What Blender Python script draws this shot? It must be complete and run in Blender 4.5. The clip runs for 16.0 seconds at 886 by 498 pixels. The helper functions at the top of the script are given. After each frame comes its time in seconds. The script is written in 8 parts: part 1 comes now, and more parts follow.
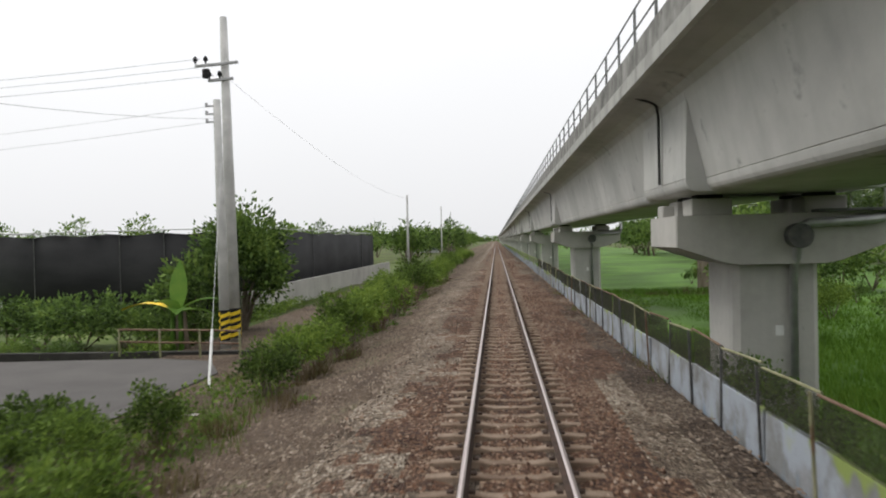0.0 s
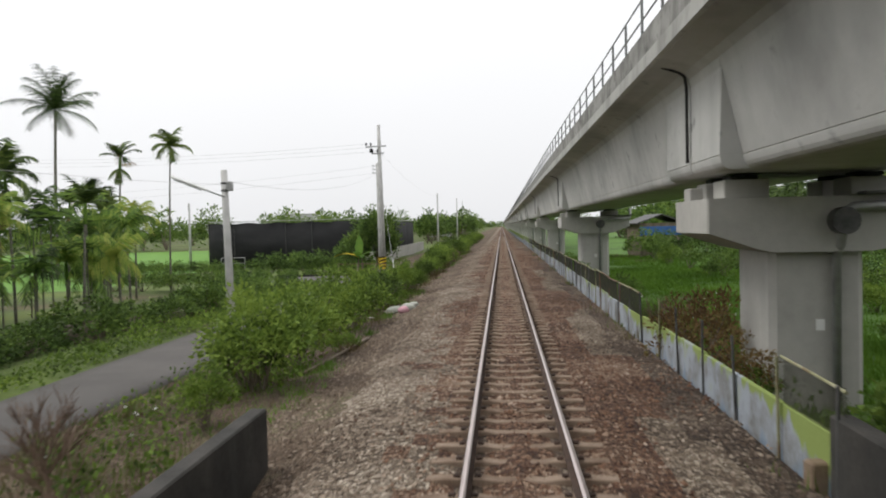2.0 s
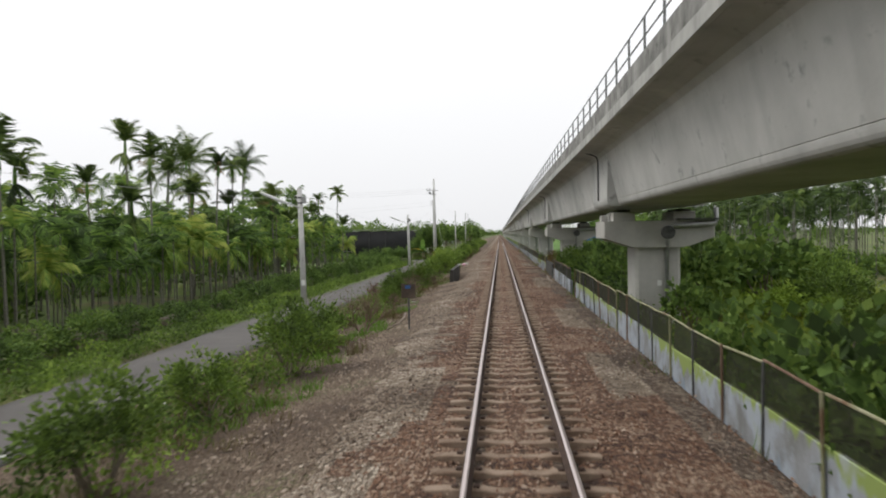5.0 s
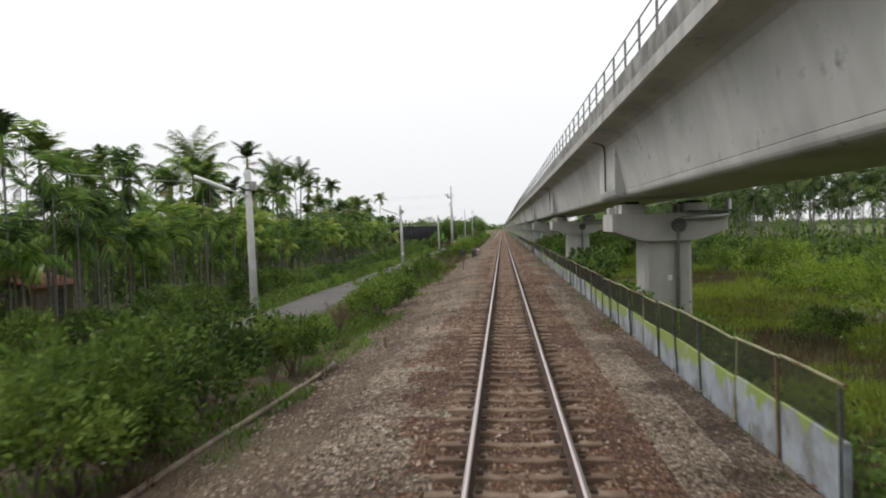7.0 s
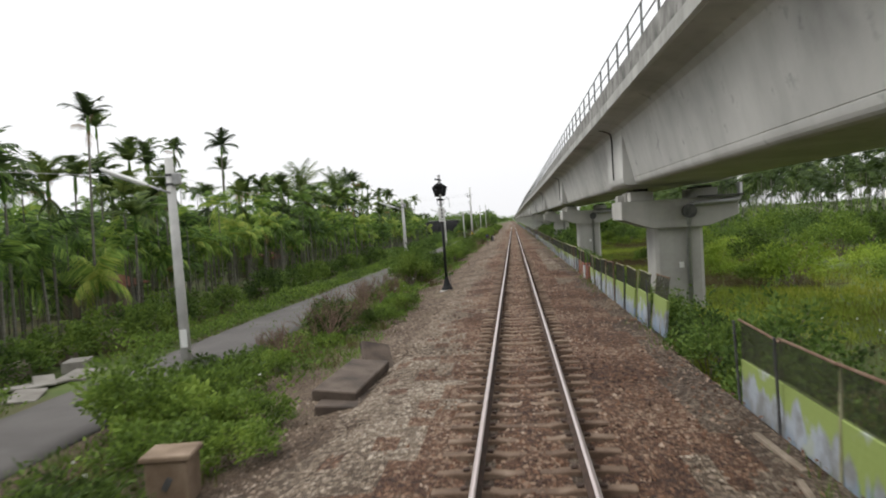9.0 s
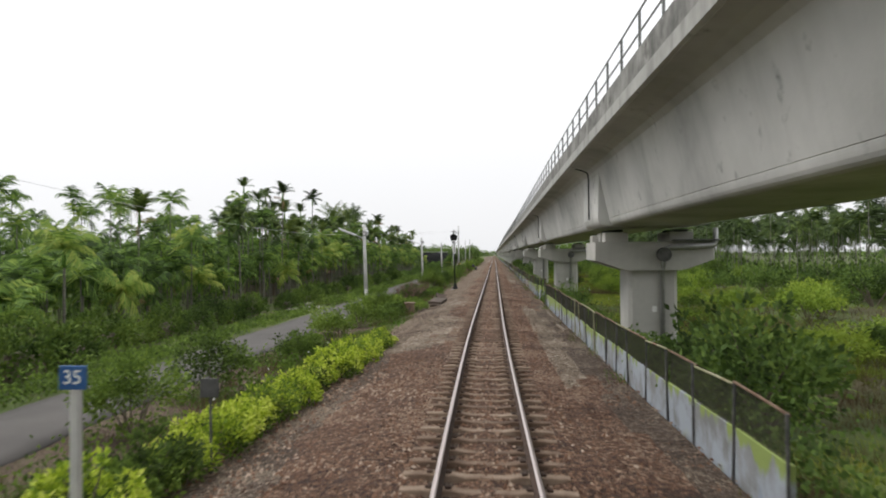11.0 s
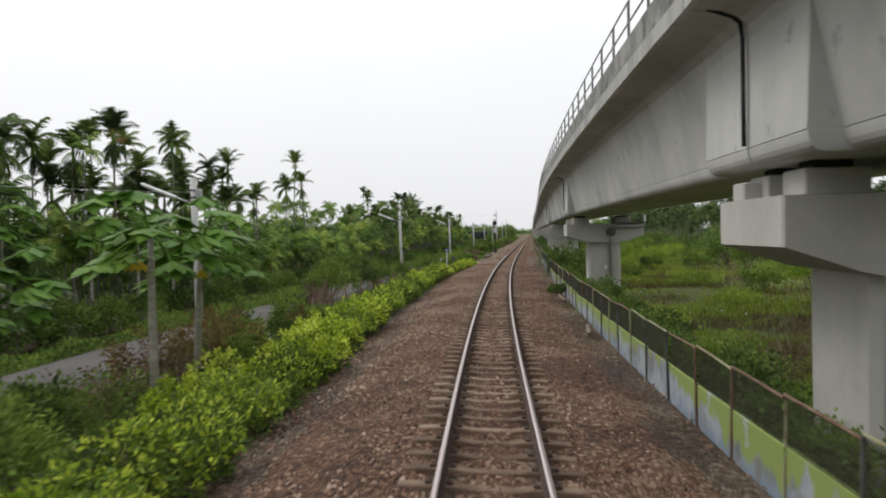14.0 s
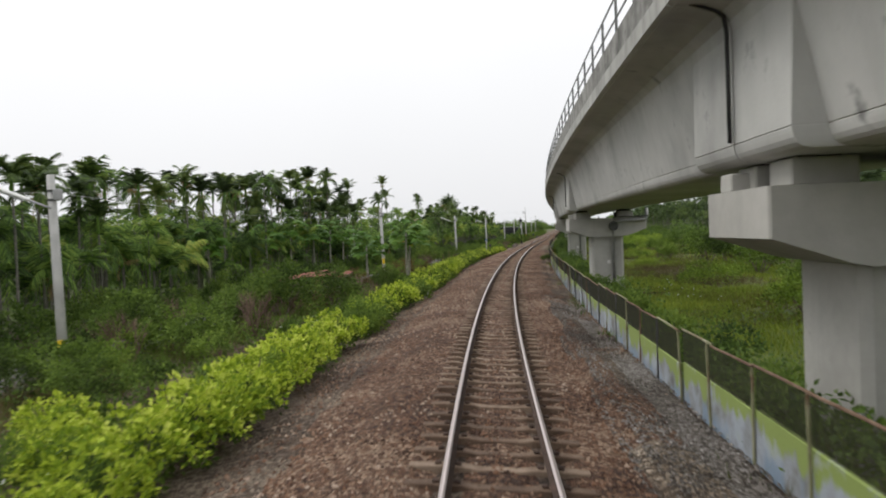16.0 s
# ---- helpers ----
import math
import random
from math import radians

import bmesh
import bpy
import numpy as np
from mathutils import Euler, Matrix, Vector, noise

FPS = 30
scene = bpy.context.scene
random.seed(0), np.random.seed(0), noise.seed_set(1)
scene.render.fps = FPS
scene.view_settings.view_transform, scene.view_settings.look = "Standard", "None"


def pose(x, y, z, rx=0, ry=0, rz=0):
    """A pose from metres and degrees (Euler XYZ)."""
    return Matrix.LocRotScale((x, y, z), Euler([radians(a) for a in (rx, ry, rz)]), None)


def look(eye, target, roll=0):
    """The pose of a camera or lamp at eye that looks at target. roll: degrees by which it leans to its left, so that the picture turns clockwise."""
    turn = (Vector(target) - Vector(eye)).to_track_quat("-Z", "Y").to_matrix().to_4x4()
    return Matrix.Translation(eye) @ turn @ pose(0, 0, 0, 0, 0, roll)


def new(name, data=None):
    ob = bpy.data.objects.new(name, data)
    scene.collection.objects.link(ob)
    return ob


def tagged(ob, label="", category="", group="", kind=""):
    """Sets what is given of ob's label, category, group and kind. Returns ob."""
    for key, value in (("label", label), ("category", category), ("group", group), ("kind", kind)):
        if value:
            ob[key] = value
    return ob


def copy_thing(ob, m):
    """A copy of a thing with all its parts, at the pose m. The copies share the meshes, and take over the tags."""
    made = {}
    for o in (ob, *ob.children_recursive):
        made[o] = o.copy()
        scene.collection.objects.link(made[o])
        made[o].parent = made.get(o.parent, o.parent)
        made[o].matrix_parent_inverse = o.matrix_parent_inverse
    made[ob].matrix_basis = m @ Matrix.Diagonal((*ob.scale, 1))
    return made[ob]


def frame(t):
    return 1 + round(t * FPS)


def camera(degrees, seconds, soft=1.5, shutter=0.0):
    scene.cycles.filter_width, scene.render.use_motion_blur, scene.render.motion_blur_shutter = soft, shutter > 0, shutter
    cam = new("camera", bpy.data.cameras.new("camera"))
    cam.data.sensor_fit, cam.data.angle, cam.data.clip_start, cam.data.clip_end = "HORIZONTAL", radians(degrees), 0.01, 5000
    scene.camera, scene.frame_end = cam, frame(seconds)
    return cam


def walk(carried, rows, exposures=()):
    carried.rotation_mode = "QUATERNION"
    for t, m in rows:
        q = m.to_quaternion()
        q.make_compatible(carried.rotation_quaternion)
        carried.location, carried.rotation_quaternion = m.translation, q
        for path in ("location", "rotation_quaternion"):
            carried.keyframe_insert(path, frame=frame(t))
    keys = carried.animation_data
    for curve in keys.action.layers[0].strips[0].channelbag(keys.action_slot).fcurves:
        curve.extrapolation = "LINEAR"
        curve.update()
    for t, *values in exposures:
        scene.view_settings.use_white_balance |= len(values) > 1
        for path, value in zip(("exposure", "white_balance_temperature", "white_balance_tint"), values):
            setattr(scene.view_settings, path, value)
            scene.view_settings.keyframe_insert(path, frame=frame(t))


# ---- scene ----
cam = camera(59.86, 16.0, soft=1.95, shutter=0.14)
PATH = [
    (0.0, -0.157, -0.615, 2.477, 89.395, 1.324, 3.953),
    (0.5, -0.161, -8.026, 2.477, 89.411, 0.991, 3.699),
    (1.0, -0.162, -15.590, 2.477, 89.175, 1.150, 3.990),
    (1.5, -0.154, -23.524, 2.477, 89.352, 1.253, 4.269),
    (2.0, -0.150, -31.232, 2.477, 88.336, 1.354, 4.348),
    (2.5, -0.154, -38.888, 2.477, 88.566, 1.191, 4.865),
    (3.0, -0.150, -46.700, 2.477, 88.691, 1.452, 4.343),
    (3.5, -0.178, -54.529, 2.477, 88.571, 0.889, 4.856),
    (4.0, -0.175, -62.430, 2.477, 88.799, 0.891, 4.205),
    (4.6, -0.175, -71.762, 2.477, 88.858, 0.926, 4.215),
    (5.2, -0.174, -81.063, 2.477, 88.989, 1.006, 4.238),
    (5.8, -0.173, -90.361, 2.477, 89.126, 1.088, 4.263),
    (6.5, -0.173, -101.245, 2.477, 89.204, 1.135, 4.277),
    (7.0, -0.154, -108.804, 2.477, 88.543, 1.483, 4.403),
    (7.5, -0.138, -116.756, 2.477, 88.679, 1.949, 4.584),
    (8.0, -0.118, -124.198, 2.477, 88.293, 2.087, 4.822),
    (8.5, -0.117, -132.354, 2.477, 87.737, 2.267, 5.217),
    (9.0, -0.057, -140.479, 2.477, 88.128, 3.406, 5.184),
    (9.6, -0.022, -149.823, 2.477, 88.507, 2.939, 5.059),
    (10.2, 0.063, -159.151, 2.477, 89.353, 1.892, 4.504),
    (10.8, 0.208, -168.476, 2.477, 90.234, 0.799, 3.918),
    (11.5, 0.452, -179.373, 2.477, 90.731, 0.182, 3.818),
    (12.0, 0.661, -186.732, 2.477, 90.758, -0.185, 3.911),
    (12.5, 0.940, -194.805, 2.477, 90.783, 0.051, 4.130),
    (13.0, 1.311, -202.678, 2.477, 89.103, 0.414, 5.154),
    (13.5, 1.710, -210.638, 2.477, 89.599, 0.625, 5.777),
    (14.0, 2.215, -218.320, 2.477, 88.905, 1.189, 6.595),
    (14.5, 2.784, -226.064, 2.477, 89.146, 2.056, 6.994),
    (15.0, 3.377, -233.996, 2.477, 89.240, 1.765, 7.375),
    (15.5, 4.135, -241.842, 2.477, 88.578, 2.395, 8.326),
    (16.0, 4.977, -249.935, 2.477, 88.713, 2.280, 9.025),
]
walk(cam, [(t, pose(*p)) for t, *p in PATH], [(0.0, 0.0), (4.0, 0.05), (7.0, 0.05), (9.0, 0.18), (11.5, 0.05), (12.5, -0.04), (14.0, -0.02), (16.0, 0.0)])


# ---- overcast sky and a veiled sun ----
world = bpy.data.worlds.new("overcast")
scene.world = world
world.use_nodes = True
wn, wl = world.node_tree.nodes, world.node_tree.links
wn.clear()
w_out, w_back = wn.new("ShaderNodeOutputWorld"), wn.new("ShaderNodeBackground")
w_sky = wn.new("ShaderNodeTexSky")
w_sky.sky_type, w_sky.sun_disc = "NISHITA", False
w_sky.sun_elevation, w_sky.sun_rotation = radians(52), radians(-75)
w_sky.air_density, w_sky.dust_density = 1.0, 4.0
w_grey = wn.new("ShaderNodeHueSaturation")
w_grey.inputs["Saturation"].default_value, w_grey.inputs["Value"].default_value = 0.25, 0.1
w_coord, w_split = wn.new("ShaderNodeTexCoord"), wn.new("ShaderNodeSeparateXYZ")
w_high = wn.new("ShaderNodeMapRange")
w_high.inputs["From Min"].default_value, w_high.inputs["From Max"].default_value = 0.0, 0.75
w_cloud = wn.new("ShaderNodeTexNoise")
w_cloud.inputs["Scale"].default_value, w_cloud.inputs["Detail"].default_value = 2.2, 4.0
w_tone = wn.new("ShaderNodeMix")
w_tone.data_type = "RGBA"
w_tone.inputs["A"].default_value, w_tone.inputs["B"].default_value = (0.95, 0.955, 0.975, 1), (1.5, 1.51, 1.53, 1)
w_mul = wn.new("ShaderNodeMix")
w_mul.data_type, w_mul.blend_type = "RGBA", "MULTIPLY"
w_mul.inputs["Factor"].default_value = 0.08
w_mix = wn.new("ShaderNodeMix")
w_mix.data_type = "RGBA"
w_mix.inputs["Factor"].default_value = 0.9
wl.new(w_coord.outputs["Generated"], w_split.inputs[0])
wl.new(w_coord.outputs["Generated"], w_cloud.inputs["Vector"])
wl.new(w_split.outputs["Z"], w_high.inputs["Value"])
wl.new(w_high.outputs["Result"], w_tone.inputs["Factor"])
wl.new(w_tone.outputs["Result"], w_mul.inputs["A"])
wl.new(w_cloud.outputs["Fac"], w_mul.inputs["B"])
wl.new(w_sky.outputs["Color"], w_grey.inputs["Color"])
wl.new(w_grey.outputs["Color"], w_mix.inputs["A"])
wl.new(w_mul.outputs["Result"], w_mix.inputs["B"])
wl.new(w_mix.outputs["Result"], w_back.inputs["Color"])
w_back.inputs["Strength"].default_value = 1.0
wl.new(w_back.outputs[0], w_out.inputs[0])

sun = new("sun", bpy.data.lights.new("sun", "SUN"))
sun.data.energy, sun.data.angle, sun.data.color = 1.2, radians(25), (1.0, 0.97, 0.92)
sun.matrix_basis = look((-60, 15, 75), (0, 0, 0))

# ---- materials ----


def material(name, colors, scale=3.0, rough=0.8, metal=0.0, bump=0.3, bump_scale=None, stretch=(1, 1, 1), fine=None, islands=0.0, objects=0.0, subsurface=0.0, spots=None, streaks=0.0, streak_color=(0.05, 0.05, 0.045)):
    """Two scales of noise over a ramp of colours; bump; optional variation by piece, lichen spots and running stains."""
    m = bpy.data.materials.new(name)
    m.use_nodes = True
    nd, ln = m.node_tree.nodes, m.node_tree.links
    b = nd["Principled BSDF"]
    b.inputs["Roughness"].default_value, b.inputs["Metallic"].default_value = rough, metal
    b.inputs["Specular IOR Level"].default_value = 0.12 if subsurface else 0.4
    geo = nd.new("ShaderNodeNewGeometry")
    mp = nd.new("ShaderNodeMapping")
    mp.inputs["Scale"].default_value = stretch
    ln.new(geo.outputs["Position"], mp.inputs["Vector"])
    n1, n2 = nd.new("ShaderNodeTexNoise"), nd.new("ShaderNodeTexNoise")
    n1.inputs["Scale"].default_value, n1.inputs["Detail"].default_value = scale, 6
    n2.inputs["Scale"].default_value, n2.inputs["Detail"].default_value = fine or scale * 14, 3
    ln.new(mp.outputs[0], n1.inputs["Vector"])
    ln.new(mp.outputs[0], n2.inputs["Vector"])
    mix = nd.new("ShaderNodeMath")
    mix.operation = "MULTIPLY_ADD"
    mix.inputs[1].default_value = 0.35
    ln.new(n2.outputs["Fac"], mix.inputs[0])
    sub = nd.new("ShaderNodeMath")
    sub.operation = "MULTIPLY_ADD"
    sub.inputs[1].default_value, sub.inputs[2].default_value = 1.5, -0.43
    ln.new(n1.outputs["Fac"], sub.inputs[0])
    ln.new(sub.outputs[0], mix.inputs[2])
    value = mix.outputs[0]
    for amount, source in ((islands, "Random Per Island"), (objects, "Random")):
        if amount:
            info = geo if source == "Random Per Island" else nd.new("ShaderNodeObjectInfo")
            add = nd.new("ShaderNodeMath")
            add.operation = "MULTIPLY_ADD"
            add.inputs[1].default_value = amount
            ln.new(info.outputs[source], add.inputs[0])
            shift = nd.new("ShaderNodeMath")
            shift.operation = "SUBTRACT"
            shift.inputs[1].default_value = amount / 2
            ln.new(value, shift.inputs[0])
            ln.new(shift.outputs[0], add.inputs[2])
            value = add.outputs[0]
    ramp = nd.new("ShaderNodeValToRGB")
    e = ramp.color_ramp.elements
    while len(e) < len(colors):
        e.new(0.5)
    for i, c in enumerate(colors):
        e[i].position = 0.15 + 0.7 * i / max(1, len(colors) - 1)
        e[i].color = (*c, 1)
    ln.new(value, ramp.inputs["Fac"])
    color = ramp.outputs["Color"]
    if streaks:
        ms = nd.new("ShaderNodeMapping")
        ms.inputs["Scale"].default_value = (2.2, 2.2, 0.16)
        ln.new(geo.outputs["Position"], ms.inputs["Vector"])
        ns = nd.new("ShaderNodeTexNoise")
        ns.inputs["Scale"].default_value, ns.inputs["Detail"].default_value = 1.0, 8
        ln.new(ms.outputs[0], ns.inputs["Vector"])
        rs = nd.new("ShaderNodeMapRange")
        rs.inputs["From Min"].default_value, rs.inputs["From Max"].default_value, rs.inputs["To Max"].default_value = 0.5, 0.78, streaks
        ln.new(ns.outputs["Fac"], rs.inputs["Value"])
        mx = nd.new("ShaderNodeMix")
        mx.data_type = "RGBA"
        mx.inputs["B"].default_value = (*streak_color, 1)
        ln.new(rs.outputs[0], mx.inputs["Factor"])
        ln.new(color, mx.inputs["A"])
        color = mx.outputs["Result"]
    if spots:
        sc, lo, hi, col = spots
        nv = nd.new("ShaderNodeTexNoise")
        nv.inputs["Scale"].default_value, nv.inputs["Detail"].default_value, nv.inputs["Roughness"].default_value = sc, 5, 0.65
        ln.new(geo.outputs["Position"], nv.inputs["Vector"])
        rv = nd.new("ShaderNodeMapRange")
        rv.inputs["From Min"].default_value, rv.inputs["From Max"].default_value = lo, hi
        ln.new(nv.outputs["Fac"], rv.inputs["Value"])
        mv = nd.new("ShaderNodeMix")
        mv.data_type = "RGBA"
        mv.inputs["B"].default_value = (*col, 1)
        ln.new(rv.outputs[0], mv.inputs["Factor"])
        ln.new(color, mv.inputs["A"])
        color = mv.outputs["Result"]
    ln.new(color, b.inputs["Base Color"])
    if subsurface:
        tr, ms2 = nd.new("ShaderNodeBsdfTranslucent"), nd.new("ShaderNodeMixShader")
        ms2.inputs[0].default_value = subsurface
        ln.new(color, tr.inputs["Color"])
        ln.new(b.outputs[0], ms2.inputs[1])
        ln.new(tr.outputs[0], ms2.inputs[2])
        ln.new(ms2.outputs[0], nd["Material Output"].inputs["Surface"])
    if bump:
        bp = nd.new("ShaderNodeBump")
        bp.inputs["Strength"].default_value, bp.inputs["Distance"].default_value = bump, 0.02
        nb = nd.new("ShaderNodeTexNoise")
        nb.inputs["Scale"].default_value, nb.inputs["Detail"].default_value = bump_scale or scale * 9, 4
        ln.new(geo.outputs["Position"], nb.inputs["Vector"])
        ln.new(nb.outputs["Fac"], bp.inputs["Height"])
        ln.new(bp.outputs[0], b.inputs["Normal"])
    return m


CONCRETE = material("concrete", [(0.3, 0.3, 0.285), (0.41, 0.41, 0.39), (0.48, 0.48, 0.458), (0.56, 0.555, 0.53)], 0.32, 0.85, bump=0.2, bump_scale=14, fine=1.7, streaks=0.22, streak_color=(0.19, 0.19, 0.175), spots=(1.7, 0.6, 0.74, (0.2, 0.2, 0.19)))
CONCRETE_PIER = material("concrete_pier", [(0.32, 0.31, 0.285), (0.4, 0.39, 0.36), (0.47, 0.455, 0.425)], 0.5, 0.85, bump=0.2, bump_scale=16, fine=6, streaks=0.2, streak_color=(0.2, 0.195, 0.18), spots=(2.6, 0.68, 0.76, (0.24, 0.23, 0.21)))
FASCIA = material("streaked_deck_edge", [(0.26, 0.258, 0.24), (0.37, 0.366, 0.345), (0.44, 0.435, 0.41)], 0.9, 0.88, bump=0.25, fine=6, streaks=0.6, streak_color=(0.12, 0.12, 0.11))
PARAPET = material("weathered_parapet", [(0.1, 0.1, 0.092), (0.19, 0.188, 0.175), (0.27, 0.266, 0.25), (0.33, 0.325, 0.305)], 1.6, 0.9, bump=0.35, fine=7, streaks=0.75, streak_color=(0.06, 0.06, 0.054), spots=(2.2, 0.57, 0.7, (0.07, 0.07, 0.06)))
CONCRETE_DARK = material("mossy_dark_concrete", [(0.0152, 0.0147, 0.013), (0.0325, 0.0302, 0.0264), (0.0608, 0.0546, 0.0487)], 1.5, 0.9, bump=0.4, streaks=0.5)
SLEEPER = material("sleeper_concrete", [(0.085, 0.053, 0.035), (0.15, 0.1, 0.068), (0.25, 0.185, 0.135)], 3.0, 0.9, bump=0.4, objects=0.45)
RAIL_SIDE = material("rusted_rail", [(0.035, 0.022, 0.016), (0.06, 0.036, 0.026), (0.085, 0.05, 0.036)], 6, 0.85, 0.2, bump=0.3)
RAIL_TOP = material("polished_rail", [(0.473, 0.394, 0.372), (0.572, 0.483, 0.457)], 4, 0.32, 0.85, bump=0.0, stretch=(8, 0.6, 8))


def gravel(name, colors, size=0.06, tone=0.35):
    """A bed of stones: each cell its own colour, joints low, their crevice shade painted dark."""
    m = material(name, colors, 0.45, 0.95, bump=0, fine=16)
    nd, ln = m.node_tree.nodes, m.node_tree.links
    b = nd["Principled BSDF"]
    base = b.inputs["Base Color"].links[0].from_socket
    ramp = base.node
    geo = nd.new("ShaderNodeNewGeometry")
    vor, edge = nd.new("ShaderNodeTexVoronoi"), nd.new("ShaderNodeTexVoronoi")
    edge.feature = "DISTANCE_TO_EDGE"
    wob = nd.new("ShaderNodeTexNoise")
    wob.inputs["Scale"].default_value = 30
    mixv = nd.new("ShaderNodeMix")
    mixv.data_type, mixv.blend_type = "RGBA", "LINEAR_LIGHT"
    mixv.inputs["Factor"].default_value = 0.02
    ln.new(geo.outputs["Position"], wob.inputs["Vector"])
    ln.new(geo.outputs["Position"], mixv.inputs["A"])
    ln.new(wob.outputs["Color"], mixv.inputs["B"])
    for v in (vor, edge):
        v.inputs["Scale"].default_value = 1 / size
        ln.new(mixv.outputs["Result"], v.inputs["Vector"])
    sep = nd.new("ShaderNodeSeparateColor")
    ln.new(vor.outputs["Color"], sep.inputs[0])
    old = ramp.inputs["Fac"].links[0].from_socket
    add = nd.new("ShaderNodeMath")
    add.operation = "MULTIPLY_ADD"
    add.inputs[1].default_value = tone * 2
    ln.new(sep.outputs[0], add.inputs[0])
    low = nd.new("ShaderNodeMath")
    low.operation = "SUBTRACT"
    low.inputs[1].default_value = tone
    ln.new(old, low.inputs[0])
    ln.new(low.outputs[0], add.inputs[2])
    ln.new(add.outputs[0], ramp.inputs["Fac"])
    rng_ = nd.new("ShaderNodeMapRange")
    rng_.inputs["From Max"].default_value, rng_.inputs["To Min"].default_value = 0.16, 0.3
    ln.new(edge.outputs["Distance"], rng_.inputs["Value"])
    # shade of the crevices, mixed into the colour along the cell edges
    mul = nd.new("ShaderNodeMix")
    mul.data_type = "RGBA"
    mul.inputs["A"].default_value = (*[c * 0.8 for c in colors[0]], 1)
    ln.new(rng_.outputs[0], mul.inputs["Factor"])
    ln.new(base, mul.inputs["B"])
    ln.new(mul.outputs["Result"], b.inputs["Base Color"])
    h = nd.new("ShaderNodeMath")
    h.operation = "MULTIPLY_ADD"
    h.inputs[1].default_value = 0.6
    ln.new(sep.outputs[1], h.inputs[0])
    ln.new(rng_.outputs[0], h.inputs[2])
    bp = nd.new("ShaderNodeBump")
    bp.inputs["Strength"].default_value, bp.inputs["Distance"].default_value = 1.0, 0.04
    ln.new(h.outputs[0], bp.inputs["Height"])
    ln.new(bp.outputs[0], b.inputs["Normal"])
    return m


BROWN_STONES = [(0.0487, 0.024, 0.0144), (0.1044, 0.05, 0.0279), (0.1624, 0.082, 0.0459), (0.203, 0.12, 0.0738), (0.3132, 0.215, 0.1485)]
GREY_STONES = [(0.0795, 0.0554, 0.0368), (0.159, 0.1158, 0.08), (0.2438, 0.1881, 0.1362), (0.318, 0.2544, 0.1914), (0.4664, 0.396, 0.3128)]
BALLAST, BALLAST_GREY = gravel("ballast_bed", BROWN_STONES), gravel("grey_ballast_bed", GREY_STONES)
STONE = material("ballast_stone", [(0.0464, 0.023, 0.0135), (0.0928, 0.045, 0.0261), (0.145, 0.073, 0.0423), (0.1798, 0.105, 0.0657), (0.232, 0.155, 0.108), (0.348, 0.265, 0.2025)], 0.35, 0.95, bump=0.2, islands=0.75, fine=30)
STONE_GREY = material("grey_ballast_stone", [(0.0555, 0.0368, 0.0242), (0.106, 0.0744, 0.0513), (0.158, 0.116, 0.0841), (0.201, 0.153, 0.115), (0.233, 0.182, 0.139), (0.29, 0.236, 0.186)], 0.35, 0.95, bump=0.2, islands=0.75, fine=30)
EARTH = gravel("bank_earth", [(0.06, 0.04, 0.026), (0.105, 0.07, 0.045), (0.15, 0.105, 0.07), (0.175, 0.13, 0.088), (0.13, 0.125, 0.055)], 0.07, 0.16)
DIRT_AND_RAIL_SHADE = gravel("trackside_dirt_and_rail_shade", [(0.0406, 0.026, 0.0172), (0.0798, 0.052, 0.0345), (0.1232, 0.0845, 0.0575), (0.174, 0.1274, 0.092), (0.261, 0.208, 0.1552)], 0.05, 0.35)
ASH = gravel("pale_ash_and_chippings", [(0.08, 0.066, 0.054), (0.14, 0.118, 0.1), (0.21, 0.184, 0.163), (0.27, 0.243, 0.22), (0.4, 0.37, 0.345)], 0.045, 0.35)
LUSH = material("lush_grass_ground", [(0.0399, 0.0708, 0.0123), (0.0599, 0.1224, 0.0173), (0.0825, 0.1739, 0.0222), (0.1197, 0.2061, 0.0296)], 0.18, 0.95, bump=1.0, bump_scale=5, fine=2.5)
ASPHALT = material("worn_asphalt", [(0.066, 0.0602, 0.0567), (0.085, 0.078, 0.0738), (0.105, 0.0959, 0.09)], 0.6, 0.92, bump=0.25, bump_scale=60, fine=40, spots=(0.5, 0.6, 0.75, (0.105, 0.1, 0.094)))
SLAB = material("broken_brown_slab", [(0.035, 0.026, 0.02), (0.075, 0.055, 0.042), (0.12, 0.092, 0.07)], 2.5, 0.9, bump=0.5)
BOX = material("weathered_brown_box", [(0.12, 0.08, 0.05), (0.19, 0.135, 0.09), (0.26, 0.195, 0.14)], 3.0, 0.85, bump=0.3)
POLE = material("pole_concrete", [(0.36, 0.355, 0.34), (0.45, 0.445, 0.43), (0.54, 0.53, 0.51)], 2.2, 0.8, bump=0.15, streaks=0.25, streak_color=(0.25, 0.25, 0.24))
STEEL = material("galvanised_steel", [(0.3, 0.3, 0.3), (0.42, 0.42, 0.42)], 5, 0.5, 0.6, bump=0.05)
DARK_STEEL = material("weathered_steel", [(0.05, 0.05, 0.05), (0.1, 0.1, 0.098), (0.15, 0.145, 0.14)], 5, 0.65, 0.4, bump=0.1)
RAILING = material("painted_railing", [(0.12, 0.125, 0.12), (0.2, 0.205, 0.2)], 5, 0.6, 0.3, bump=0.05)
BLACK = material("black_paint", [(0.005, 0.005, 0.006), (0.011, 0.011, 0.011)], 6, 0.8, bump=0.05)
RUBBER = material("black_rubber", [(0.012, 0.012, 0.012), (0.03, 0.03, 0.03)], 4, 0.8, bump=0.1)
WHITE = material("white_paint", [(0.62, 0.62, 0.6), (0.76, 0.76, 0.74)], 4, 0.6, bump=0.05)
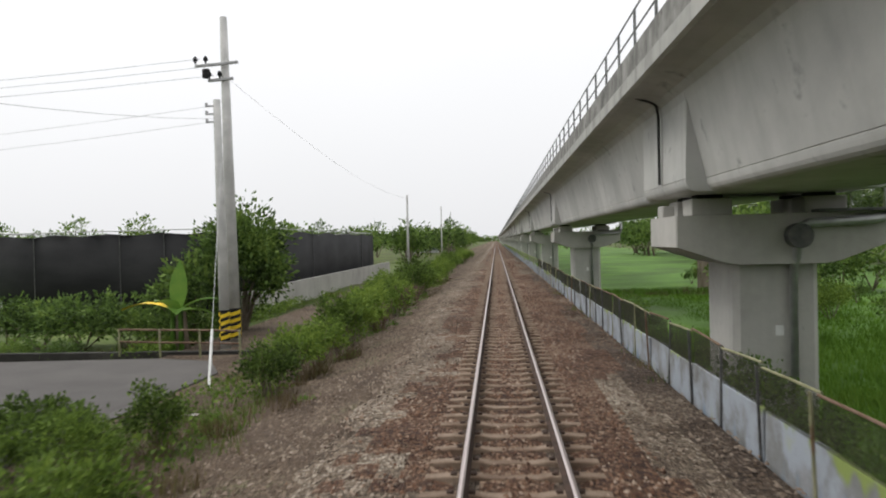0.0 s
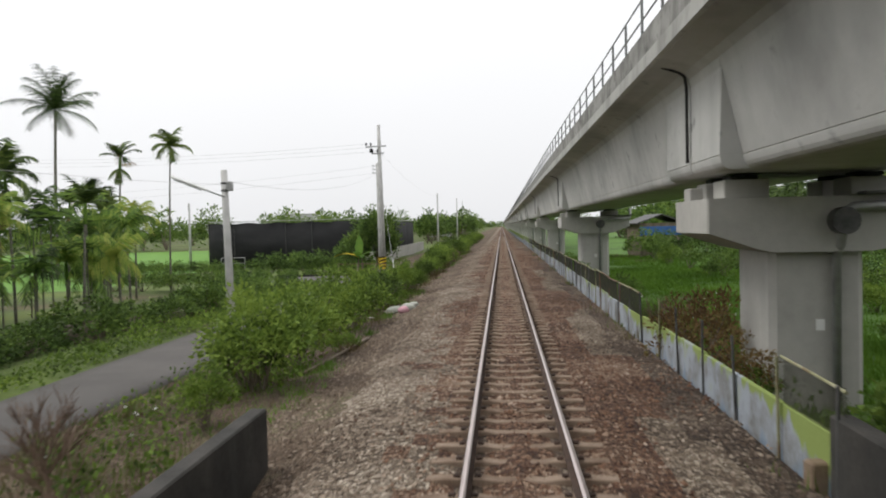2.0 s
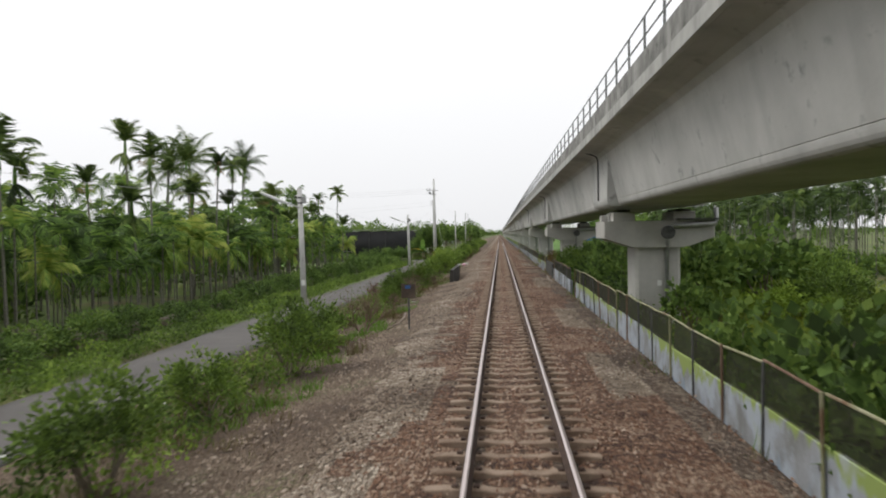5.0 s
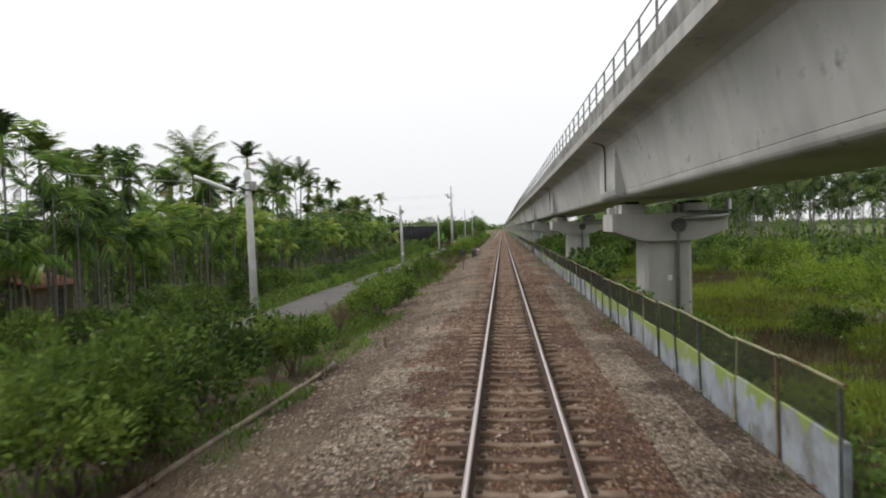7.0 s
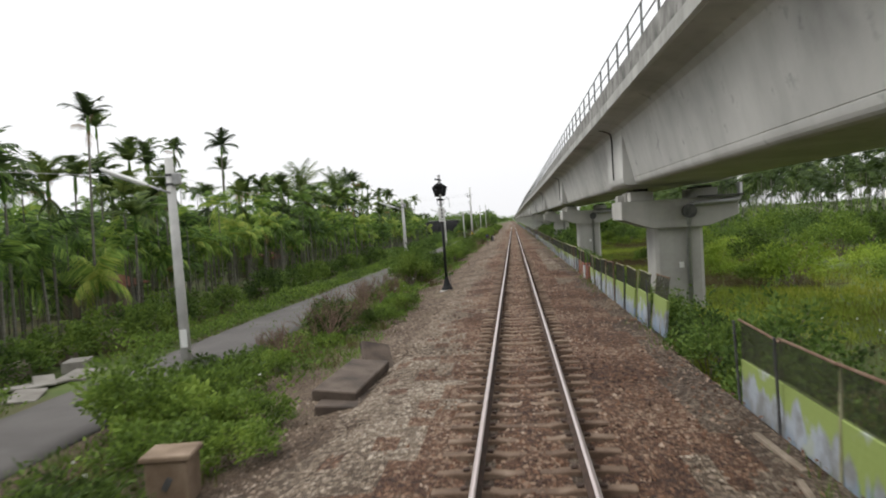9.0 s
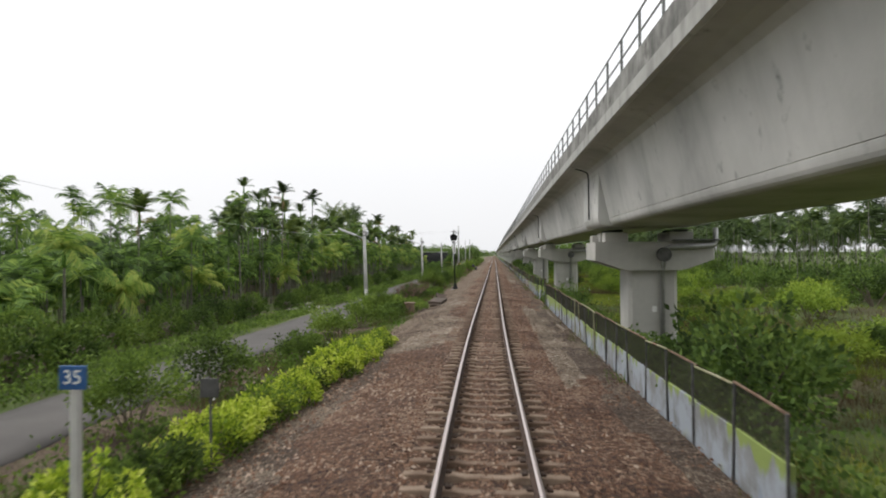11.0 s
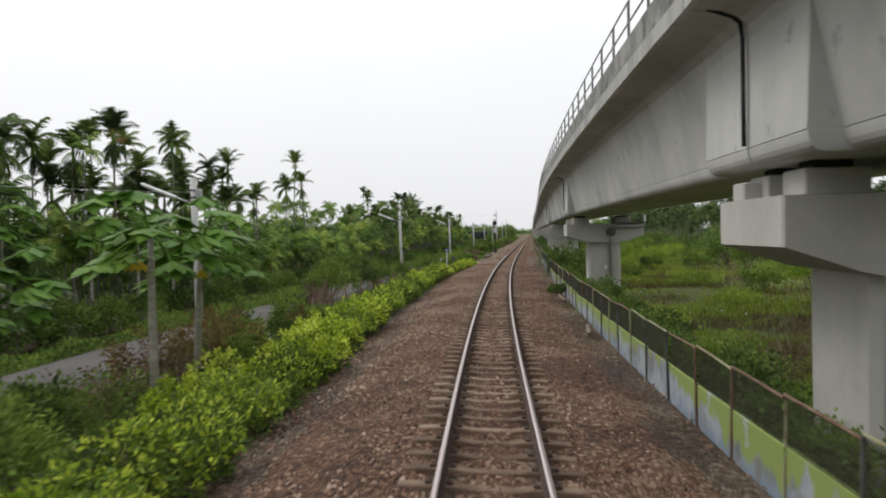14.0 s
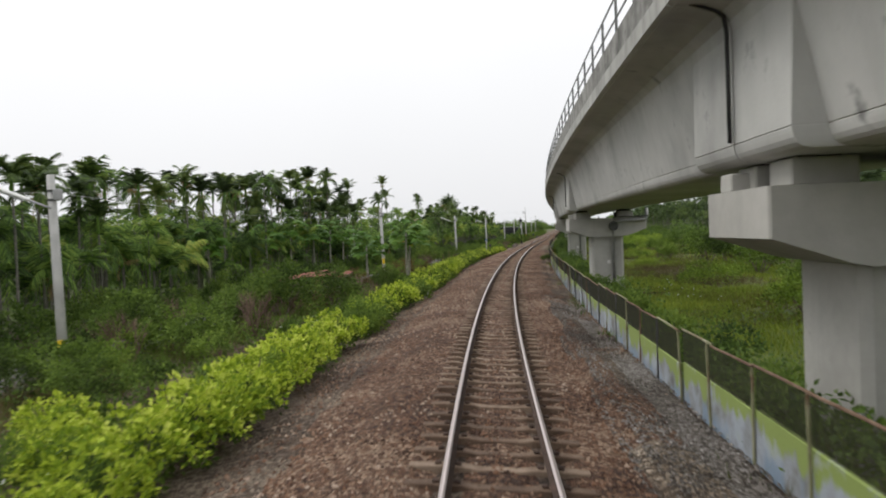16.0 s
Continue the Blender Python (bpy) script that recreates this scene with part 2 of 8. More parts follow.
YELLOW = material("yellow_paint", [(0.72, 0.5, 0.02), (0.8, 0.58, 0.03)], 4, 0.6, bump=0.05)
RED = material("red_paint", [(0.16, 0.045, 0.0252), (0.24, 0.072, 0.036)], 2, 0.8, bump=0.15, streaks=0.5, streak_color=(0.18, 0.12, 0.09))
ROOF_RED = material("red_sheet_roof", [(0.13, 0.045, 0.03), (0.2, 0.065, 0.042), (0.26, 0.1, 0.065)], 1.3, 0.75, bump=0.1)
BLUE = material("blue_sheet", [(0.03, 0.1, 0.3), (0.06, 0.17, 0.42)], 1.5, 0.6, bump=0.1)
SIGN_BLUE = material("sign_blue", [(0.02, 0.07, 0.2), (0.03, 0.1, 0.26)], 5, 0.5, bump=0.0)
RUST = material("rusty_pipe", [(0.1, 0.058, 0.036), (0.16, 0.1, 0.066), (0.22, 0.155, 0.11)], 5, 0.85, 0.1, bump=0.2)
GREEN_PIPE = material("faded_green_pipe", [(0.16, 0.16, 0.08), (0.25, 0.245, 0.14), (0.33, 0.315, 0.21)], 3, 0.8, bump=0.15, spots=(1.1, 0.55, 0.64, (0.15, 0.09, 0.05)))
WIRE_GREEN = material("green_wire", [(0.0248, 0.0256, 0.0135), (0.0454, 0.0418, 0.0225)], 5, 0.8, bump=0.0)
NET = material("black_shade_net", [(0.006, 0.006, 0.007), (0.013, 0.013, 0.014), (0.022, 0.022, 0.023)], 0.35, 0.85, bump=0.35, bump_scale=2.0, stretch=(1, 1, 3))
WIRE = material("cable", [(0.42, 0.42, 0.42), (0.55, 0.55, 0.55)], 3, 0.7, bump=0.0)
WOOD = material("grey_timber", [(0.12, 0.09, 0.065), (0.2, 0.16, 0.12), (0.28, 0.23, 0.18)], 4, 0.85, bump=0.3, stretch=(1, 1, 0.2))
SACK_GREY = material("grey_sack", [(0.3, 0.31, 0.27), (0.45, 0.46, 0.4)], 4, 0.75, bump=0.5, bump_scale=18)
SACK_PINK = material("pink_sack", [(0.42, 0.2, 0.24), (0.55, 0.32, 0.36)], 4, 0.75, bump=0.5, bump_scale=18)
BOARD = material("weathered_pale_board", [(0.147, 0.132, 0.114), (0.22, 0.204, 0.18), (0.282, 0.264, 0.24)], 1.5, 0.85, bump=0.3, streaks=0.2)
LITTER = material("litter_plastic", [(0.6, 0.58, 0.55), (0.75, 0.72, 0.7), (0.62, 0.36, 0.4)], 3.5, 0.6, bump=0.3)
BARK = material("bark", [(0.09, 0.07, 0.05), (0.16, 0.13, 0.1), (0.22, 0.19, 0.15)], 6, 0.9, bump=0.5, stretch=(1, 1, 0.3))
PALM_BARK = material("palm_bark", [(0.09, 0.084, 0.066), (0.14, 0.132, 0.108), (0.2, 0.19, 0.16)], 2, 0.9, bump=0.4, stretch=(0.4, 0.4, 9))
PALM_LEAF = material("palm_leaf", [(0.0414, 0.0675, 0.0237), (0.0826, 0.147, 0.034), (0.147, 0.242, 0.0476), (0.241, 0.345, 0.0678), (0.379, 0.419, 0.0949)], 0.22, 0.65, bump=0, islands=0.5, objects=0.6, subsurface=0.35)
PALM_DARK = material("dark_palm_leaf", [(0.0277, 0.0422, 0.0184), (0.0514, 0.0806, 0.0257), (0.091, 0.139, 0.0349), (0.167, 0.211, 0.055)], 0.25, 0.65, bump=0, islands=0.5, objects=0.5, subsurface=0.2)
PALM_DEAD = material("dry_palm_leaf", [(0.16, 0.1, 0.05), (0.26, 0.17, 0.08), (0.3, 0.26, 0.1)], 1, 0.8, bump=0, islands=0.5, subsurface=0.2)
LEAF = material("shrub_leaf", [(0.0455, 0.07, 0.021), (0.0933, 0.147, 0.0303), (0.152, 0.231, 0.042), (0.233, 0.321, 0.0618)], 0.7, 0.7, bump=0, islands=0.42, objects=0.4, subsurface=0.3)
LEAF_DEEP = material("deep_green_leaf", [(0.0336, 0.056, 0.0168), (0.0672, 0.112, 0.0246), (0.112, 0.174, 0.0336), (0.174, 0.241, 0.0482)], 0.7, 0.7, bump=0, islands=0.42, objects=0.4, subsurface=0.3)
LEAF_LIGHT = material("light_bush_leaf", [(0.091, 0.13, 0.026), (0.156, 0.234, 0.0364), (0.234, 0.338, 0.0468), (0.325, 0.416, 0.065)], 0.5, 0.75, bump=0, islands=0.35, objects=0.45, subsurface=0.3)
LEAF_DARK = material("dark_leaf", [(0.0442, 0.0689, 0.0234), (0.0858, 0.143, 0.0364), (0.137, 0.215, 0.0494), (0.189, 0.267, 0.0598)], 0.7, 0.7, bump=0, islands=0.55, objects=0.3, subsurface=0.25)
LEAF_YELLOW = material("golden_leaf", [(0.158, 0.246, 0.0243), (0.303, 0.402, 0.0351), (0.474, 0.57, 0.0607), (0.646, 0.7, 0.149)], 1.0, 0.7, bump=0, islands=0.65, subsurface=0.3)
LEAF_RUST = material("withered_leaf", [(0.07, 0.045, 0.022), (0.13, 0.08, 0.038), (0.19, 0.125, 0.055), (0.16, 0.15, 0.05)], 0.8, 0.85, bump=0, islands=0.5, subsurface=0.2)
LEAF_DRY = material("dry_twigs", [(0.0931, 0.0616, 0.0432), (0.155, 0.103, 0.0756), (0.217, 0.154, 0.108)], 1.2, 0.9, bump=0, islands=0.5)
GRASS = material("grass", [(0.139, 0.107, 0.0371), (0.153, 0.18, 0.0323), (0.195, 0.263, 0.0396), (0.275, 0.336, 0.0479), (0.379, 0.383, 0.0671)], 0.11, 0.8, bump=0, islands=0.4, subsurface=0.3, fine=1.0, spots=(0.15, 0.6, 0.78, (0.12, 0.088, 0.046)))
GRASS_LUSH = material("bright_grass", [(0.07, 0.13, 0.02), (0.095, 0.185, 0.026), (0.125, 0.235, 0.032), (0.17, 0.28, 0.042)], 0.2, 0.8, bump=0, islands=0.35, subsurface=0.3, fine=1.2)
WEED = material("verge_weed", [(0.13, 0.095, 0.05), (0.14, 0.12, 0.045), (0.1, 0.135, 0.03), (0.09, 0.16, 0.025), (0.13, 0.21, 0.034)], 0.25, 0.8, bump=0, islands=0.5, subsurface=0.25)
MEADOW_LEAF = material("meadow_weed_leaf", [(0.129, 0.0948, 0.0443), (0.136, 0.158, 0.0354), (0.162, 0.246, 0.0392), (0.239, 0.336, 0.0481), (0.335, 0.392, 0.0658)], 0.16, 0.8, bump=0, islands=0.5, subsurface=0.3, fine=1.0, spots=(0.15, 0.55, 0.7, (0.12, 0.088, 0.046)))
STRAW = material("dry_grass", [(0.07, 0.05, 0.03), (0.11, 0.08, 0.045), (0.15, 0.115, 0.06), (0.11, 0.12, 0.035)], 0.3, 0.85, bump=0, islands=0.5, subsurface=0.25)
RICE = material("rice_field", [(0.0776, 0.173, 0.0181), (0.0949, 0.216, 0.0215), (0.112, 0.241, 0.0248)], 0.4, 0.9, bump=0.6, bump_scale=4)
MEADOW = material("meadow_ground", [(0.063, 0.0468, 0.0241), (0.0612, 0.0648, 0.019), (0.0594, 0.09, 0.0163), (0.09, 0.126, 0.0198), (0.1215, 0.144, 0.0259)], 0.11, 0.95, bump=1.0, bump_scale=6, fine=1.2, spots=(0.15, 0.55, 0.7, (0.12, 0.088, 0.046)))
FLOWER = material("white_flower", [(0.7, 0.7, 0.66), (0.8, 0.8, 0.78)], 3, 0.7, bump=0)
FAR_WALL = material("far_render", [(0.45, 0.45, 0.46), (0.6, 0.6, 0.61)], 0.2, 0.8, bump=0.05)
FAR_GLASS = material("far_window", [(0.06, 0.07, 0.09), (0.1, 0.11, 0.13)], 0.5, 0.2, bump=0)
YELLOW_LEAF = material("yellowed_leaf", [(0.42, 0.32, 0.03), (0.6, 0.47, 0.05)], 2, 0.6, bump=0.1, subsurface=0.3)
POLE_BARK = material("pale_smooth_bark", [(0.208, 0.192, 0.16), (0.32, 0.301, 0.256), (0.432, 0.408, 0.36)], 3, 0.85, bump=0.3, stretch=(1, 1, 3))
BANANA = material("banana_leaf", [(0.055, 0.126, 0.025), (0.11, 0.219, 0.0375), (0.179, 0.288, 0.05)], 1, 0.4, bump=0.1, subsurface=0.3)


def graffiti(name, low):
    """Concrete panels under lime paint above and pale blue below, worn and run."""
    m = material(name, [(0.13, 0.13, 0.12), (0.2, 0.205, 0.205), (0.27, 0.28, 0.3)], 1.6, 0.85, bump=0.25, streaks=0.55, streak_color=(0.1, 0.1, 0.09))
    nd, ln = m.node_tree.nodes, m.node_tree.links
    b = nd["Principled BSDF"]
    base = b.inputs["Base Color"].links[0].from_socket
    geo = nd.new("ShaderNodeNewGeometry")
    sep = nd.new("ShaderNodeSeparateXYZ")
    ln.new(geo.outputs["Position"], sep.inputs[0])
    mp = nd.new("ShaderNodeMapping")
    mp.inputs["Scale"].default_value = (1, 3.0, 0.9)
    ln.new(geo.outputs["Position"], mp.inputs["Vector"])
    n = nd.new("ShaderNodeTexNoise")
    n.inputs["Scale"].default_value, n.inputs["Detail"].default_value = 1.0, 5
    ln.new(mp.outputs[0], n.inputs["Vector"])
    big = nd.new("ShaderNodeTexNoise")
    big.inputs["Scale"].default_value, big.inputs["Detail"].default_value = 0.16, 2
    ln.new(geo.outputs["Position"], big.inputs["Vector"])

    def blend(lo, hi, height, color, under, wob, swell):
        a = nd.new("ShaderNodeMath")
        a.operation = "MULTIPLY_ADD"
        a.inputs[1].default_value = wob
        ln.new(n.outputs["Fac"], a.inputs[0])
        h = nd.new("ShaderNodeMath")
        h.operation = "MULTIPLY_ADD"
        h.inputs[1].default_value = swell
        ln.new(big.outputs["Fac"], h.inputs[0])
        z = nd.new("ShaderNodeMath")
        z.operation = "MULTIPLY"
        z.inputs[1].default_value = height
        ln.new(sep.outputs["Z"], z.inputs[0])
        ln.new(z.outputs[0], h.inputs[2])
        ln.new(h.outputs[0], a.inputs[2])
        r = nd.new("ShaderNodeMapRange")
        r.inputs["From Min"].default_value, r.inputs["From Max"].default_value = lo, hi
        ln.new(a.outputs[0], r.inputs["Value"])
        mx = nd.new("ShaderNodeMix")
        mx.data_type = "RGBA"
        mx.inputs["B"].default_value = (*color, 1)
        ln.new(r.outputs[0], mx.inputs["Factor"])
        ln.new(under, mx.inputs["A"])
        return mx.outputs["Result"]

    blotch = nd.new("ShaderNodeTexNoise")
    blotch.inputs["Scale"].default_value, blotch.inputs["Detail"].default_value, blotch.inputs["Roughness"].default_value = 1.3, 6, 0.6
    ln.new(geo.outputs["Position"], blotch.inputs["Vector"])

    def wash(lo, hi, color, under):
        r = nd.new("ShaderNodeMapRange")
        r.inputs["From Min"].default_value, r.inputs["From Max"].default_value = lo, hi
        ln.new(blotch.outputs["Fac"], r.inputs["Value"])
        mx = nd.new("ShaderNodeMix")
        mx.data_type = "RGBA"
        mx.inputs["B"].default_value = (*color, 1)
        ln.new(r.outputs[0], mx.inputs["Factor"])
        ln.new(under, mx.inputs["A"])
        return mx.outputs["Result"]

    faded = wash(0.42, 0.56, (0.3, 0.33, 0.37), base)
    blue = blend(0.9, 1.05, -0.5, (0.19, 0.245, 0.31), faded, 1.0, 0.5)
    lime = blend(low, low + 0.1, 1.0, (0.215, 0.275, 0.075), blue, 1.0, 1.3)
    worn = wash(0.6, 0.66, (0.3, 0.33, 0.29), lime)
    ln.new(worn, b.inputs["Base Color"])
    return m


PANEL, PANEL_PALE, PANEL_LOW = graffiti("lime_painted_panel", 1.25), graffiti("pale_painted_panel", 1.46), graffiti("low_lime_painted_panel", 1.07)


# ---- the line of the track: straight, then a widening curve ----
KNOT_S = [-254.98, -238.08, -222.72, -207.36, -192.0, -176.64, -161.28, -145.92, -130.56]
KNOT_K = [2.071, 1.707, 1.346, 1.033, 1.053, 0.738, 0.702, 0.554, 0.0]
STEPS = np.arange(0, 341)
BEND = np.interp(-STEPS, KNOT_S, KNOT_K) * 0.001
HEADING = np.concatenate([[0], np.cumsum(BEND)[:-1]])
LINE_X = np.concatenate([[0], np.cumsum(np.sin(HEADING))[:-1]])
LINE_Y = np.concatenate([[0], -np.cumsum(np.cos(HEADING))[:-1]])


def heading(s):
    return np.interp(-np.asarray(s, float), STEPS, HEADING)


def cant(s):
    """Cross-slope of the track in the curve."""
    return np.interp(-np.asarray(s, float), STEPS, BEND) * 43.0


def lay(s, o, z):
    """World places from metres along the track, to its right, and above the railhead."""
    s, o, z = np.broadcast_arrays(np.asarray(s, float), np.asarray(o, float), np.asarray(z, float))
    a = heading(s)
    past = np.minimum(s + 340, 0)
    x = np.interp(-s, STEPS, LINE_X) - past * np.sin(a)
    y = np.where(s > 0, s, np.interp(-s, STEPS, LINE_Y) + past * np.cos(a))
    near = np.clip(o, -90, 90)
    return np.stack([x + near * np.cos(a) + (o - near), y + near * np.sin(a), z], -1)


def spot(s, o, z=0.0, turn=0.0, size=1.0, lean=(0, 0)):
    """A pose on the plan, turned with the track."""
    p = lay(s, o, z)
    m = pose(p[0], p[1], p[2], lean[0], lean[1], math.degrees(float(heading(s))) + turn)
    return m @ Matrix.Scale(size, 4) if size != 1.0 else m


# ---- mesh helpers ----
class Geo:
    """Collects vertices and faces for one mesh."""

    def __init__(self):
        self.v, self.f, self.m = [], [], []

    def add(self, verts, faces, mat=0):
        n = len(self.v)
        self.v += [tuple(p) for p in verts]
        self.f += [tuple(i + n for i in q) for q in faces]
        self.m += [mat] * len(faces)
        return self

    def box(self, c, size, turn=None, bevel=0.0, mat=0):
        """A box with its edges bevelled."""
        hx, hy, hz = (d / 2 for d in size)
        if bevel <= 0:
            vs = [Vector((x, y, z)) for z in (-hz, hz) for y in (-hy, hy) for x in (-hx, hx)]
            fs = [(0, 2, 3, 1), (4, 5, 7, 6), (0, 1, 5, 4), (2, 6, 7, 3), (0, 4, 6, 2), (1, 3, 7, 5)]
        else:
            b = min(bevel, hx * 0.9, hy * 0.9, hz * 0.9)
            ring = lambda x, y, z: [Vector(p) for p in ((-x + b, -y, z), (x - b, -y, z), (x, -y + b, z), (x, y - b, z), (x - b, y, z), (-x + b, y, z), (-x, y - b, z), (-x, -y + b, z))]
            vs = ring(hx - b, hy - b, -hz) + ring(hx, hy, -hz + b) + ring(hx, hy, hz - b) + ring(hx - b, hy - b, hz)
            fs = [tuple(range(7, -1, -1)), tuple(range(24, 32))]
            fs += [(8 * k + i, 8 * k + (i + 1) % 8, 8 * k + 8 + (i + 1) % 8, 8 * k + 8 + i) for k in range(3) for i in range(8)]
        if turn is not None:
            vs = [turn @ p for p in vs]
        c = Vector(c)
        return self.add([p + c for p in vs], fs, mat)

    def tube(self, path, radii, n=8, mat=0, caps=True):
        """A round bar along a path, with a radius at each point."""
        path = [Vector(p) for p in path]
        if not hasattr(radii, "__len__"):
            radii = [radii] * len(path)
        vs, fs = [], []
        side = None
        for i, p in enumerate(path):
            d = (path[min(i + 1, len(path) - 1)] - path[max(i - 1, 0)]).normalized()
            if side is None:
                side = d.orthogonal().normalized()
            side = (side - d * side.dot(d)).normalized()
            up = d.cross(side)
            vs += [p + (side * math.cos(2 * math.pi * k / n) + up * math.sin(2 * math.pi * k / n)) * radii[i] for k in range(n)]
        for i in range(len(path) - 1):
            fs += [(i * n + k, i * n + (k + 1) % n, (i + 1) * n + (k + 1) % n, (i + 1) * n + k) for k in range(n)]
        if caps:
            fs += [tuple(range(n - 1, -1, -1)), tuple(range((len(path) - 1) * n, len(path) * n))]
        return self.add(vs, fs, mat)

    def loft(self, rings, closed=True, caps=True, mat=0):
        """Skins rings of equal length."""
        n = len(rings[0])
        vs = [p for ring in rings for p in ring]
        fs = [(i * n + k, i * n + (k + 1) % n, (i + 1) * n + (k + 1) % n, (i + 1) * n + k) for i in range(len(rings) - 1) for k in range(n if closed else n - 1)]
        if caps and closed:
            fs += [tuple(range(n - 1, -1, -1)), tuple(range((len(rings) - 1) * n, len(rings) * n))]
        return self.add(vs, fs, mat)

    def mesh(self, name, mats, smooth=False):
        me = bpy.data.meshes.new(name)
        me.from_pydata(self.v, [], self.f)
        for m in mats if isinstance(mats, (list, tuple)) else [mats]:
            me.materials.append(m)
        if any(self.m):
            me.polygons.foreach_set("material_index", self.m)
        if smooth:
            me.polygons.foreach_set("use_smooth", [True] * len(me.polygons))
        me.update()
        return me


def many(name, verts, faces, mats, index=None, smooth=False):
    """A mesh from arrays: verts (n, 3), faces (m, 3 or 4)."""
    verts, faces = np.asarray(verts, np.float32), np.asarray(faces, np.int32)
    me = bpy.data.meshes.new(name)
    k = faces.shape[1]
    me.vertices.add(len(verts))
    me.vertices.foreach_set("co", verts.ravel())
    me.loops.add(faces.size)
    me.loops.foreach_set("vertex_index", faces.ravel())
    me.polygons.add(len(faces))
    me.polygons.foreach_set("loop_start", np.arange(0, faces.size, k, dtype=np.int32))
    for m in mats if isinstance(mats, (list, tuple)) else [mats]:
        me.materials.append(m)
    if index is not None:
        me.polygons.foreach_set("material_index", np.asarray(index, np.int32))
    if smooth:
        me.polygons.foreach_set("use_smooth", np.ones(len(faces), bool))
    me.update(calc_edges=True)
    me.validate()
    return me


def thing(name, label, category, group="", m=None, kind=""):
    """An Empty that carries a thing's parts."""
    ob = tagged(new(name), label, category, group, kind)
    if m is not None:
        ob.matrix_basis = m
    return ob


def part(name, data, parent, label="", m=None, kind=""):
    ob = new(name, data)
    ob.parent = parent
    if m is not None:
        ob.matrix_basis = m
    return tagged(ob, label, kind=kind)


def leaves(rng, centers, outs, size, droop=0.3, wide=0.42, jitter=0.5):
    """Pointed leaves, each folded along its middle: arrays of verts and faces. centers and outs: (n, 3)."""
    n = len(centers)
    d = outs + rng.normal(0, jitter, (n, 3))
    d[:, 2] -= droop * rng.random(n)
    d /= np.linalg.norm(d, axis=1, keepdims=True) + 1e-9
    side = np.cross(d, rng.normal(0, 1, (n, 3)))
    side /= np.linalg.norm(side, axis=1, keepdims=True) + 1e-9
    ln = (size * rng.uniform(0.6, 1.25, n))[:, None]
    wd = ln * wide
    up = np.cross(side, d)
    belly = centers + d * ln * 0.45 - up * ln * 0.05
    v = np.stack([centers, belly - side * wd * 0.5 + up * ln * 0.1, centers + d * ln, belly + side * wd * 0.5 + up * ln * 0.1], 1).reshape(-1, 3)
    return v, np.arange(4 * n).reshape(n, 4)


def ground_z(s, o):
    """Height of the ground under the railhead."""
    s, o = np.asarray(s, float), np.asarray(o, float)
    z = np.interp(o, [-400, -60, -14, -10.6, -10.1, -7.3, -6.6, -5.5, -4.5, -3.6, -2.9, -2.2, 2.1, 2.6, 3.02, 3.16, 3.6, 5.0, 60, 400],
                  [-1.2, -1.15, -1.05, -0.88, -0.78, -0.78, -0.84, -0.78, -0.64, -0.5, -0.36, -0.25, -0.28, -0.3, -0.3, -0.55, -0.85, -1.05, -1.15, -1.2])
    return z + culvert_dip(s, o) + np.interp(s, [-190, -155], [-0.14, 0]) * np.clip((o - 1.9) / 0.6, 0, 1) * (o < 3.4)


def culvert_dip(s, o):
    """The ballast's shoulder falls away along the culvert's low wall."""
    return -0.48 * np.interp(s, [-31.5, -29.5, -24, -21], [0, 1, 1, 0]) * np.clip((-2.3 - np.asarray(o, float)) / 0.75, 0, 1) * np.clip((np.asarray(o, float) + 6.2) / 1.5, 0, 1)


def bumps(x, y, scale, seed=0):
    """Smooth value noise over arrays."""
    x, y = np.asarray(x, float) / scale + seed * 17.3, np.asarray(y, float) / scale + seed * 9.1
    i, j = np.floor(x), np.floor(y)
    u, v = x - i, y - j
    u, v = u * u * (3 - 2 * u), v * v * (3 - 2 * v)
    h = lambda a, b: np.modf(np.abs(np.sin(a * 127.1 + b * 311.7 + seed) * 43758.5453))[0]
    return (h(i, j) * (1 - u) + h(i + 1, j) * u) * (1 - v) + (h(i, j + 1) * (1 - u) + h(i + 1, j + 1) * u) * v


# ---- ground: one sheet to the horizon ----


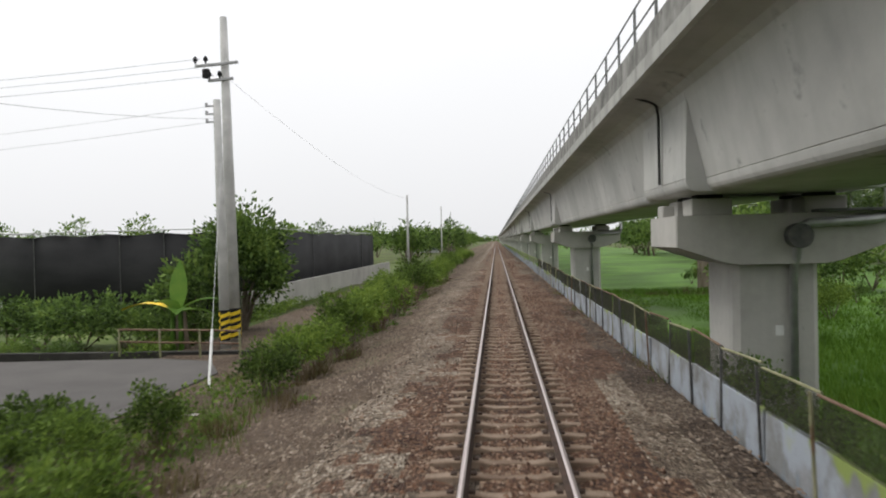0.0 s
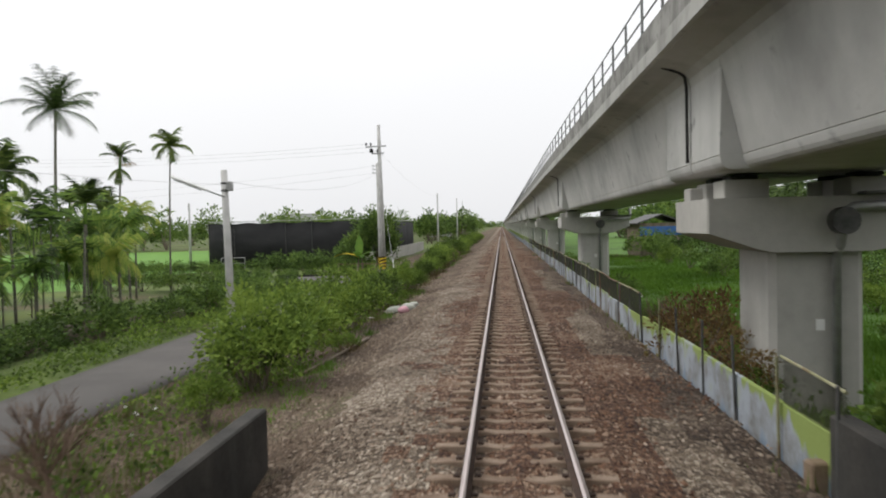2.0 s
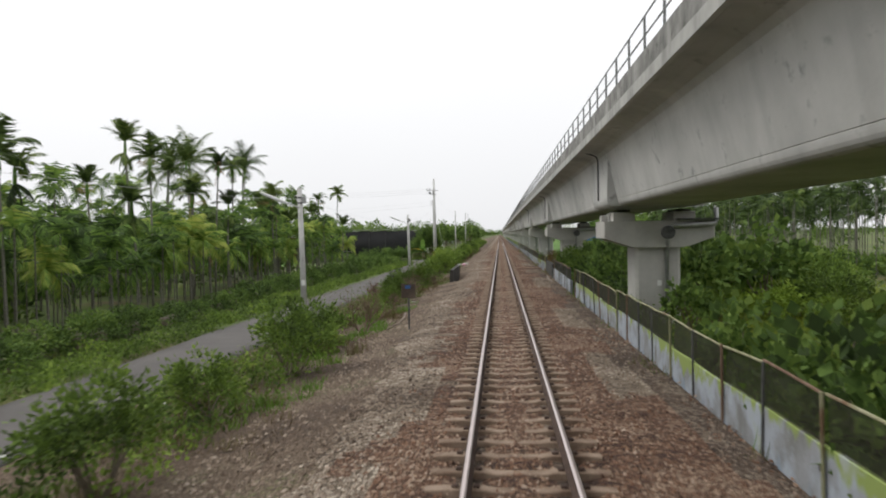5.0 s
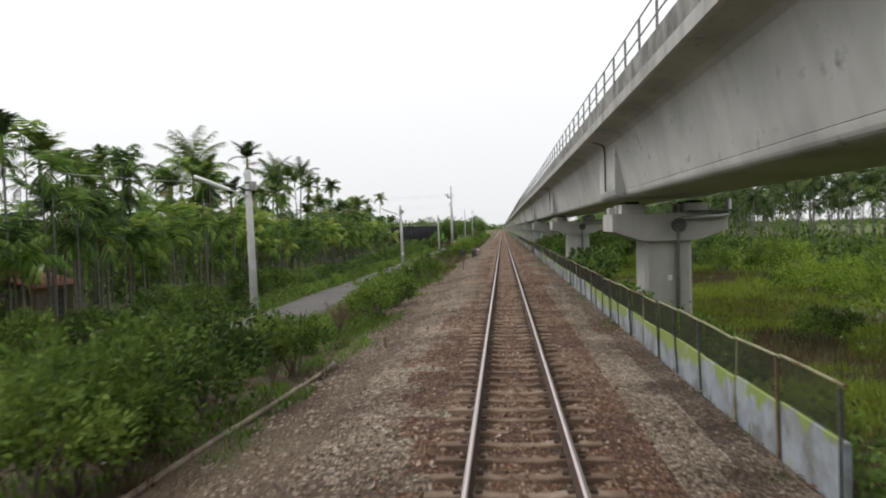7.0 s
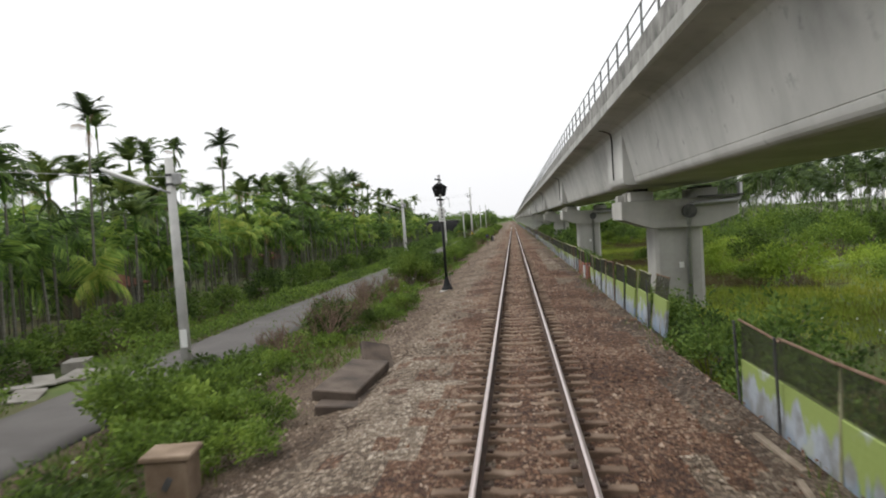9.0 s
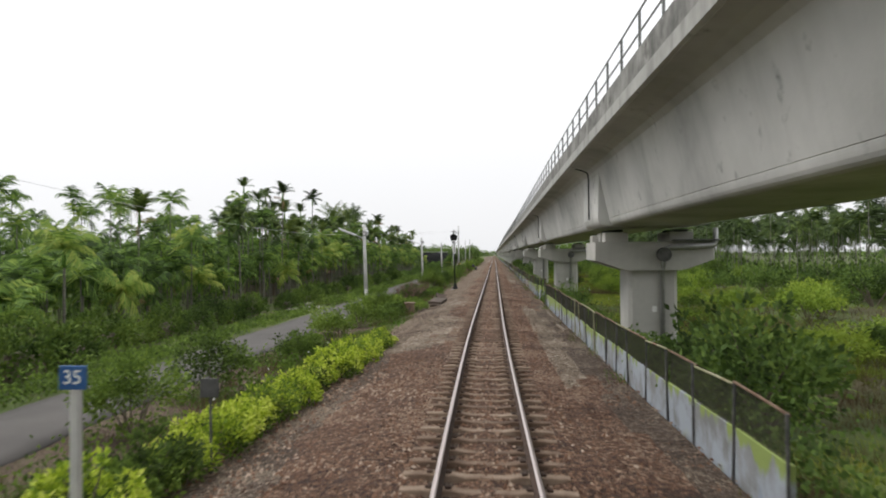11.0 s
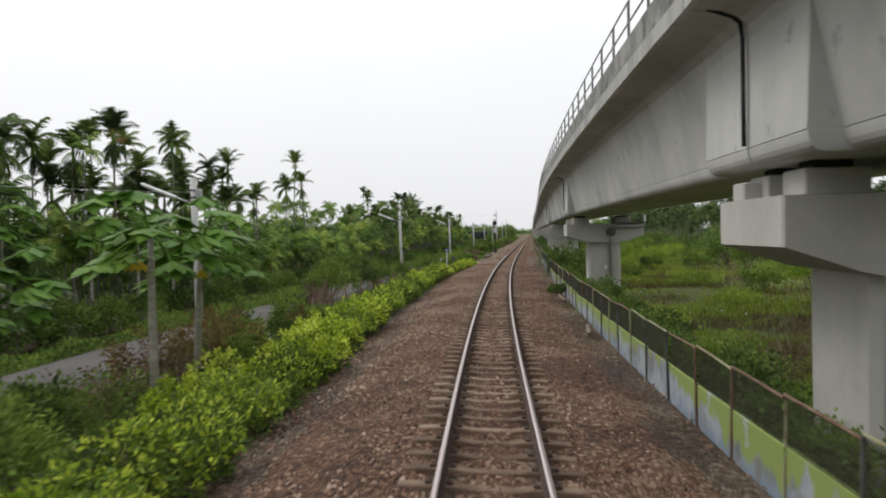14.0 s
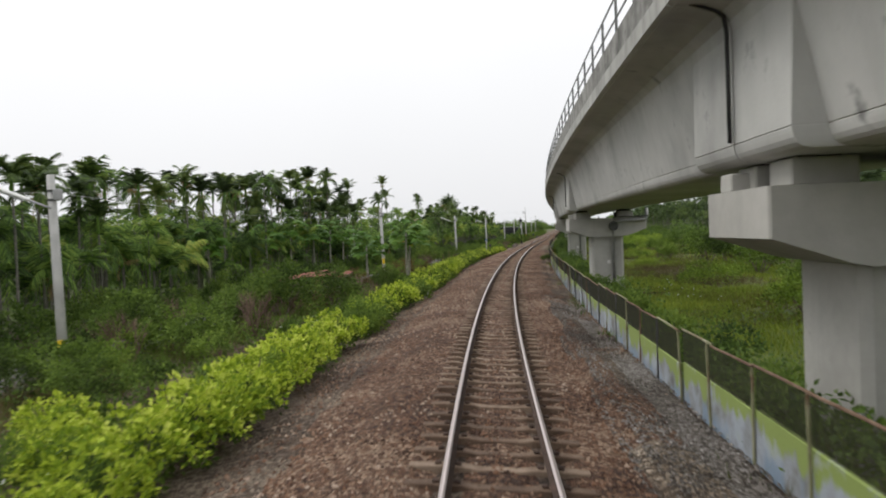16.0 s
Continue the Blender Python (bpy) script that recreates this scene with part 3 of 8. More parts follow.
def build_ground():
    ss = np.concatenate([[-2800, -1500, -800, -450], np.arange(-330, 130, 1.0), [135, 142, 150, 165, 190, 230, 300, 420, 600, 900, 1400, 2200, 3200]])
    right = np.array([2.4, 2.7, 3.0, 3.3, 3.6, 4.2, 5, 6, 7, 8, 9.5, 11, 13, 15, 18, 22, 27, 33, 40, 50, 65, 90, 150, 300, 700, 1500, 3000])
    left = -np.array([2.4, 2.7, 3.0, 3.3, 3.6, 4.0, 4.5, 5, 5.5, 6, 6.6, 7.3, 7.32, 8.7, 10.1, 10.12, 10.6, 11.4, 12.4, 13.5, 15, 18, 22, 27, 33, 40, 50, 65, 90, 150, 300, 700, 1500, 3000])[::-1]
    oo = np.concatenate([left, [-1.6, 0, 1.6], right])
    S, O = np.meshgrid(ss, oo, indexing="ij")
    Z = ground_z(S, O)
    rough = np.clip(np.abs(O) - 3.4, 0, 1) * np.where((O < -6.9) & (O > -10.4), 0.0, 1.0) * (np.abs(O) < 95)
    Z = Z + rough * ((bumps(S, O, 2.3, 1) - 0.5) * 0.16 + (bumps(S, O, 9, 2) - 0.5) * 0.3)
    Z = np.where(np.abs(O) < 2.3, -0.5, Z)
    V = lay(S, O, Z).reshape(-1, 3)
    n, k = S.shape
    i = (np.arange(n - 1)[:, None] * k + np.arange(k - 1)[None]).ravel()
    F = np.stack([i, i + 1, i + k + 1, i + k], 1)
    mid = 0.25 * (O[:-1, :-1] + O[1:, :-1] + O[:-1, 1:] + O[1:, 1:]).ravel()
    along = 0.25 * (S[:-1, :-1] + S[1:, :-1] + S[:-1, 1:] + S[1:, 1:]).ravel()
    idx = np.where((mid > 3.3) | (mid < -10.2), 1, 0)
    idx = np.where((mid > 0) & (mid < 3.3), 3, idx)
    idx = np.where((mid > -4.4) & (mid < 0) & (along < -150), 3, idx)
    idx = np.where((mid > 3.3) & (along > -16) & (mid < 40), 4, idx)
    idx = np.where((mid < -25) & (along > 16), 2, idx)
    idx = np.where((mid < -10.5) & (mid > -25) & (along > -2), 1, idx)
    idx = np.where((mid < -14) & (along > 115), 1, idx)
    ob = new("ground", many("ground", V, F, [EARTH, MEADOW, RICE, DIRT_AND_RAIL_SHADE, LUSH], idx, smooth=True))
    tagged(ob, "brown earth and green meadow beside the railway, bright rice further off", "ground", kind="structure")


build_ground()


def road_shift(s):
    """How far the lane drifts off once the track bends away."""
    return np.interp(s, [-330, -255, -232, -195, -165, -150], [-7.5, -4.6, -3.2, -1.6, -0.3, 0])


def build_road():
    ss = np.arange(-320, 15.1, 1.0)
    edge_l = -10.05 + road_shift(ss) + (bumps(ss, 0, 3, 5) - 0.5) * 0.3
    edge_r = -7.45 + road_shift(ss) + (bumps(ss, 5, 2.5, 6) - 0.5) * 0.35
    cols = np.linspace(0, 1, 6)
    S = np.repeat(ss[:, None], 8, 1)
    O = np.concatenate([edge_l[:, None], edge_l[:, None] + (edge_r - edge_l)[:, None] * cols, edge_r[:, None]], 1)
    Z = np.full_like(S, -0.745) + 0.03 * np.sin(np.pi * np.concatenate([[0], cols, [1]]))[None]
    Z[:, 0] = Z[:, -1] = -0.85
    V = lay(S, O, Z).reshape(-1, 3)
    n, k = S.shape
    i = (np.arange(n - 1)[:, None] * k + np.arange(k - 1)[None]).ravel()
    F = np.stack([i, i + 1, i + k + 1, i + k], 1)
    ob = new("road", many("road", V, F, ASPHALT, smooth=True))
    tagged(ob, "narrow worn grey asphalt lane beside the railway", "road", kind="structure")
    g = Geo()
    # the mouth of the side road, which turns away over the ditch
    inner = [(13.0, -10.05), (13.8, -10.6), (14.4, -11.6), (14.6, -14), (14.8, -18)]
    outer = [(14.9, -7.45), (18.5, -7.3), (20.4, -8.2), (21.0, -10), (20.4, -18)]
    for ring in zip(inner[:-1], inner[1:], outer[1:], outer[:-1]):
        g.add([lay(s, o, -0.735) for s, o in ring], [(0, 1, 2, 3)])
        for (s1, o1), (s2, o2) in ((ring[0], ring[1]), (ring[3], ring[2])):
            g.add([lay(s1, o1, -0.735), lay(s2, o2, -0.735), lay(s2, o2, -1.0), lay(s1, o1, -1.0)], [(0, 1, 2, 3)])
    g.add([lay(s, o, -0.735) for s, o in ((13.0, -10.05), (13.0, -7.45), (14.9, -7.45))], [(0, 1, 2)])
    tagged(new("road_mouth", g.mesh("road_mouth", ASPHALT)), "grey concrete side road turning off over a ditch", "road", kind="structure")


build_road()


# ---- track ----
track = thing("railway_track", "single railway track on rusty ballast with concrete sleepers", "railway track", kind="structure")


def build_track():
    ss = np.concatenate([np.arange(-330, 0, 0.5), np.arange(0, 60, 0.5), np.arange(60, 200, 4), [220, 260, 320, 420, 600, 900, 1400]])
    os_ = np.array([-3.7, -3.1, -2.75, -2.45, -2.2, -1.9, -1.6, -1.3, -0.95, -0.7, -0.4, 0, 0.4, 0.7, 0.95, 1.3, 1.6, 1.9, 2.15, 2.4, 2.65, 2.9])
    zs = np.array([-0.62, -0.44, -0.35, -0.27, -0.215, -0.195, -0.185, -0.185, -0.19, -0.235, -0.22, -0.182, -0.22, -0.235, -0.19, -0.19, -0.198, -0.215, -0.235, -0.245, -0.25, -0.26])
    S, O = np.meshgrid(ss, os_, indexing="ij")
    Z = zs[None] + (bumps(S, O, 0.33, 3) - 0.5) * 0.06 + (bumps(S, O, 3.0, 4) - 0.5) * np.where(O > 2, 0.1, 0.05) * np.clip(np.abs(O) - 1, 0, 1) - O * cant(S) * (np.abs(O) < 1.7) + culvert_dip(S, O) + np.interp(S, [-190, -155], [-0.14, 0]) * np.clip((O - 1.9) / 0.6, 0, 1)
    V = lay(S, O, Z).reshape(-1, 3)
    n, k = S.shape
    i = (np.arange(n - 1)[:, None] * k + np.arange(k - 1)[None]).ravel()
    mid_s, mid_x = 0.5 * (S[:-1, :-1] + S[1:, :-1]).ravel(), 0.5 * (O[:-1, :-1] + O[:-1, 1:]).ravel()
    fuzz = np.random.default_rng(3).normal(0, 0.35, len(mid_s))
    grey = (mid_x + fuzz < -0.9 - 1.2 * bumps(mid_s, mid_x, 4, 21)) & (mid_s > -150) | (mid_x > 1.7) & ((mid_s > -160) | (mid_s < -222)) & (bumps(mid_s, mid_x, 5, 22) > 0.52)
    kind = np.where(mid_x + 0.5 * bumps(mid_s, mid_x, 1.6, 24) > 2.55, 2, grey.astype(int))
    # strips along the rails: oily grime, with the rails' shadow painted in
    kind = np.where((np.abs(mid_x) > 0.42) & (np.abs(mid_x) < 0.69), 2, kind)
    kind = np.where((mid_s < -221) & (mid_x > 2.3), 3, kind)
    part("ballast_bed", many("ballast_bed", V, np.stack([i, i + 1, i + k + 1, i + k], 1), [BALLAST, BALLAST_GREY, DIRT_AND_RAIL_SHADE, ASH], kind, smooth=True), track, "rust-stained crushed stone ballast", kind="stuff")
    rs = np.concatenate([np.arange(-330, 40, 1.0), np.arange(40, 300, 10), [320, 400, 600, 900, 1400]])
    prof = [(-0.032, 0.0), (0.032, 0.0), (0.034, -0.012), (0.032, -0.035), (0.009, -0.05), (0.009, -0.125), (0.062, -0.14), (0.062, -0.152), (-0.062, -0.152), (-0.062, -0.14), (-0.009, -0.125), (-0.009, -0.05), (-0.032, -0.035), (-0.034, -0.012)]
    for side in (-0.565, 0.565):
        P = np.array(prof)
        S, A = np.meshgrid(rs, P[:, 0] + side, indexing="ij")
        Z = P[:, 1][None] - S * 0 - A * cant(S)
        V = lay(S, A, Z).reshape(-1, 3)
        k = len(prof)
        n = len(rs)
        i = np.arange(n - 1)[:, None] * k
        j = np.arange(k)[None]
        F = np.stack([i + j, i + (j + 1) % k, i + k + (j + 1) % k, i + k + j], -1).reshape(-1, 4)
        idx = np.tile([1] + [0] * (k - 1), n - 1)
        part("rail", many("rail", V, F, [RAIL_SIDE, RAIL_TOP], idx), track, "rusty steel rail with a polished top")
    # stones that lie loose on the bed
    rng = np.random.default_rng(5)
    n = 200000
    s = rng.uniform(-262, 40, n)
    s[: n // 8] = rng.uniform(30, 90, n // 8)
    o = np.clip(rng.normal(0, 1.35, n), -3.4, 2.9)
    wide = rng.random(n) < 0.75
    o = np.where(wide, rng.uniform(-3.5, 3.0, n), o)
    o = np.where(o < -2.7, -2.7 - np.minimum(rng.exponential(0.65, n), rng.uniform(1.5, 4.0, n)), o)
    n_l = n // 6
    o[-n_l:] = rng.uniform(-4.4, -2.2, n_l)
    s[-n_l - 9000:-n_l], o[-n_l - 9000:-n_l] = rng.uniform(-250, -220, 9000), rng.uniform(1.4, 3.0, 9000)
    keep = (np.abs(np.abs(o) - 0.565) > 0.14)
    s, o = s[keep], o[keep]
    n = len(s)
    z = np.where(o < -2.9, np.maximum(ground_z(s, o), np.where(o < -3.7, -9.0, np.interp(o, os_, zs) + culvert_dip(s, o))), np.interp(o, os_, zs) + culvert_dip(s, o)) + 0.014 - o * cant(s) * (np.abs(o) < 1.7) + np.interp(s, [-190, -155], [-0.14, 0]) * np.clip((o - 1.9) / 0.6, 0, 1)
    octa = np.array([(1, 0, -0.4), (0, 1, -0.4), (-1, 0, -0.4), (0, -1, -0.4), (0.1, 0, 0.8)])
    tri = np.array([(0, 1, 4), (1, 2, 4), (2, 3, 4), (3, 0, 4)])
    size = (0.015 + 0.026 * rng.random(n) ** 1.5)[:, None, None]
    V = octa[None] * rng.uniform(0.6, 1.3, (n, 5, 1)) + rng.normal(0, 0.2, (n, 5, 3))
    V *= size * np.array([1, 1, 0.75])
    ang = rng.uniform(0, 6.28, n)
    c, q = np.cos(ang)[:, None], np.sin(ang)[:, None]
    V = np.stack([V[..., 0] * c - V[..., 1] * q, V[..., 0] * q + V[..., 1] * c, V[..., 2]], -1)
    V = V + lay(s, o, z)[:, None]
    F = (np.arange(n)[:, None, None] * 5 + tri[None]).reshape(-1, 3)
    grey = (o + rng.normal(0, 0.4, n) < -0.9 - 1.2 * bumps(s, o, 4, 21)) & (s > -150) | (o > 1.7) & ((s > -160) | (s < -222)) & (bumps(s, o, 5, 22) > 0.52)
    ash = (s < -219) & (o > 1.45 + 0.5 * bumps(s, o, 2, 25)) & (bumps(s, o, 1.3, 26) * 0.55 + bumps(s, o, 4, 27) * 0.45 + rng.normal(0, 0.08, n) > 0.44)
    part("ballast_stones", many("ballast_stones", V.reshape(-1, 3), F, [STONE, STONE_GREY, ASH], np.repeat(np.where(ash, 2, grey), 4)), track, "loose crushed stones, grey, white and rust brown", kind="stuff")


build_track()

# ---- viaduct ----
PITCH, FIRST = 31.96, 15.98
SHIFT_K = [-60, 0, 1, 2, 3, 4, 5, 6, 7, 8, 9]
SHIFT_O = [-0.04, -0.04, 0.1, 0.27, 0.33, 0.33, 0.29, 0.22, 0.09, -0.17, -0.45]
RISE = [0, 0, 0.04, 0.12, 0.16, 0.14, 0.12, 0.1, 0.02, -0.06, -0.1]


def mid_o(s):
    """Distance of the viaduct's middle from the track."""
    return 5.27 + np.interp((FIRST - np.asarray(s, float)) / PITCH, SHIFT_K, SHIFT_O)


def vlay(s, u, z):
    """A place by its distance from the viaduct's middle, on the girder's gentle hump."""
    z = z + np.interp((FIRST - np.asarray(s, float)) / PITCH, SHIFT_K, RISE)
    return lay(s, mid_o(s) + u, z)


def girder_ring(s, block):
    """The box girder's outline; block 0 in the span, 1 at the thick ends."""
    half = [(-2.68, 5.68), (-2.68, 5.41), (-2.6, 5.38), (-2.56, 5.41), (-2.2, 5.36), (-1.98, 5.27), (-1.87, 5.15), (-1.82 - 0.02 * block, 4.98)]
    half += [(u - 0.36 * block, z) for u, z in ((-1.5, 3.535), (-1.482, 3.525), (-1.497, 3.512), (-1.488, 3.46), (-1.472, 3.4), (-1.44, 3.345), (-1.39, 3.305), (-1.31, 3.28))]
    ring = half + [(-u, z) for u, z in reversed(half)]
    return [vlay(s, u, z) for u, z in ring]


def build_span(k, fine):
    """One span: girder, parapets, railings and the joint pipe. k counts the piers towards the camera's end."""
    s0 = FIRST - k * PITCH
    s1 = s0 + PITCH
    a = thing("viaduct_span", "grey concrete box girder of a railway viaduct, stained by rain", "viaduct", "viaduct spans")
    g = Geo()
    cuts = [0.02, 2.0, 2.05] + ([6, 10, 14, 18, 22, 26] if s0 < -100 else [16]) + [PITCH - 2.05, PITCH - 2.0, PITCH - 0.02]
    g.loft([girder_ring(s0 + c, 1.0 if c <= 2.0 or c >= PITCH - 2.0 else 0.0) for c in cuts])
    sides = len(girder_ring(s0, 0.0))
    for i in range((len(cuts) - 1) * sides):
        if i % sides in (0, sides - 2):
            g.m[i] = 1
    part("girder", g.mesh("girder", [CONCRETE, FASCIA]), a)
    for side in (-1, 1):
        g = Geo()
        g.loft([[vlay(s0 + c, side * u, z) for u, z in ((2.655, 5.67), (2.655, 6.16), (2.635, 6.18), (2.42, 6.18), (2.4, 6.16), (2.4, 5.67))][:: side] for c in cuts])
        part("parapet", g.mesh("parapet", PARAPET), a, "dark weathered concrete parapet")
        rail = [g2 for g2 in (6.58, 7.0)]
        for z in rail:
            if side < 0 or fine:
                g = Geo()
                g.tube([vlay(s0 + c, side * 2.54, z) for c in cuts], 0.02, 6)
                part("handrail", g.mesh("handrail", RAILING), a)
        posts = [s0 + 1.0 + 2.0 * i for i in range(16)]
        if side < 0 and fine:
            for s in posts:
                part("railing_post", RAIL_POST, a, m=spot(s, mid_o(s) - 2.54, 6.17 + float(np.interp((FIRST - s) / PITCH, SHIFT_K, RISE))))
        else:
            g = Geo()
            for s in posts:
                p = vlay(s, side * 2.54, 6.17)
                g.box((p[0], p[1], p[2] + 0.36), (0.05, 0.05, 0.74))
            part("railing_posts", g.mesh("railing_posts", RAILING), a, kind="stuff")
    if fine:
        g = Geo()
        sj = s1 + 0.0
        path = [(-2.36, 5.4), (-2.2, 5.35), (-2.03, 5.29), (-1.93, 5.2), (-1.9, 5.0), (-1.9, 4.2), (-1.9, 3.55)]
        g.tube([vlay(sj - 0.05, u - 0.02, z) for u, z in path], 0.031, 8)
        part("joint_pipe", g.mesh("joint_pipe", RUBBER, smooth=True), a, "dark drain pipe at the girder joint")
    return a


rp = Geo()
rp.box((0, 0, 0.41), (0.05, 0.06, 0.84), bevel=0.008)
rp.box((0, 0, 0.02), (0.14, 0.14, 0.03), bevel=0.006)
RAIL_POST = rp.mesh("railing_post", RAILING)


def build_pier():
    """The pier at its own base: column, hammerhead cap, bearing plinths, rain pipe."""
    a = thing("viaduct_pier", "pale grey concrete hammerhead pier standing in grass", "pier", "viaduct piers")
    g = Geo()
    ring = lambda hx, hy, z, c: [(0.13 + x, y, z1) for x, y, z1 in [(-hx + c, -hy, z), (hx - c, -hy, z), (hx, -hy + c, z), (hx, hy - c, z), (hx - c, hy, z), (-hx + c, hy, z), (-hx, hy - c, z), (-hx, -hy + c, z)]]
    g.loft([ring(0.83, 0.95, -1.6, 0.12), ring(0.83, 0.95, 1.95, 0.12)])
    part("column", g.mesh("column", CONCRETE_PIER), a)
    g = Geo()
    for_y = lambda y, e: [(-1.87 + e, y, 2.24), (-1.87 + e, y, 2.86), (2.13 - e, y, 2.86), (2.13 - e, y, 2.24), (1.25, y, 1.93), (0.98, y, 1.88), (-0.72, y, 1.88), (-0.95, y, 1.93)]
    g.loft([for_y(-1.24, 0.03), for_y(-1.21, 0), for_y(1.21, 0), for_y(1.24, 0.03)])
    part("cap", g.mesh("cap", CONCRETE_PIER), a)
    for x in (-1.1, 1.1):
        for y in (-0.62, 0.62):
            g = Geo()
            g.box((x, y, 3.03), (0.8, 0.72, 0.34), bevel=0.02)
            part("bearing_plinth", g.mesh("bearing_plinth", CONCRETE_PIER), a)
            g = Geo()
            g.box((x, y, 3.245), (0.5, 0.45, 0.1), bevel=0.015)
            part("bearing", g.mesh("bearing", RUBBER), a, "black rubber bearing")
    g = Geo()
    g.box((-1.6, 0.75, 2.99), (0.3, 0.5, 0.26), bevel=0.02)
    part("stop_block", g.mesh("stop_block", CONCRETE_PIER), a)
    g = Geo()
    g.tube([(2.15, -1.3, 3.3), (2.15, -1.34, 2.86), (2.1, -1.36, 2.74), (1.7, -1.37, 2.7), (0.6, -1.37, 2.66), (0.45, -1.36, 2.58), (0.42, -1.34, 2.4), (0.42, -1.25, 2.0), (0.42, -1.06, 1.8), (0.42, -1.05, -1.3)], [0.09] * 7 + [0.08] * 3, 10)
    part("rain_pipe", g.mesh("rain_pipe", STEEL, smooth=True), a, "dull grey rain pipe")
    g = Geo()
    g.tube([(0.42, -1.24, 2.42), (0.42, -1.5, 2.42)], 0.24, 16)
    part("rain_hopper", g.mesh("rain_hopper", DARK_STEEL), a, "dark round rain hopper")
    g = Geo()
    g.box((1.5, -1.3, 2.9), (1.5, 0.36, 0.06), bevel=0.01)
    part("ledge", g.mesh("ledge", DARK_STEEL), a, "dark steel inspection ledge")
    g = Geo()
    g.box((0.17, -0.962, 0.55), (0.16, 0.02, 0.2), bevel=0.004)
    part("number_plate", g.mesh("number_plate", WHITE), a, "small white plate")
    return a


def build_viaduct():
    first = build_pier()
    for k in range(-34, 10):
        s = FIRST - k * PITCH
        m = spot(s, float(mid_o(s)), 0.0)
        if k == -34:
            first.matrix_basis = m
        else:
            copy_thing(first, m)
        build_span(k, k > -6)


build_viaduct()

# ---- fence on the far side of the track ----
FENCE_O = 3.08


def strands(length, height, pitch=0.055, w=0.0052):
    """Crossed wires of chain link, as thin bars."""
    vs, fs = [], []
    for sgn in (1, -1):
        c = -height
        while c < length:
            y0, y1 = max(0, c), min(length, c + height)
            if y1 - y0 > 0.02:
                z0, z1 = y0 - c, y1 - c
                if sgn < 0:
                    z0, z1 = height - z0, height - z1
                n = len(vs)
                vs += [(0, y0, z0 - w), (0, y1, z1 - w), (0, y1, z1 + w), (0, y0, z0 + w), (w, y0, z0), (w, y1, z1)]
                fs += [(n, n + 1, n + 2, n + 3), (n, n + 1, n + 5, n + 4), (n + 4, n + 5, n + 2, n + 3)]
            c += pitch
    return vs, fs


BAY = 1.72
fm = Geo()
fm.add(*strands(BAY - 0.04, 0.52))
FENCE_MESH = fm.mesh("wire_mesh", WIRE_GREEN)
fp = Geo()
fp.box((0, 0, 0.43), (0.07, BAY - 0.02, 0.9), bevel=0.012)
PANEL_MESH = fp.mesh("panel", PANEL)
fp = Geo()
fp.box((0, 0, 0.43), (0.07, BAY - 0.02, 0.9), bevel=0.012)
RED_MESH = fp.mesh("panel", RED)
PALE_MESH = fp.mesh("panel", PANEL_PALE)
LOW_MESH = fp.mesh("panel", PANEL_LOW)
fp = Geo()
fp.box((0, 0, 0.68), (0.034, 0.034, 1.5), bevel=0.007)
POST_GREEN, POST_DARK, POST_RUST = fp.mesh("post", GREEN_PIPE), fp.mesh("post", DARK_STEEL), fp.mesh("post", RUST)
fp = Geo()
fp.tube([(0, -BAY / 2, 0), (0, 0, 0.005), (0, BAY / 2, 0)], 0.019, 8)
TOP_GREEN, TOP_RUST = fp.mesh("top_rail", GREEN_PIPE), fp.mesh("top_rail", RUST)
fp = Geo()
fp.box((0, 0, -0.2), (0.2, BAY, 0.34), bevel=0.03)
PLINTH_MESH = fp.mesh("plinth", CONCRETE_DARK)


def build_fence(s0, s1, red=False, pale=False, rusty=0.35, seed=1, missing=(), fallen=0):
    """A run of fence between two places along the track."""
    r = random.Random(seed)
    n = max(1, round(abs(s1 - s0) / BAY))
    label = "red painted concrete panel fence topped by green wire mesh" if red else "worn concrete panel fence, %s, topped by wire mesh" % ("pale blue and lime" if pale else "lime over blue")
    a = thing("fence", label, "fence", "trackside fence")
    z0 = -0.56
    dz, do = 0.0, 0.0
    for i in range(n):
        s = s0 - (i + 0.5) * BAY
        dz = 0.7 * dz + r.uniform(-0.025, 0.025)
        z0 = -0.56 + float(np.interp(s, [-190, -155], [-0.12, 0]))
        do = 0.7 * do + r.uniform(-0.03, 0.03)
        give = max(0.0, (i + 1 - (n - fallen)) / fallen) if fallen else 0.0
        o = FENCE_O + do + 0.3 * give ** 2
        tilt = r.uniform(-1.5, 1.5) + 7 * give
        part("panel", RED_MESH if red else (PALE_MESH if pale else LOW_MESH if s0 < -165 else PANEL_MESH), a, m=spot(s, o, z0 + dz, lean=(r.uniform(-0.6, 0.6), tilt)))
        part("plinth", PLINTH_MESH, a, m=spot(s, o - 0.03, z0 + 0.02))
        part("post", r.choice([POST_GREEN, POST_DARK, POST_DARK]) if r.random() > 0.15 else POST_RUST, a, m=spot(s + BAY / 2, o - 0.06, z0 + dz, lean=(r.uniform(-2.5, 2.5), r.uniform(-3, 3) + 7 * give)))
        if i in missing:
            continue
        part("wire_mesh", FENCE_MESH, a, m=spot(s - BAY / 2 + 0.02, o - 0.02 + 0.11 * give, z0 + 0.88 + dz, lean=(0, r.uniform(-4, 4) + 7 * give)))
        part("top_rail", TOP_RUST if r.random() < rusty else TOP_GREEN, a, m=spot(s, o - 0.03 + 0.18 * give, z0 + 1.41 + dz - 0.02 * give + r.uniform(-0.015, 0.015), lean=(r.uniform(-2.2, 2.2), 0)))
    part("post", POST_DARK, a, m=spot(s0 - n * BAY, FENCE_O - 0.06, z0))
    return a


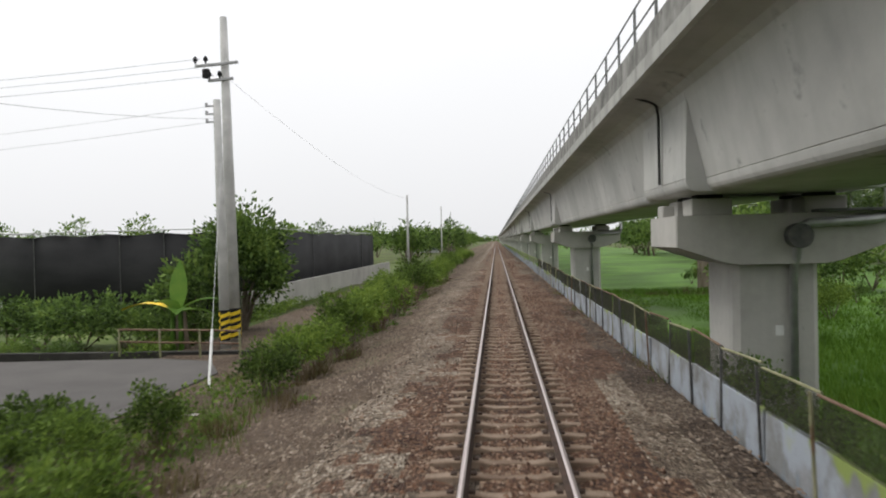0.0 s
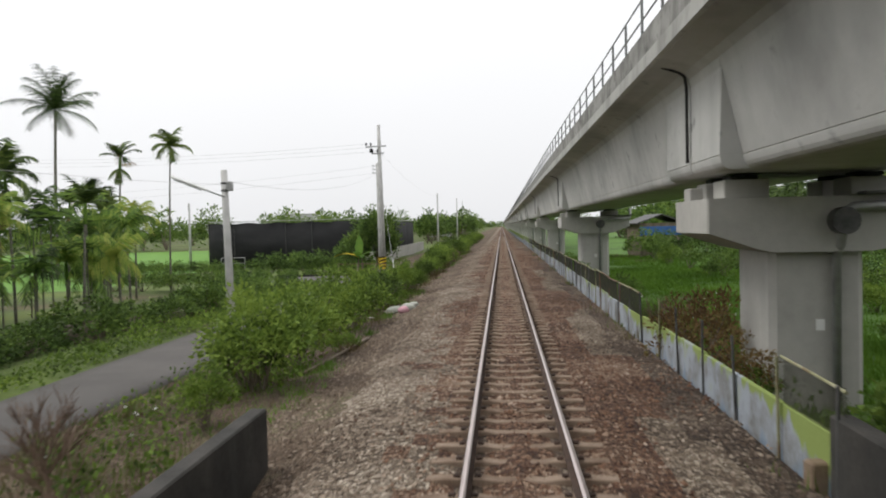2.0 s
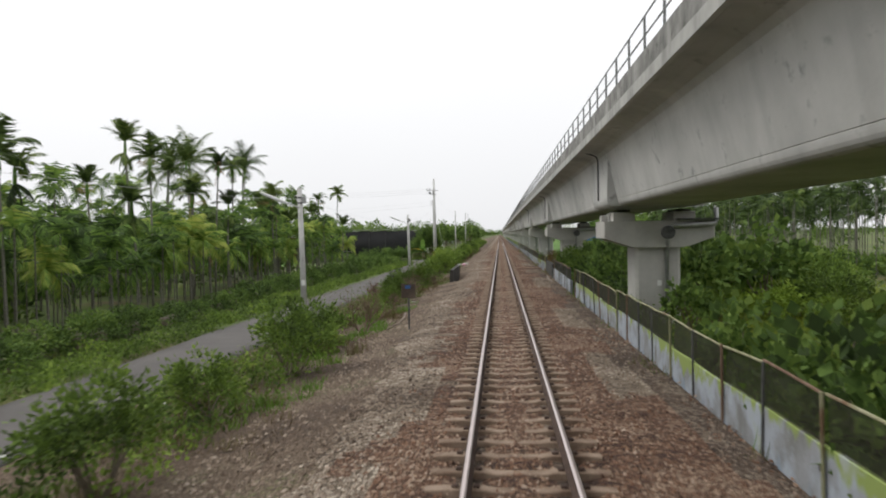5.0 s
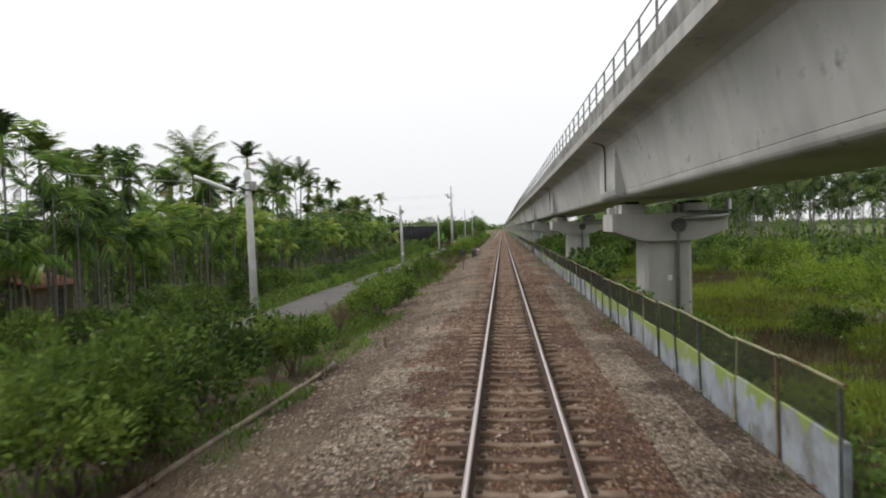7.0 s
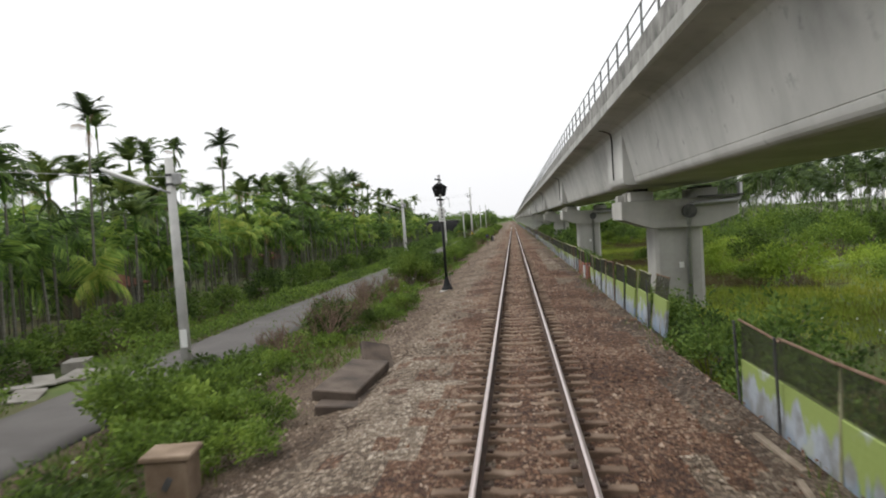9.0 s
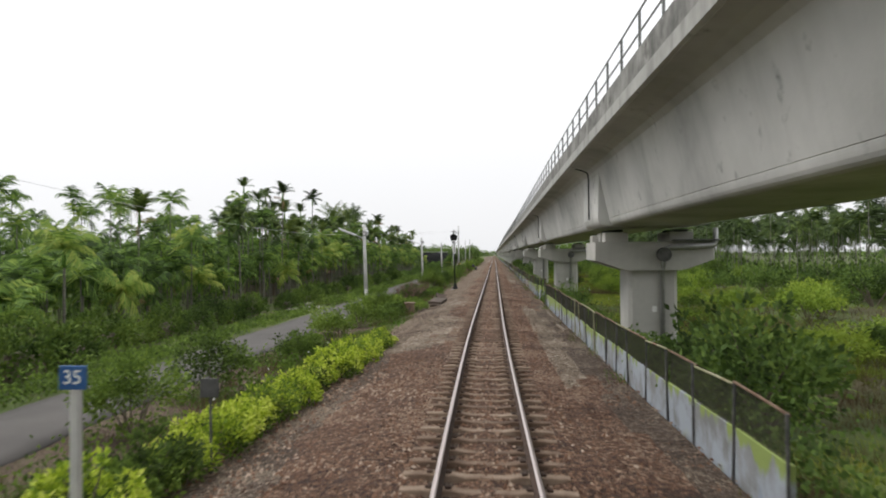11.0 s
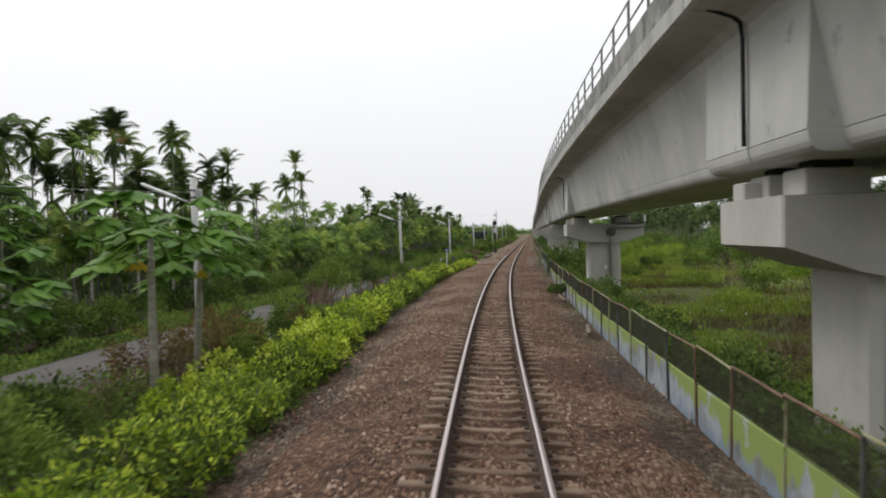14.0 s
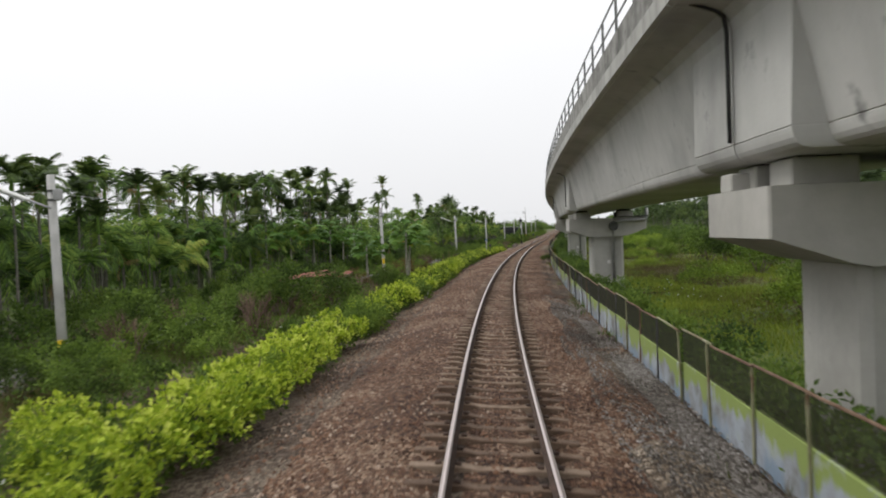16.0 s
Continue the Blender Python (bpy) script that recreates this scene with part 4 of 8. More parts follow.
build_fence(60.0, 28.0, pale=True, rusty=0.5, seed=2)
build_fence(28.0, -9.9, pale=True, rusty=0.6, seed=3)
build_fence(-9.9, -23.0, rusty=0.2, seed=4, missing=(2, 3, 4, 5, 6))
build_fence(-30.4, -42.6, pale=True, rusty=0.8, seed=5)
build_fence(-44.3, -72.0, rusty=0.15, seed=6)
build_fence(-72.0, -102.1, rusty=0.15, seed=7)
build_fence(-102.1, -108.1, red=True, rusty=0.6, seed=8, missing=(2,))
build_fence(-108.1, -122.7, rusty=0.2, seed=9, fallen=6)
build_fence(-129.3, -164.5, rusty=0.5, seed=10)
build_fence(-168.9, -215.0, rusty=0.3, seed=11)
build_fence(-215.0, -262.0, rusty=0.3, seed=12)


def far_fence():
    g = Geo()
    for i in range(80):
        s = 62 + i * 3.0
        g.box(tuple(lay(s, FENCE_O, -0.13)), (0.07, 2.98, 0.9), bevel=0.01)
        g.box(tuple(lay(s - 1.5, FENCE_O - 0.06, 0.12)), (0.06, 0.06, 1.5))
        g.box(tuple(lay(s, FENCE_O - 0.03, 0.85)), (0.05, 3.0, 0.05))
    tagged(new("fence", g.mesh("fence", PANEL_PALE)), "long pale painted trackside fence running away", "fence", "trackside fence")


far_fence()


def dark_wall(name, s0, s1, o, z0, z1, thick=0.22):
    """The low parapet of a culvert bridge."""
    g = Geo()
    n = 8
    rings = []
    for i in range(n + 1):
        s = s0 + (s1 - s0) * i / n
        b = 0.02
        rings.append([lay(s, o + u, z) for u, z in ((-thick / 2, z0), (thick / 2, z0), (thick / 2, z1 - b), (thick / 2 - b, z1), (-thick / 2 + b, z1), (-thick / 2, z1 - b))])
    g.loft(rings)
    tagged(new(name, g.mesh(name, CONCRETE_DARK)), "low black-stained concrete parapet wall of a culvert", "parapet wall", "culvert parapets")


dark_wall("parapet_wall", -30.1, -23.5, 3.12, -1.1, 0.55)
dark_wall("parapet_wall", -29.6, -21.8, -3.26, -1.1, 0.24)


def gate_slab(s, o):
    g = Geo()
    g.box((0, 0, 0.15), (0.1, 1.1, 0.9), bevel=0.02)
    ob = new("concrete_slab", g.mesh("concrete_slab", CONCRETE_DARK))
    ob.matrix_basis = spot(s, o, -0.62, lean=(0, 3))
    tagged(ob, "dark concrete slab closing a fence gap", "slab")


gate_slab(-43.4, 3.16)


def kerb():
    """The low footing that runs on where a stretch of fence has gone."""
    a = thing("footing", "low weathered concrete footing where the fence is gone", "footing")
    for i in range(3):
        g = Geo()
        g.box((0, 0, 0), (0.16, 1.42, 0.3), bevel=0.025)
        part("footing_piece", g.mesh("footing_piece", CONCRETE_PIER), a, m=spot(-165.3 - 1.46 * i, 3.02, -0.56, lean=(0.8 - 0.7 * i, 2), turn=0.6 * i))


kerb()


def end_block():
    g = Geo()
    g.box((0, 0, 0.3), (0.2, 0.2, 0.62), bevel=0.02)
    ob = new("concrete_block", g.mesh("concrete_block", BOX))
    ob.matrix_basis = spot(-23.15, 3.02, -0.62, turn=8)
    tagged(ob, "small tan block standing at the fence's end", "block")


end_block()


def cabinet():
    a = thing("trackside_box", "pale trackside box with a red top and a stained red side", "box", m=spot(-105.6, 3.1, -0.72, turn=4))
    g = Geo()
    g.box((0.1, 0, 0.5), (0.42, 0.5, 1.0), bevel=0.02)
    part("body", g.mesh("body", POLE), a)
    g = Geo()
    g.box((0.1, 0, 1.03), (0.5, 0.58, 0.06), bevel=0.015)
    part("lid", g.mesh("lid", RED), a, "red painted lid")
    g = Geo()
    g.box((0.1, -0.262, 0.33), (0.38, 0.02, 0.62), bevel=0.004)
    part("door", g.mesh("door", RED), a, "red stained door")


cabinet()



# ---- plants ----


def crown(rng, n_clumps, per, rx, rz, leaf, lift=0.0, shell=0.55, wide=0.42, jitter=0.5, tight=1.0):
    """Leaf clumps over an uneven ellipsoid: centres of clumps and the leaves' verts and faces."""
    d = rng.normal(0, 1, (n_clumps, 3))
    d[:, 2] = np.abs(d[:, 2]) * 0.95 - 0.38
    d /= np.linalg.norm(d, axis=1, keepdims=True)
    rad = rng.uniform(shell, 1.1, (n_clumps, 1))
    rad[::4] *= 0.6
    cen = d * rad * np.array([rx, rx, rz]) + np.array([0, 0, lift])
    spread = 0.26 * (rx + rz) / 2 * tight
    pts = cen[:, None] + rng.normal(0, spread * 0.62, (n_clumps, per, 3))
    outs = (pts - cen[:, None]) / (spread + 1e-6) * 0.8 + d[:, None] * 0.6 + np.array([0, 0, 0.35])
    v, f = leaves(rng, pts.reshape(-1, 3), outs.reshape(-1, 3), leaf, wide=wide, jitter=jitter)
    return cen, v, f


def shrub_kind(seed, height, radius, leaf_mat, leaf=0.1, clumps=34, per=26, wide=0.42, stems=7, tight=0.66):
    """Meshes of one kind of shrub, its foot at the origin: stems and crown."""
    rng = np.random.default_rng(seed)
    rz = height * 0.52
    cen, v, f = crown(rng, clumps, per, radius, rz, leaf, lift=height * 0.56, wide=wide, tight=tight)
    g = Geo()
    for i in range(stems):
        c = cen[rng.integers(len(cen))]
        a = Vector((rng.normal(0, 0.06), rng.normal(0, 0.06), -0.1))
        e = Vector(c)
        mid = a.lerp(e, 0.5) + Vector((rng.normal(0, 0.08), rng.normal(0, 0.08), height * 0.08))
        g.tube([a, mid, e], [0.016 * height, 0.011 * height, 0.004], 5, caps=False)
    return g.mesh("branchwork", BARK), many("crown", v, f, leaf_mat)


def dry_kind(seed, height, radius):
    """A bare shrub of forking twigs."""
    r = random.Random(seed)
    g = Geo()

    def fork(p, d, length, rad, depth):
        q = p + d * length
        g.tube([p, (p + q) / 2 + Vector((r.uniform(-1, 1), r.uniform(-1, 1), 0)) * length * 0.06, q], [rad, rad * 0.8, rad * 0.6], 4, caps=False)
        if depth:
            for _ in range(3 if depth > 1 else 4):
                nd = (d + Vector((r.uniform(-1, 1), r.uniform(-1, 1), r.uniform(-0.2, 0.6))) * 0.62).normalized()
                fork(p.lerp(q, r.uniform(0.55, 1)), nd, length * r.uniform(0.55, 0.85), rad * 0.6, depth - 1)

    for _ in range(6):
        d = Vector((r.uniform(-1, 1) * radius, r.uniform(-1, 1) * radius, height)).normalized()
        fork(Vector((r.uniform(-0.05, 0.05), r.uniform(-0.05, 0.05), -0.05)), d, height * 0.42, 0.02, 3)
    return g.mesh("branchwork", LEAF_DRY)


SHRUBS = [shrub_kind(11, 1.6, 0.85, LEAF, 0.122, 70, 36, 0.5), shrub_kind(12, 1.9, 1.05, LEAF, 0.13, 80, 36, 0.5), shrub_kind(13, 1.35, 0.8, LEAF, 0.115, 62, 34, 0.5), shrub_kind(14, 1.7, 0.66, LEAF, 0.12, 58, 34, 0.5),
          shrub_kind(15, 1.0, 0.85, LEAF, 0.115, 60, 32, 0.5)]
DARK_SHRUBS = [shrub_kind(21, 1.8, 1.1, LEAF_DARK, 0.15, 58, 26, 0.55), shrub_kind(22, 1.4, 1.0, LEAF_DARK, 0.14, 52, 26, 0.55), shrub_kind(23, 2.4, 1.4, LEAF_DARK, 0.18, 66, 26, 0.55)]
BIG_LEAF = [shrub_kind(31, 2.2, 1.25, LEAF_DARK, 0.27, clumps=54, per=14, wide=0.8, tight=0.7), shrub_kind(32, 1.7, 1.05, LEAF_DARK, 0.24, clumps=46, per=14, wide=0.8, tight=0.7)]
MOUNDS = [shrub_kind(35, 1.5, 1.5, LEAF_LIGHT, 0.16, 70, 26, 0.5), shrub_kind(36, 1.9, 1.25, LEAF_LIGHT, 0.16, 70, 26, 0.5), shrub_kind(37, 1.1, 1.6, LEAF_LIGHT, 0.15, 70, 24, 0.5)]


def retint(mesh, mat):
    """The same foliage in another tone of leaf."""
    me = mesh.copy()
    me.materials.clear()
    me.materials.append(mat)
    return me


DEEP_SHRUBS = [(branches, retint(crown_mesh, LEAF_DEEP)) for branches, crown_mesh in SHRUBS]
RUSTY = shrub_kind(48, 1.5, 0.8, LEAF_RUST, 0.1, 46, 26, 0.4)
DRY = [dry_kind(41, 1.3, 0.9), dry_kind(42, 1.0, 0.7)]


def thin_kind(seed, height, radius):
    """A wide shrub of bare twigs with few leaves left on it."""
    rng = np.random.default_rng(seed)
    cen, v, f = crown(rng, 40, 6, radius, height * 0.45, 0.055, lift=height * 0.68, shell=0.5)
    return dry_kind(seed, height, radius * 1.3), many("crown", v, f, WEED)


THIN = [thin_kind(45, 1.35, 0.95), thin_kind(46, 1.2, 0.85)]


def shrub(kind, s, o, size, label, group="trackside shrubs", turn=0.0, name="shrub", flat=1.0):
    z = float(ground_z(s, o)) - 0.03
    a = thing(name, label, name, group, spot(s, o, z, turn=turn, size=size) @ Matrix.Diagonal((1, 1, flat, 1)))
    if isinstance(kind, tuple):
        part("branchwork", kind[0], a)
        part("crown", kind[1], a)
    else:
        part("branchwork", kind, a)
    return a


def bank_shrubs(r, places, kinds=SHRUBS):
    """Green shrubs along one stretch of the bank: metres along, to the side, kind, size."""
    for s, o, k, size in places:
        shrub(kinds[k], s, o, size, "bushy green shrub on the weedy railway bank", turn=r.uniform(0, 360))


def dry_shrubs(r, places):
    for s, o, size in places:
        shrub(DRY[r.randrange(2)], s, o, size, "leafless dry brown shrub on the bank", turn=r.uniform(0, 360))


def left_bank():
    r = random.Random(4)
    green, low = "bushy green shrub on the weedy railway bank", "low spreading green shrub by the ballast"
    # by the side road
    bank_shrubs(r, ((17.3, -5.0, 0, 0.8), (15.2, -5.0, 0, 0.72), (11, -5.5, 3, 0.66), (9.3, -5.8, 1, 0.55), (6.8, -4.6, 2, 0.8), (5.4, -5.0, 1, 0.75), (3.8, -4.8, 3, 0.9), (1.6, -5.5, 0, 0.95), (0.4, -6.0, 2, 0.95), (-2.0, -4.95, 0, 0.9), (-3.2, -4.7, 2, 0.95), (-7.4, -5.0, 1, 1.0), (-9.6, -5.1, 0, 1.05),))
    # past the culvert
    bank_shrubs(r, ((-13.6, -5.0, 1, 0.95), (-16.2, -5.3, 0, 0.95), (-16.7, -4.9, 1, 1.0), (-19.4, -4.9, 3, 0.6), (-42.3, -5.2, 3, 0.85), (-44.8, -5.0, 3, 0.6),))
    # along the straight lane
    bank_shrubs(r, ((-57, -5.4, 0, 0.9), (-61, -4.9, 1, 0.85), (-64.5, -5.5, 2, 0.9), (-69, -5.1, 1, 0.8), (-73, -5.3, 0, 0.95), (-77.6, -4.6, 0, 0.9), (-81.0, -4.7, 0, 0.9), (-82.8, -4.8, 1, 0.75), (-88.5, -5.4, 3, 0.6),))
    # before the signal
    bank_shrubs(r, ((-90.1, -6.0, 3, 0.8), (-91.7, -5.0, 0, 0.85), (-92.2, -5.3, 3, 0.8), (-94, -6.2, 0, 1.0), (-95.4, -5.5, 1, 1.0), (-97.4, -6.2, 1, 0.8), (-97.6, -5.5, 1, 1.05), (-99.0, -5.3, 0, 0.95), (-99.5, -5.7, 1, 0.95), (-100.6, -5.5, 1, 0.9),), DEEP_SHRUBS)
    # past the signal
    bank_shrubs(r, ((-118.5, -5.6, 1, 0.6), (-122.6, -6.3, 2, 0.5), (-125.6, -5.9, 4, 0.9), (-127.2, -5.7, 4, 0.95), (-127.8, -6.5, 4, 1.0), (-129.0, -6.1, 1, 0.75), (-129.3, -5.4, 4, 0.95), (-138, -5.6, 1, 0.75), (-143, -5.9, 0, 0.85), (-149, -5.6, 2, 0.8),))
    # by the kilometre post
    bank_shrubs(r, ((-154, -6.4, 1, 0.8), (-158.0, -6.4, 1, 0.8), (-163.0, -8.0, 2, 0.7), (-163.6, -7.4, 3, 0.8), (-166.5, -6.3, 3, 0.7), (-170.6, -8.0, 3, 0.75), (-172.2, -6.2, 4, 0.5), (-178.0, -6.3, 4, 0.45),))
    # behind the golden hedge
    bank_shrubs(r, ((-187, -6.2, 4, 0.6), (-193, -6.9, 0, 0.8), (-194.0, -6.0, 4, 0.7), (-197.6, -7.3, 1, 0.7), (-199, -6.5, 2, 0.9), (-200.5, -6.4, 4, 1.0), (-205, -8.2, 4, 0.6),))
    bank_shrubs(r, ((-183.6, -7.6, 1, 1.1), (-174.8, -7.9, 0, 1.0), (-170.6, -7.8, 0, 0.95), (-187.2, -8.4, 4, 0.9), (-190.4, -6.6, 4, 0.75), (-180.6, -6.2, 4, 0.6), (-194.6, -6.5, 4, 0.8), (-197.0, -7.4, 2, 0.9)), DEEP_SHRUBS)
    # round the shed
    bank_shrubs(r, ((-208, -6.7, 2, 1.0), (-210, -5.9, 1, 0.8), (-211, -7.2, 4, 0.7), (-219, -6.9, 1, 1.0), (-221, -10.0, 2, 1.1),))
    # the last stretch
    bank_shrubs(r, ((-224, -9.2, 0, 0.9), (-226, -6.9, 2, 0.6), (-228, -9.5, 4, 0.9), (-229.5, -8.2, 1, 0.8), (-233, -9.2, 2, 0.6), (-234, -7.6, 4, 0.7), (-238, -6.4, 4, 0.6), (-241, -7.8, 4, 0.7), (-244, -7.0, 2, 0.7),))
    dry_shrubs(r, ((-21.4, -6.4, 1.1), (-22.2, -5.7, 1.0), (-23.5, -5.2, 0.9), (-27.2, -4.9, 0.9), (-30.5, -4.7, 0.9), (-37.6, -5.6, 0.9), (-39.2, -6.4, 1.15), (-40.4, -6.0, 1.1), (-41.1, -4.8, 0.95), (-46.5, -4.7, 0.7), (-85.0, -5.3, 1.0),))
    dry_shrubs(r, ((-106.5, -5.4, 0.9), (-107.8, -6.6, 1.0), (-110, -6.3, 1.0), (-110.9, -5.6, 1.0), (-112.6, -6.9, 1.0), (-113.6, -6.4, 1.1), (-114.8, -5.9, 1.0), (-115.1, -5.5, 1.15), (-117.2, -6.3, 1.0), (-119.5, -5.5, 1.1), (-120.6, -6.6, 0.9), (-163.3, -6.9, 1.1), (-168, -7.0, 1.0), (-185.8, -7.2, 1.2), (-187.6, -7.4, 1.4), (-189.2, -7.0, 1.3), (-203.2, -6.6, 1.0), (-210.0, -6.6, 1.0), (-211.4, -7.4, 1.1), (-213.0, -6.6, 1.1), (-214.0, -6.3, 1.1), (-214.6, -7.2, 1.2), (-216.0, -6.7, 1.1), (-217.4, -7.6, 1.1), (-222.0, -8.1, 1.4), (-223.8, -8.6, 1.5), (-225.6, -8.0, 1.4), (-227.2, -7.2, 1.2), (-232, -6.4, 0.9),))
    bank_shrubs(r, ((-28.8, -5.15, 2, 0.7), (-31.0, -5.0, 3, 1.0), (-31.3, -6.2, 2, 0.95), (-221.8, -8.2, 1, 1.15), (-220.4, -9.3, 1, 0.95), (-222.8, -9.2, 0, 1.0)), DEEP_SHRUBS)
    bank_shrubs(r, ((10.4, -6.9, 4, 0.85), (11.3, -7.8, 4, 0.85), (9.6, -7.3, 4, 0.7), (-229.6, -10.4, 4, 1.1), (-231.4, -10.9, 2, 1.0), (-232.6, -9.6, 4, 1.0), (-228.0, -10.8, 1, 1.0)))
    dry_shrubs(r, ((-26.6, -5.0, 1.15), (-26.3, -5.5, 1.1), (-230.4, -9.8, 1.3), (-227.4, -9.9, 1.4)))
    for s, o, size in ((-200.4, -6.9, 1.0), (-201.9, -6.5, 1.05), (-199.2, -6.4, 0.9), (-203.4, -7.1, 0.95), (-194.2, -6.2, 0.7), (-209.0, -8.0, 0.9), (-210.8, -8.3, 0.85), (-214.2, -7.8, 0.9), (-216.3, -8.3, 0.8), (-217.5, -7.7, 0.75)):
        shrub(RUSTY, s, o, size, "rust-brown withered shrub on the bank", turn=r.uniform(0, 360))
    for s, o, size in ((-28.2, -6.6, 1.0), (-32.0, -5.6, 1.0), (-50.9, -5.0, 0.95), (-53.2, -4.7, 1.15), (-37.9, -4.9, 1.0), (-103.1, -6.1, 1.0), (-105.8, -6.2, 1.05), (-106.6, -7.0, 0.9), (-116.4, -5.7, 1.1), (-118.2, -5.6, 1.15), (-121.5, -5.9, 1.0), (-170.0, -6.6, 1.0), (-176.0, -6.9, 1.0)):
        shrub(THIN[r.randrange(2)], s, o, size, "wide thin shrub of brown twigs with few leaves", turn=r.uniform(0, 360))
    bank_shrubs(r, ((-104.8, -5.7, 4, 0.7), (-123.4, -5.7, 2, 0.5), (-120.0, -5.3, 4, 0.45), (-116.4, -4.9, 4, 0.6), (-113.0, -4.5, 4, 0.55)))
    for s, o, size in ((-112.5, -4.3, 0.75), (-131.0, -4.7, 0.9), (-116.6, -4.0, 0.6), (-130.7, -3.8, 0.65), (-129.0, -4.3, 0.8), (-133.0, -5.0, 0.9), (-113.8, -4.8, 0.6), (-135.5, -4.9, 0.9), (-12.0, -4.2, 0.5), (2, -4.7, 0.5),):
        shrub(SHRUBS[4], s, o, size, low, turn=r.uniform(0, 360), flat=0.8)
    for s, o, k, size in ((-238.0, -6.6, 0, 0.75), (-236.2, -7.8, 1, 0.8), (-233.6, -6.2, 2, 0.8), (-231.2, -7.2, 0, 0.85), (-229.2, -6.0, 2, 0.7), (-240.6, -6.3, 1, 0.6), (-235.0, -9.8, 1, 0.9), (-242.5, -7.4, 0, 0.7)):
        shrub(SHRUBS[k], s, o, size * 0.7, "light green bushy weeds on the railway bank", turn=r.uniform(0, 360))
    s = 19.5
    while s < 130:
        shrub(SHRUBS[r.randrange(5)], s, -5.2 + r.uniform(-0.9, 0.8), r.uniform(0.75, 1.15), green, turn=r.uniform(0, 360))
        s += r.uniform(1.3, 2.2) if s < 60 else r.uniform(2.5, 4)
    for s, o, size in ((26.5, -4.2, 0.9), (31, -4.1, 0.9), (34, -4.3, 1.0), (37, -4.1, 0.9)):
        shrub(DRY[r.randrange(2)], s, o, size, "dry rust-brown shrub on the bank", turn=r.uniform(0, 360))


left_bank()


def golden_hedge():
    """The clipped row of golden bushes beside the curve."""
    kinds = []
    for i in range(4):
        rng = np.random.default_rng(60 + i)
        cen, v, f = crown(rng, 70, 27, 0.66, 0.5, 0.094, lift=0.42, shell=0.82, wide=0.55, tight=0.46, jitter=0.7)
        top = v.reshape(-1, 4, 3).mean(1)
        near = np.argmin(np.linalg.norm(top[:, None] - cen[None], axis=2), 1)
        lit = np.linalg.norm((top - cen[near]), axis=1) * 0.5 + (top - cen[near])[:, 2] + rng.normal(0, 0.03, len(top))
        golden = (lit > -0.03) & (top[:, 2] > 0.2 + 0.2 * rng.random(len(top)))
        cen2, v2, f2 = crown(rng, 24, 24, 0.54, 0.42, 0.1, lift=0.32, shell=0.4)
        g = Geo()
        for c in cen[::6]:
            g.tube([(0, 0, -0.12), tuple(c * 0.5 + np.array([0, 0, 0.05])), tuple(c)], [0.02, 0.014, 0.005], 5, caps=False)
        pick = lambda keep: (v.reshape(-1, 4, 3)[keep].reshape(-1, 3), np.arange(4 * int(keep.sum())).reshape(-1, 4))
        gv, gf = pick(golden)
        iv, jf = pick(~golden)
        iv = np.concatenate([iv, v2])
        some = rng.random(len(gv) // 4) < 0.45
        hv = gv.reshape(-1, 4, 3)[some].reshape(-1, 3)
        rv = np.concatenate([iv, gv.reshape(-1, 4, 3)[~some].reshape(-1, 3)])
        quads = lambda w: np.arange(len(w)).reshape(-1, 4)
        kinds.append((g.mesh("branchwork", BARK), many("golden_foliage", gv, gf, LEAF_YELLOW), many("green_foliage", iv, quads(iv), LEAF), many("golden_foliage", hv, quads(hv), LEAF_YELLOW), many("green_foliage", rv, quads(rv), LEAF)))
    r = random.Random(9)
    s = -147.0
    while s > -254:
        o = float(np.interp(s, [-254, -226, -215, -205, -190, -168, -160, -147], [-4.35, -4.3, -3.9, -3.9, -4.4, -4.45, -4.1, -3.4])) + r.uniform(-0.12, 0.12)
        gap = abs(s + 229.0) < 0.6 or abs(s + 221.4) < 0.75 or abs(s + 201) < 0.7 or abs(s + 215.5) < 0.5
        if not gap:
            size = r.uniform(0.72, 1.15) * (0.85 if s > -165 else 1.07 if -212 < s < -176 else 1.0)
            k = kinds[r.randrange(4)]
            dull = -206.4 < s < -205 or -181.6 < s < -178.8 or -217 < s < -214.5 or -228.6 < s < -226.4 or (r.random() < 0.06 and s > -225)
            half = -213 < s < -203 or -192 < s < -181.6 or -176 < s < -167 or r.random() < (0.25 if s > -218 else 0.06)
            m = spot(s, o, -0.58, turn=r.uniform(0, 360), size=size)
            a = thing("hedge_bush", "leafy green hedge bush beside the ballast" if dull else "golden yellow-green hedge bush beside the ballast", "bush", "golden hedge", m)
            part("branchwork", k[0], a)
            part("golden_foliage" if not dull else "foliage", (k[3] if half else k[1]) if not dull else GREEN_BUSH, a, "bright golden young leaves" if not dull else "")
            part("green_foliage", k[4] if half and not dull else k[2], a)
        s -= r.uniform(0.75, 1.15) if s > -203 else r.uniform(0.85, 1.35)
    for s, o, size in ((-196.0, -5.2, 1.0), (-204.0, -5.0, 1.1), (-238.4, -7.0, 0.9), (-239.6, -6.2, 0.9), (-240.6, -5.5, 0.9), (-206, -5.2, 0.9)):
        k = kinds[r.randrange(4)]
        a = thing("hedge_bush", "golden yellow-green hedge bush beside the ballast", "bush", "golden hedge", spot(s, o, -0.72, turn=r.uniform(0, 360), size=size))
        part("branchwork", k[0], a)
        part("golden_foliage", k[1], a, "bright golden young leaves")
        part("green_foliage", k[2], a)


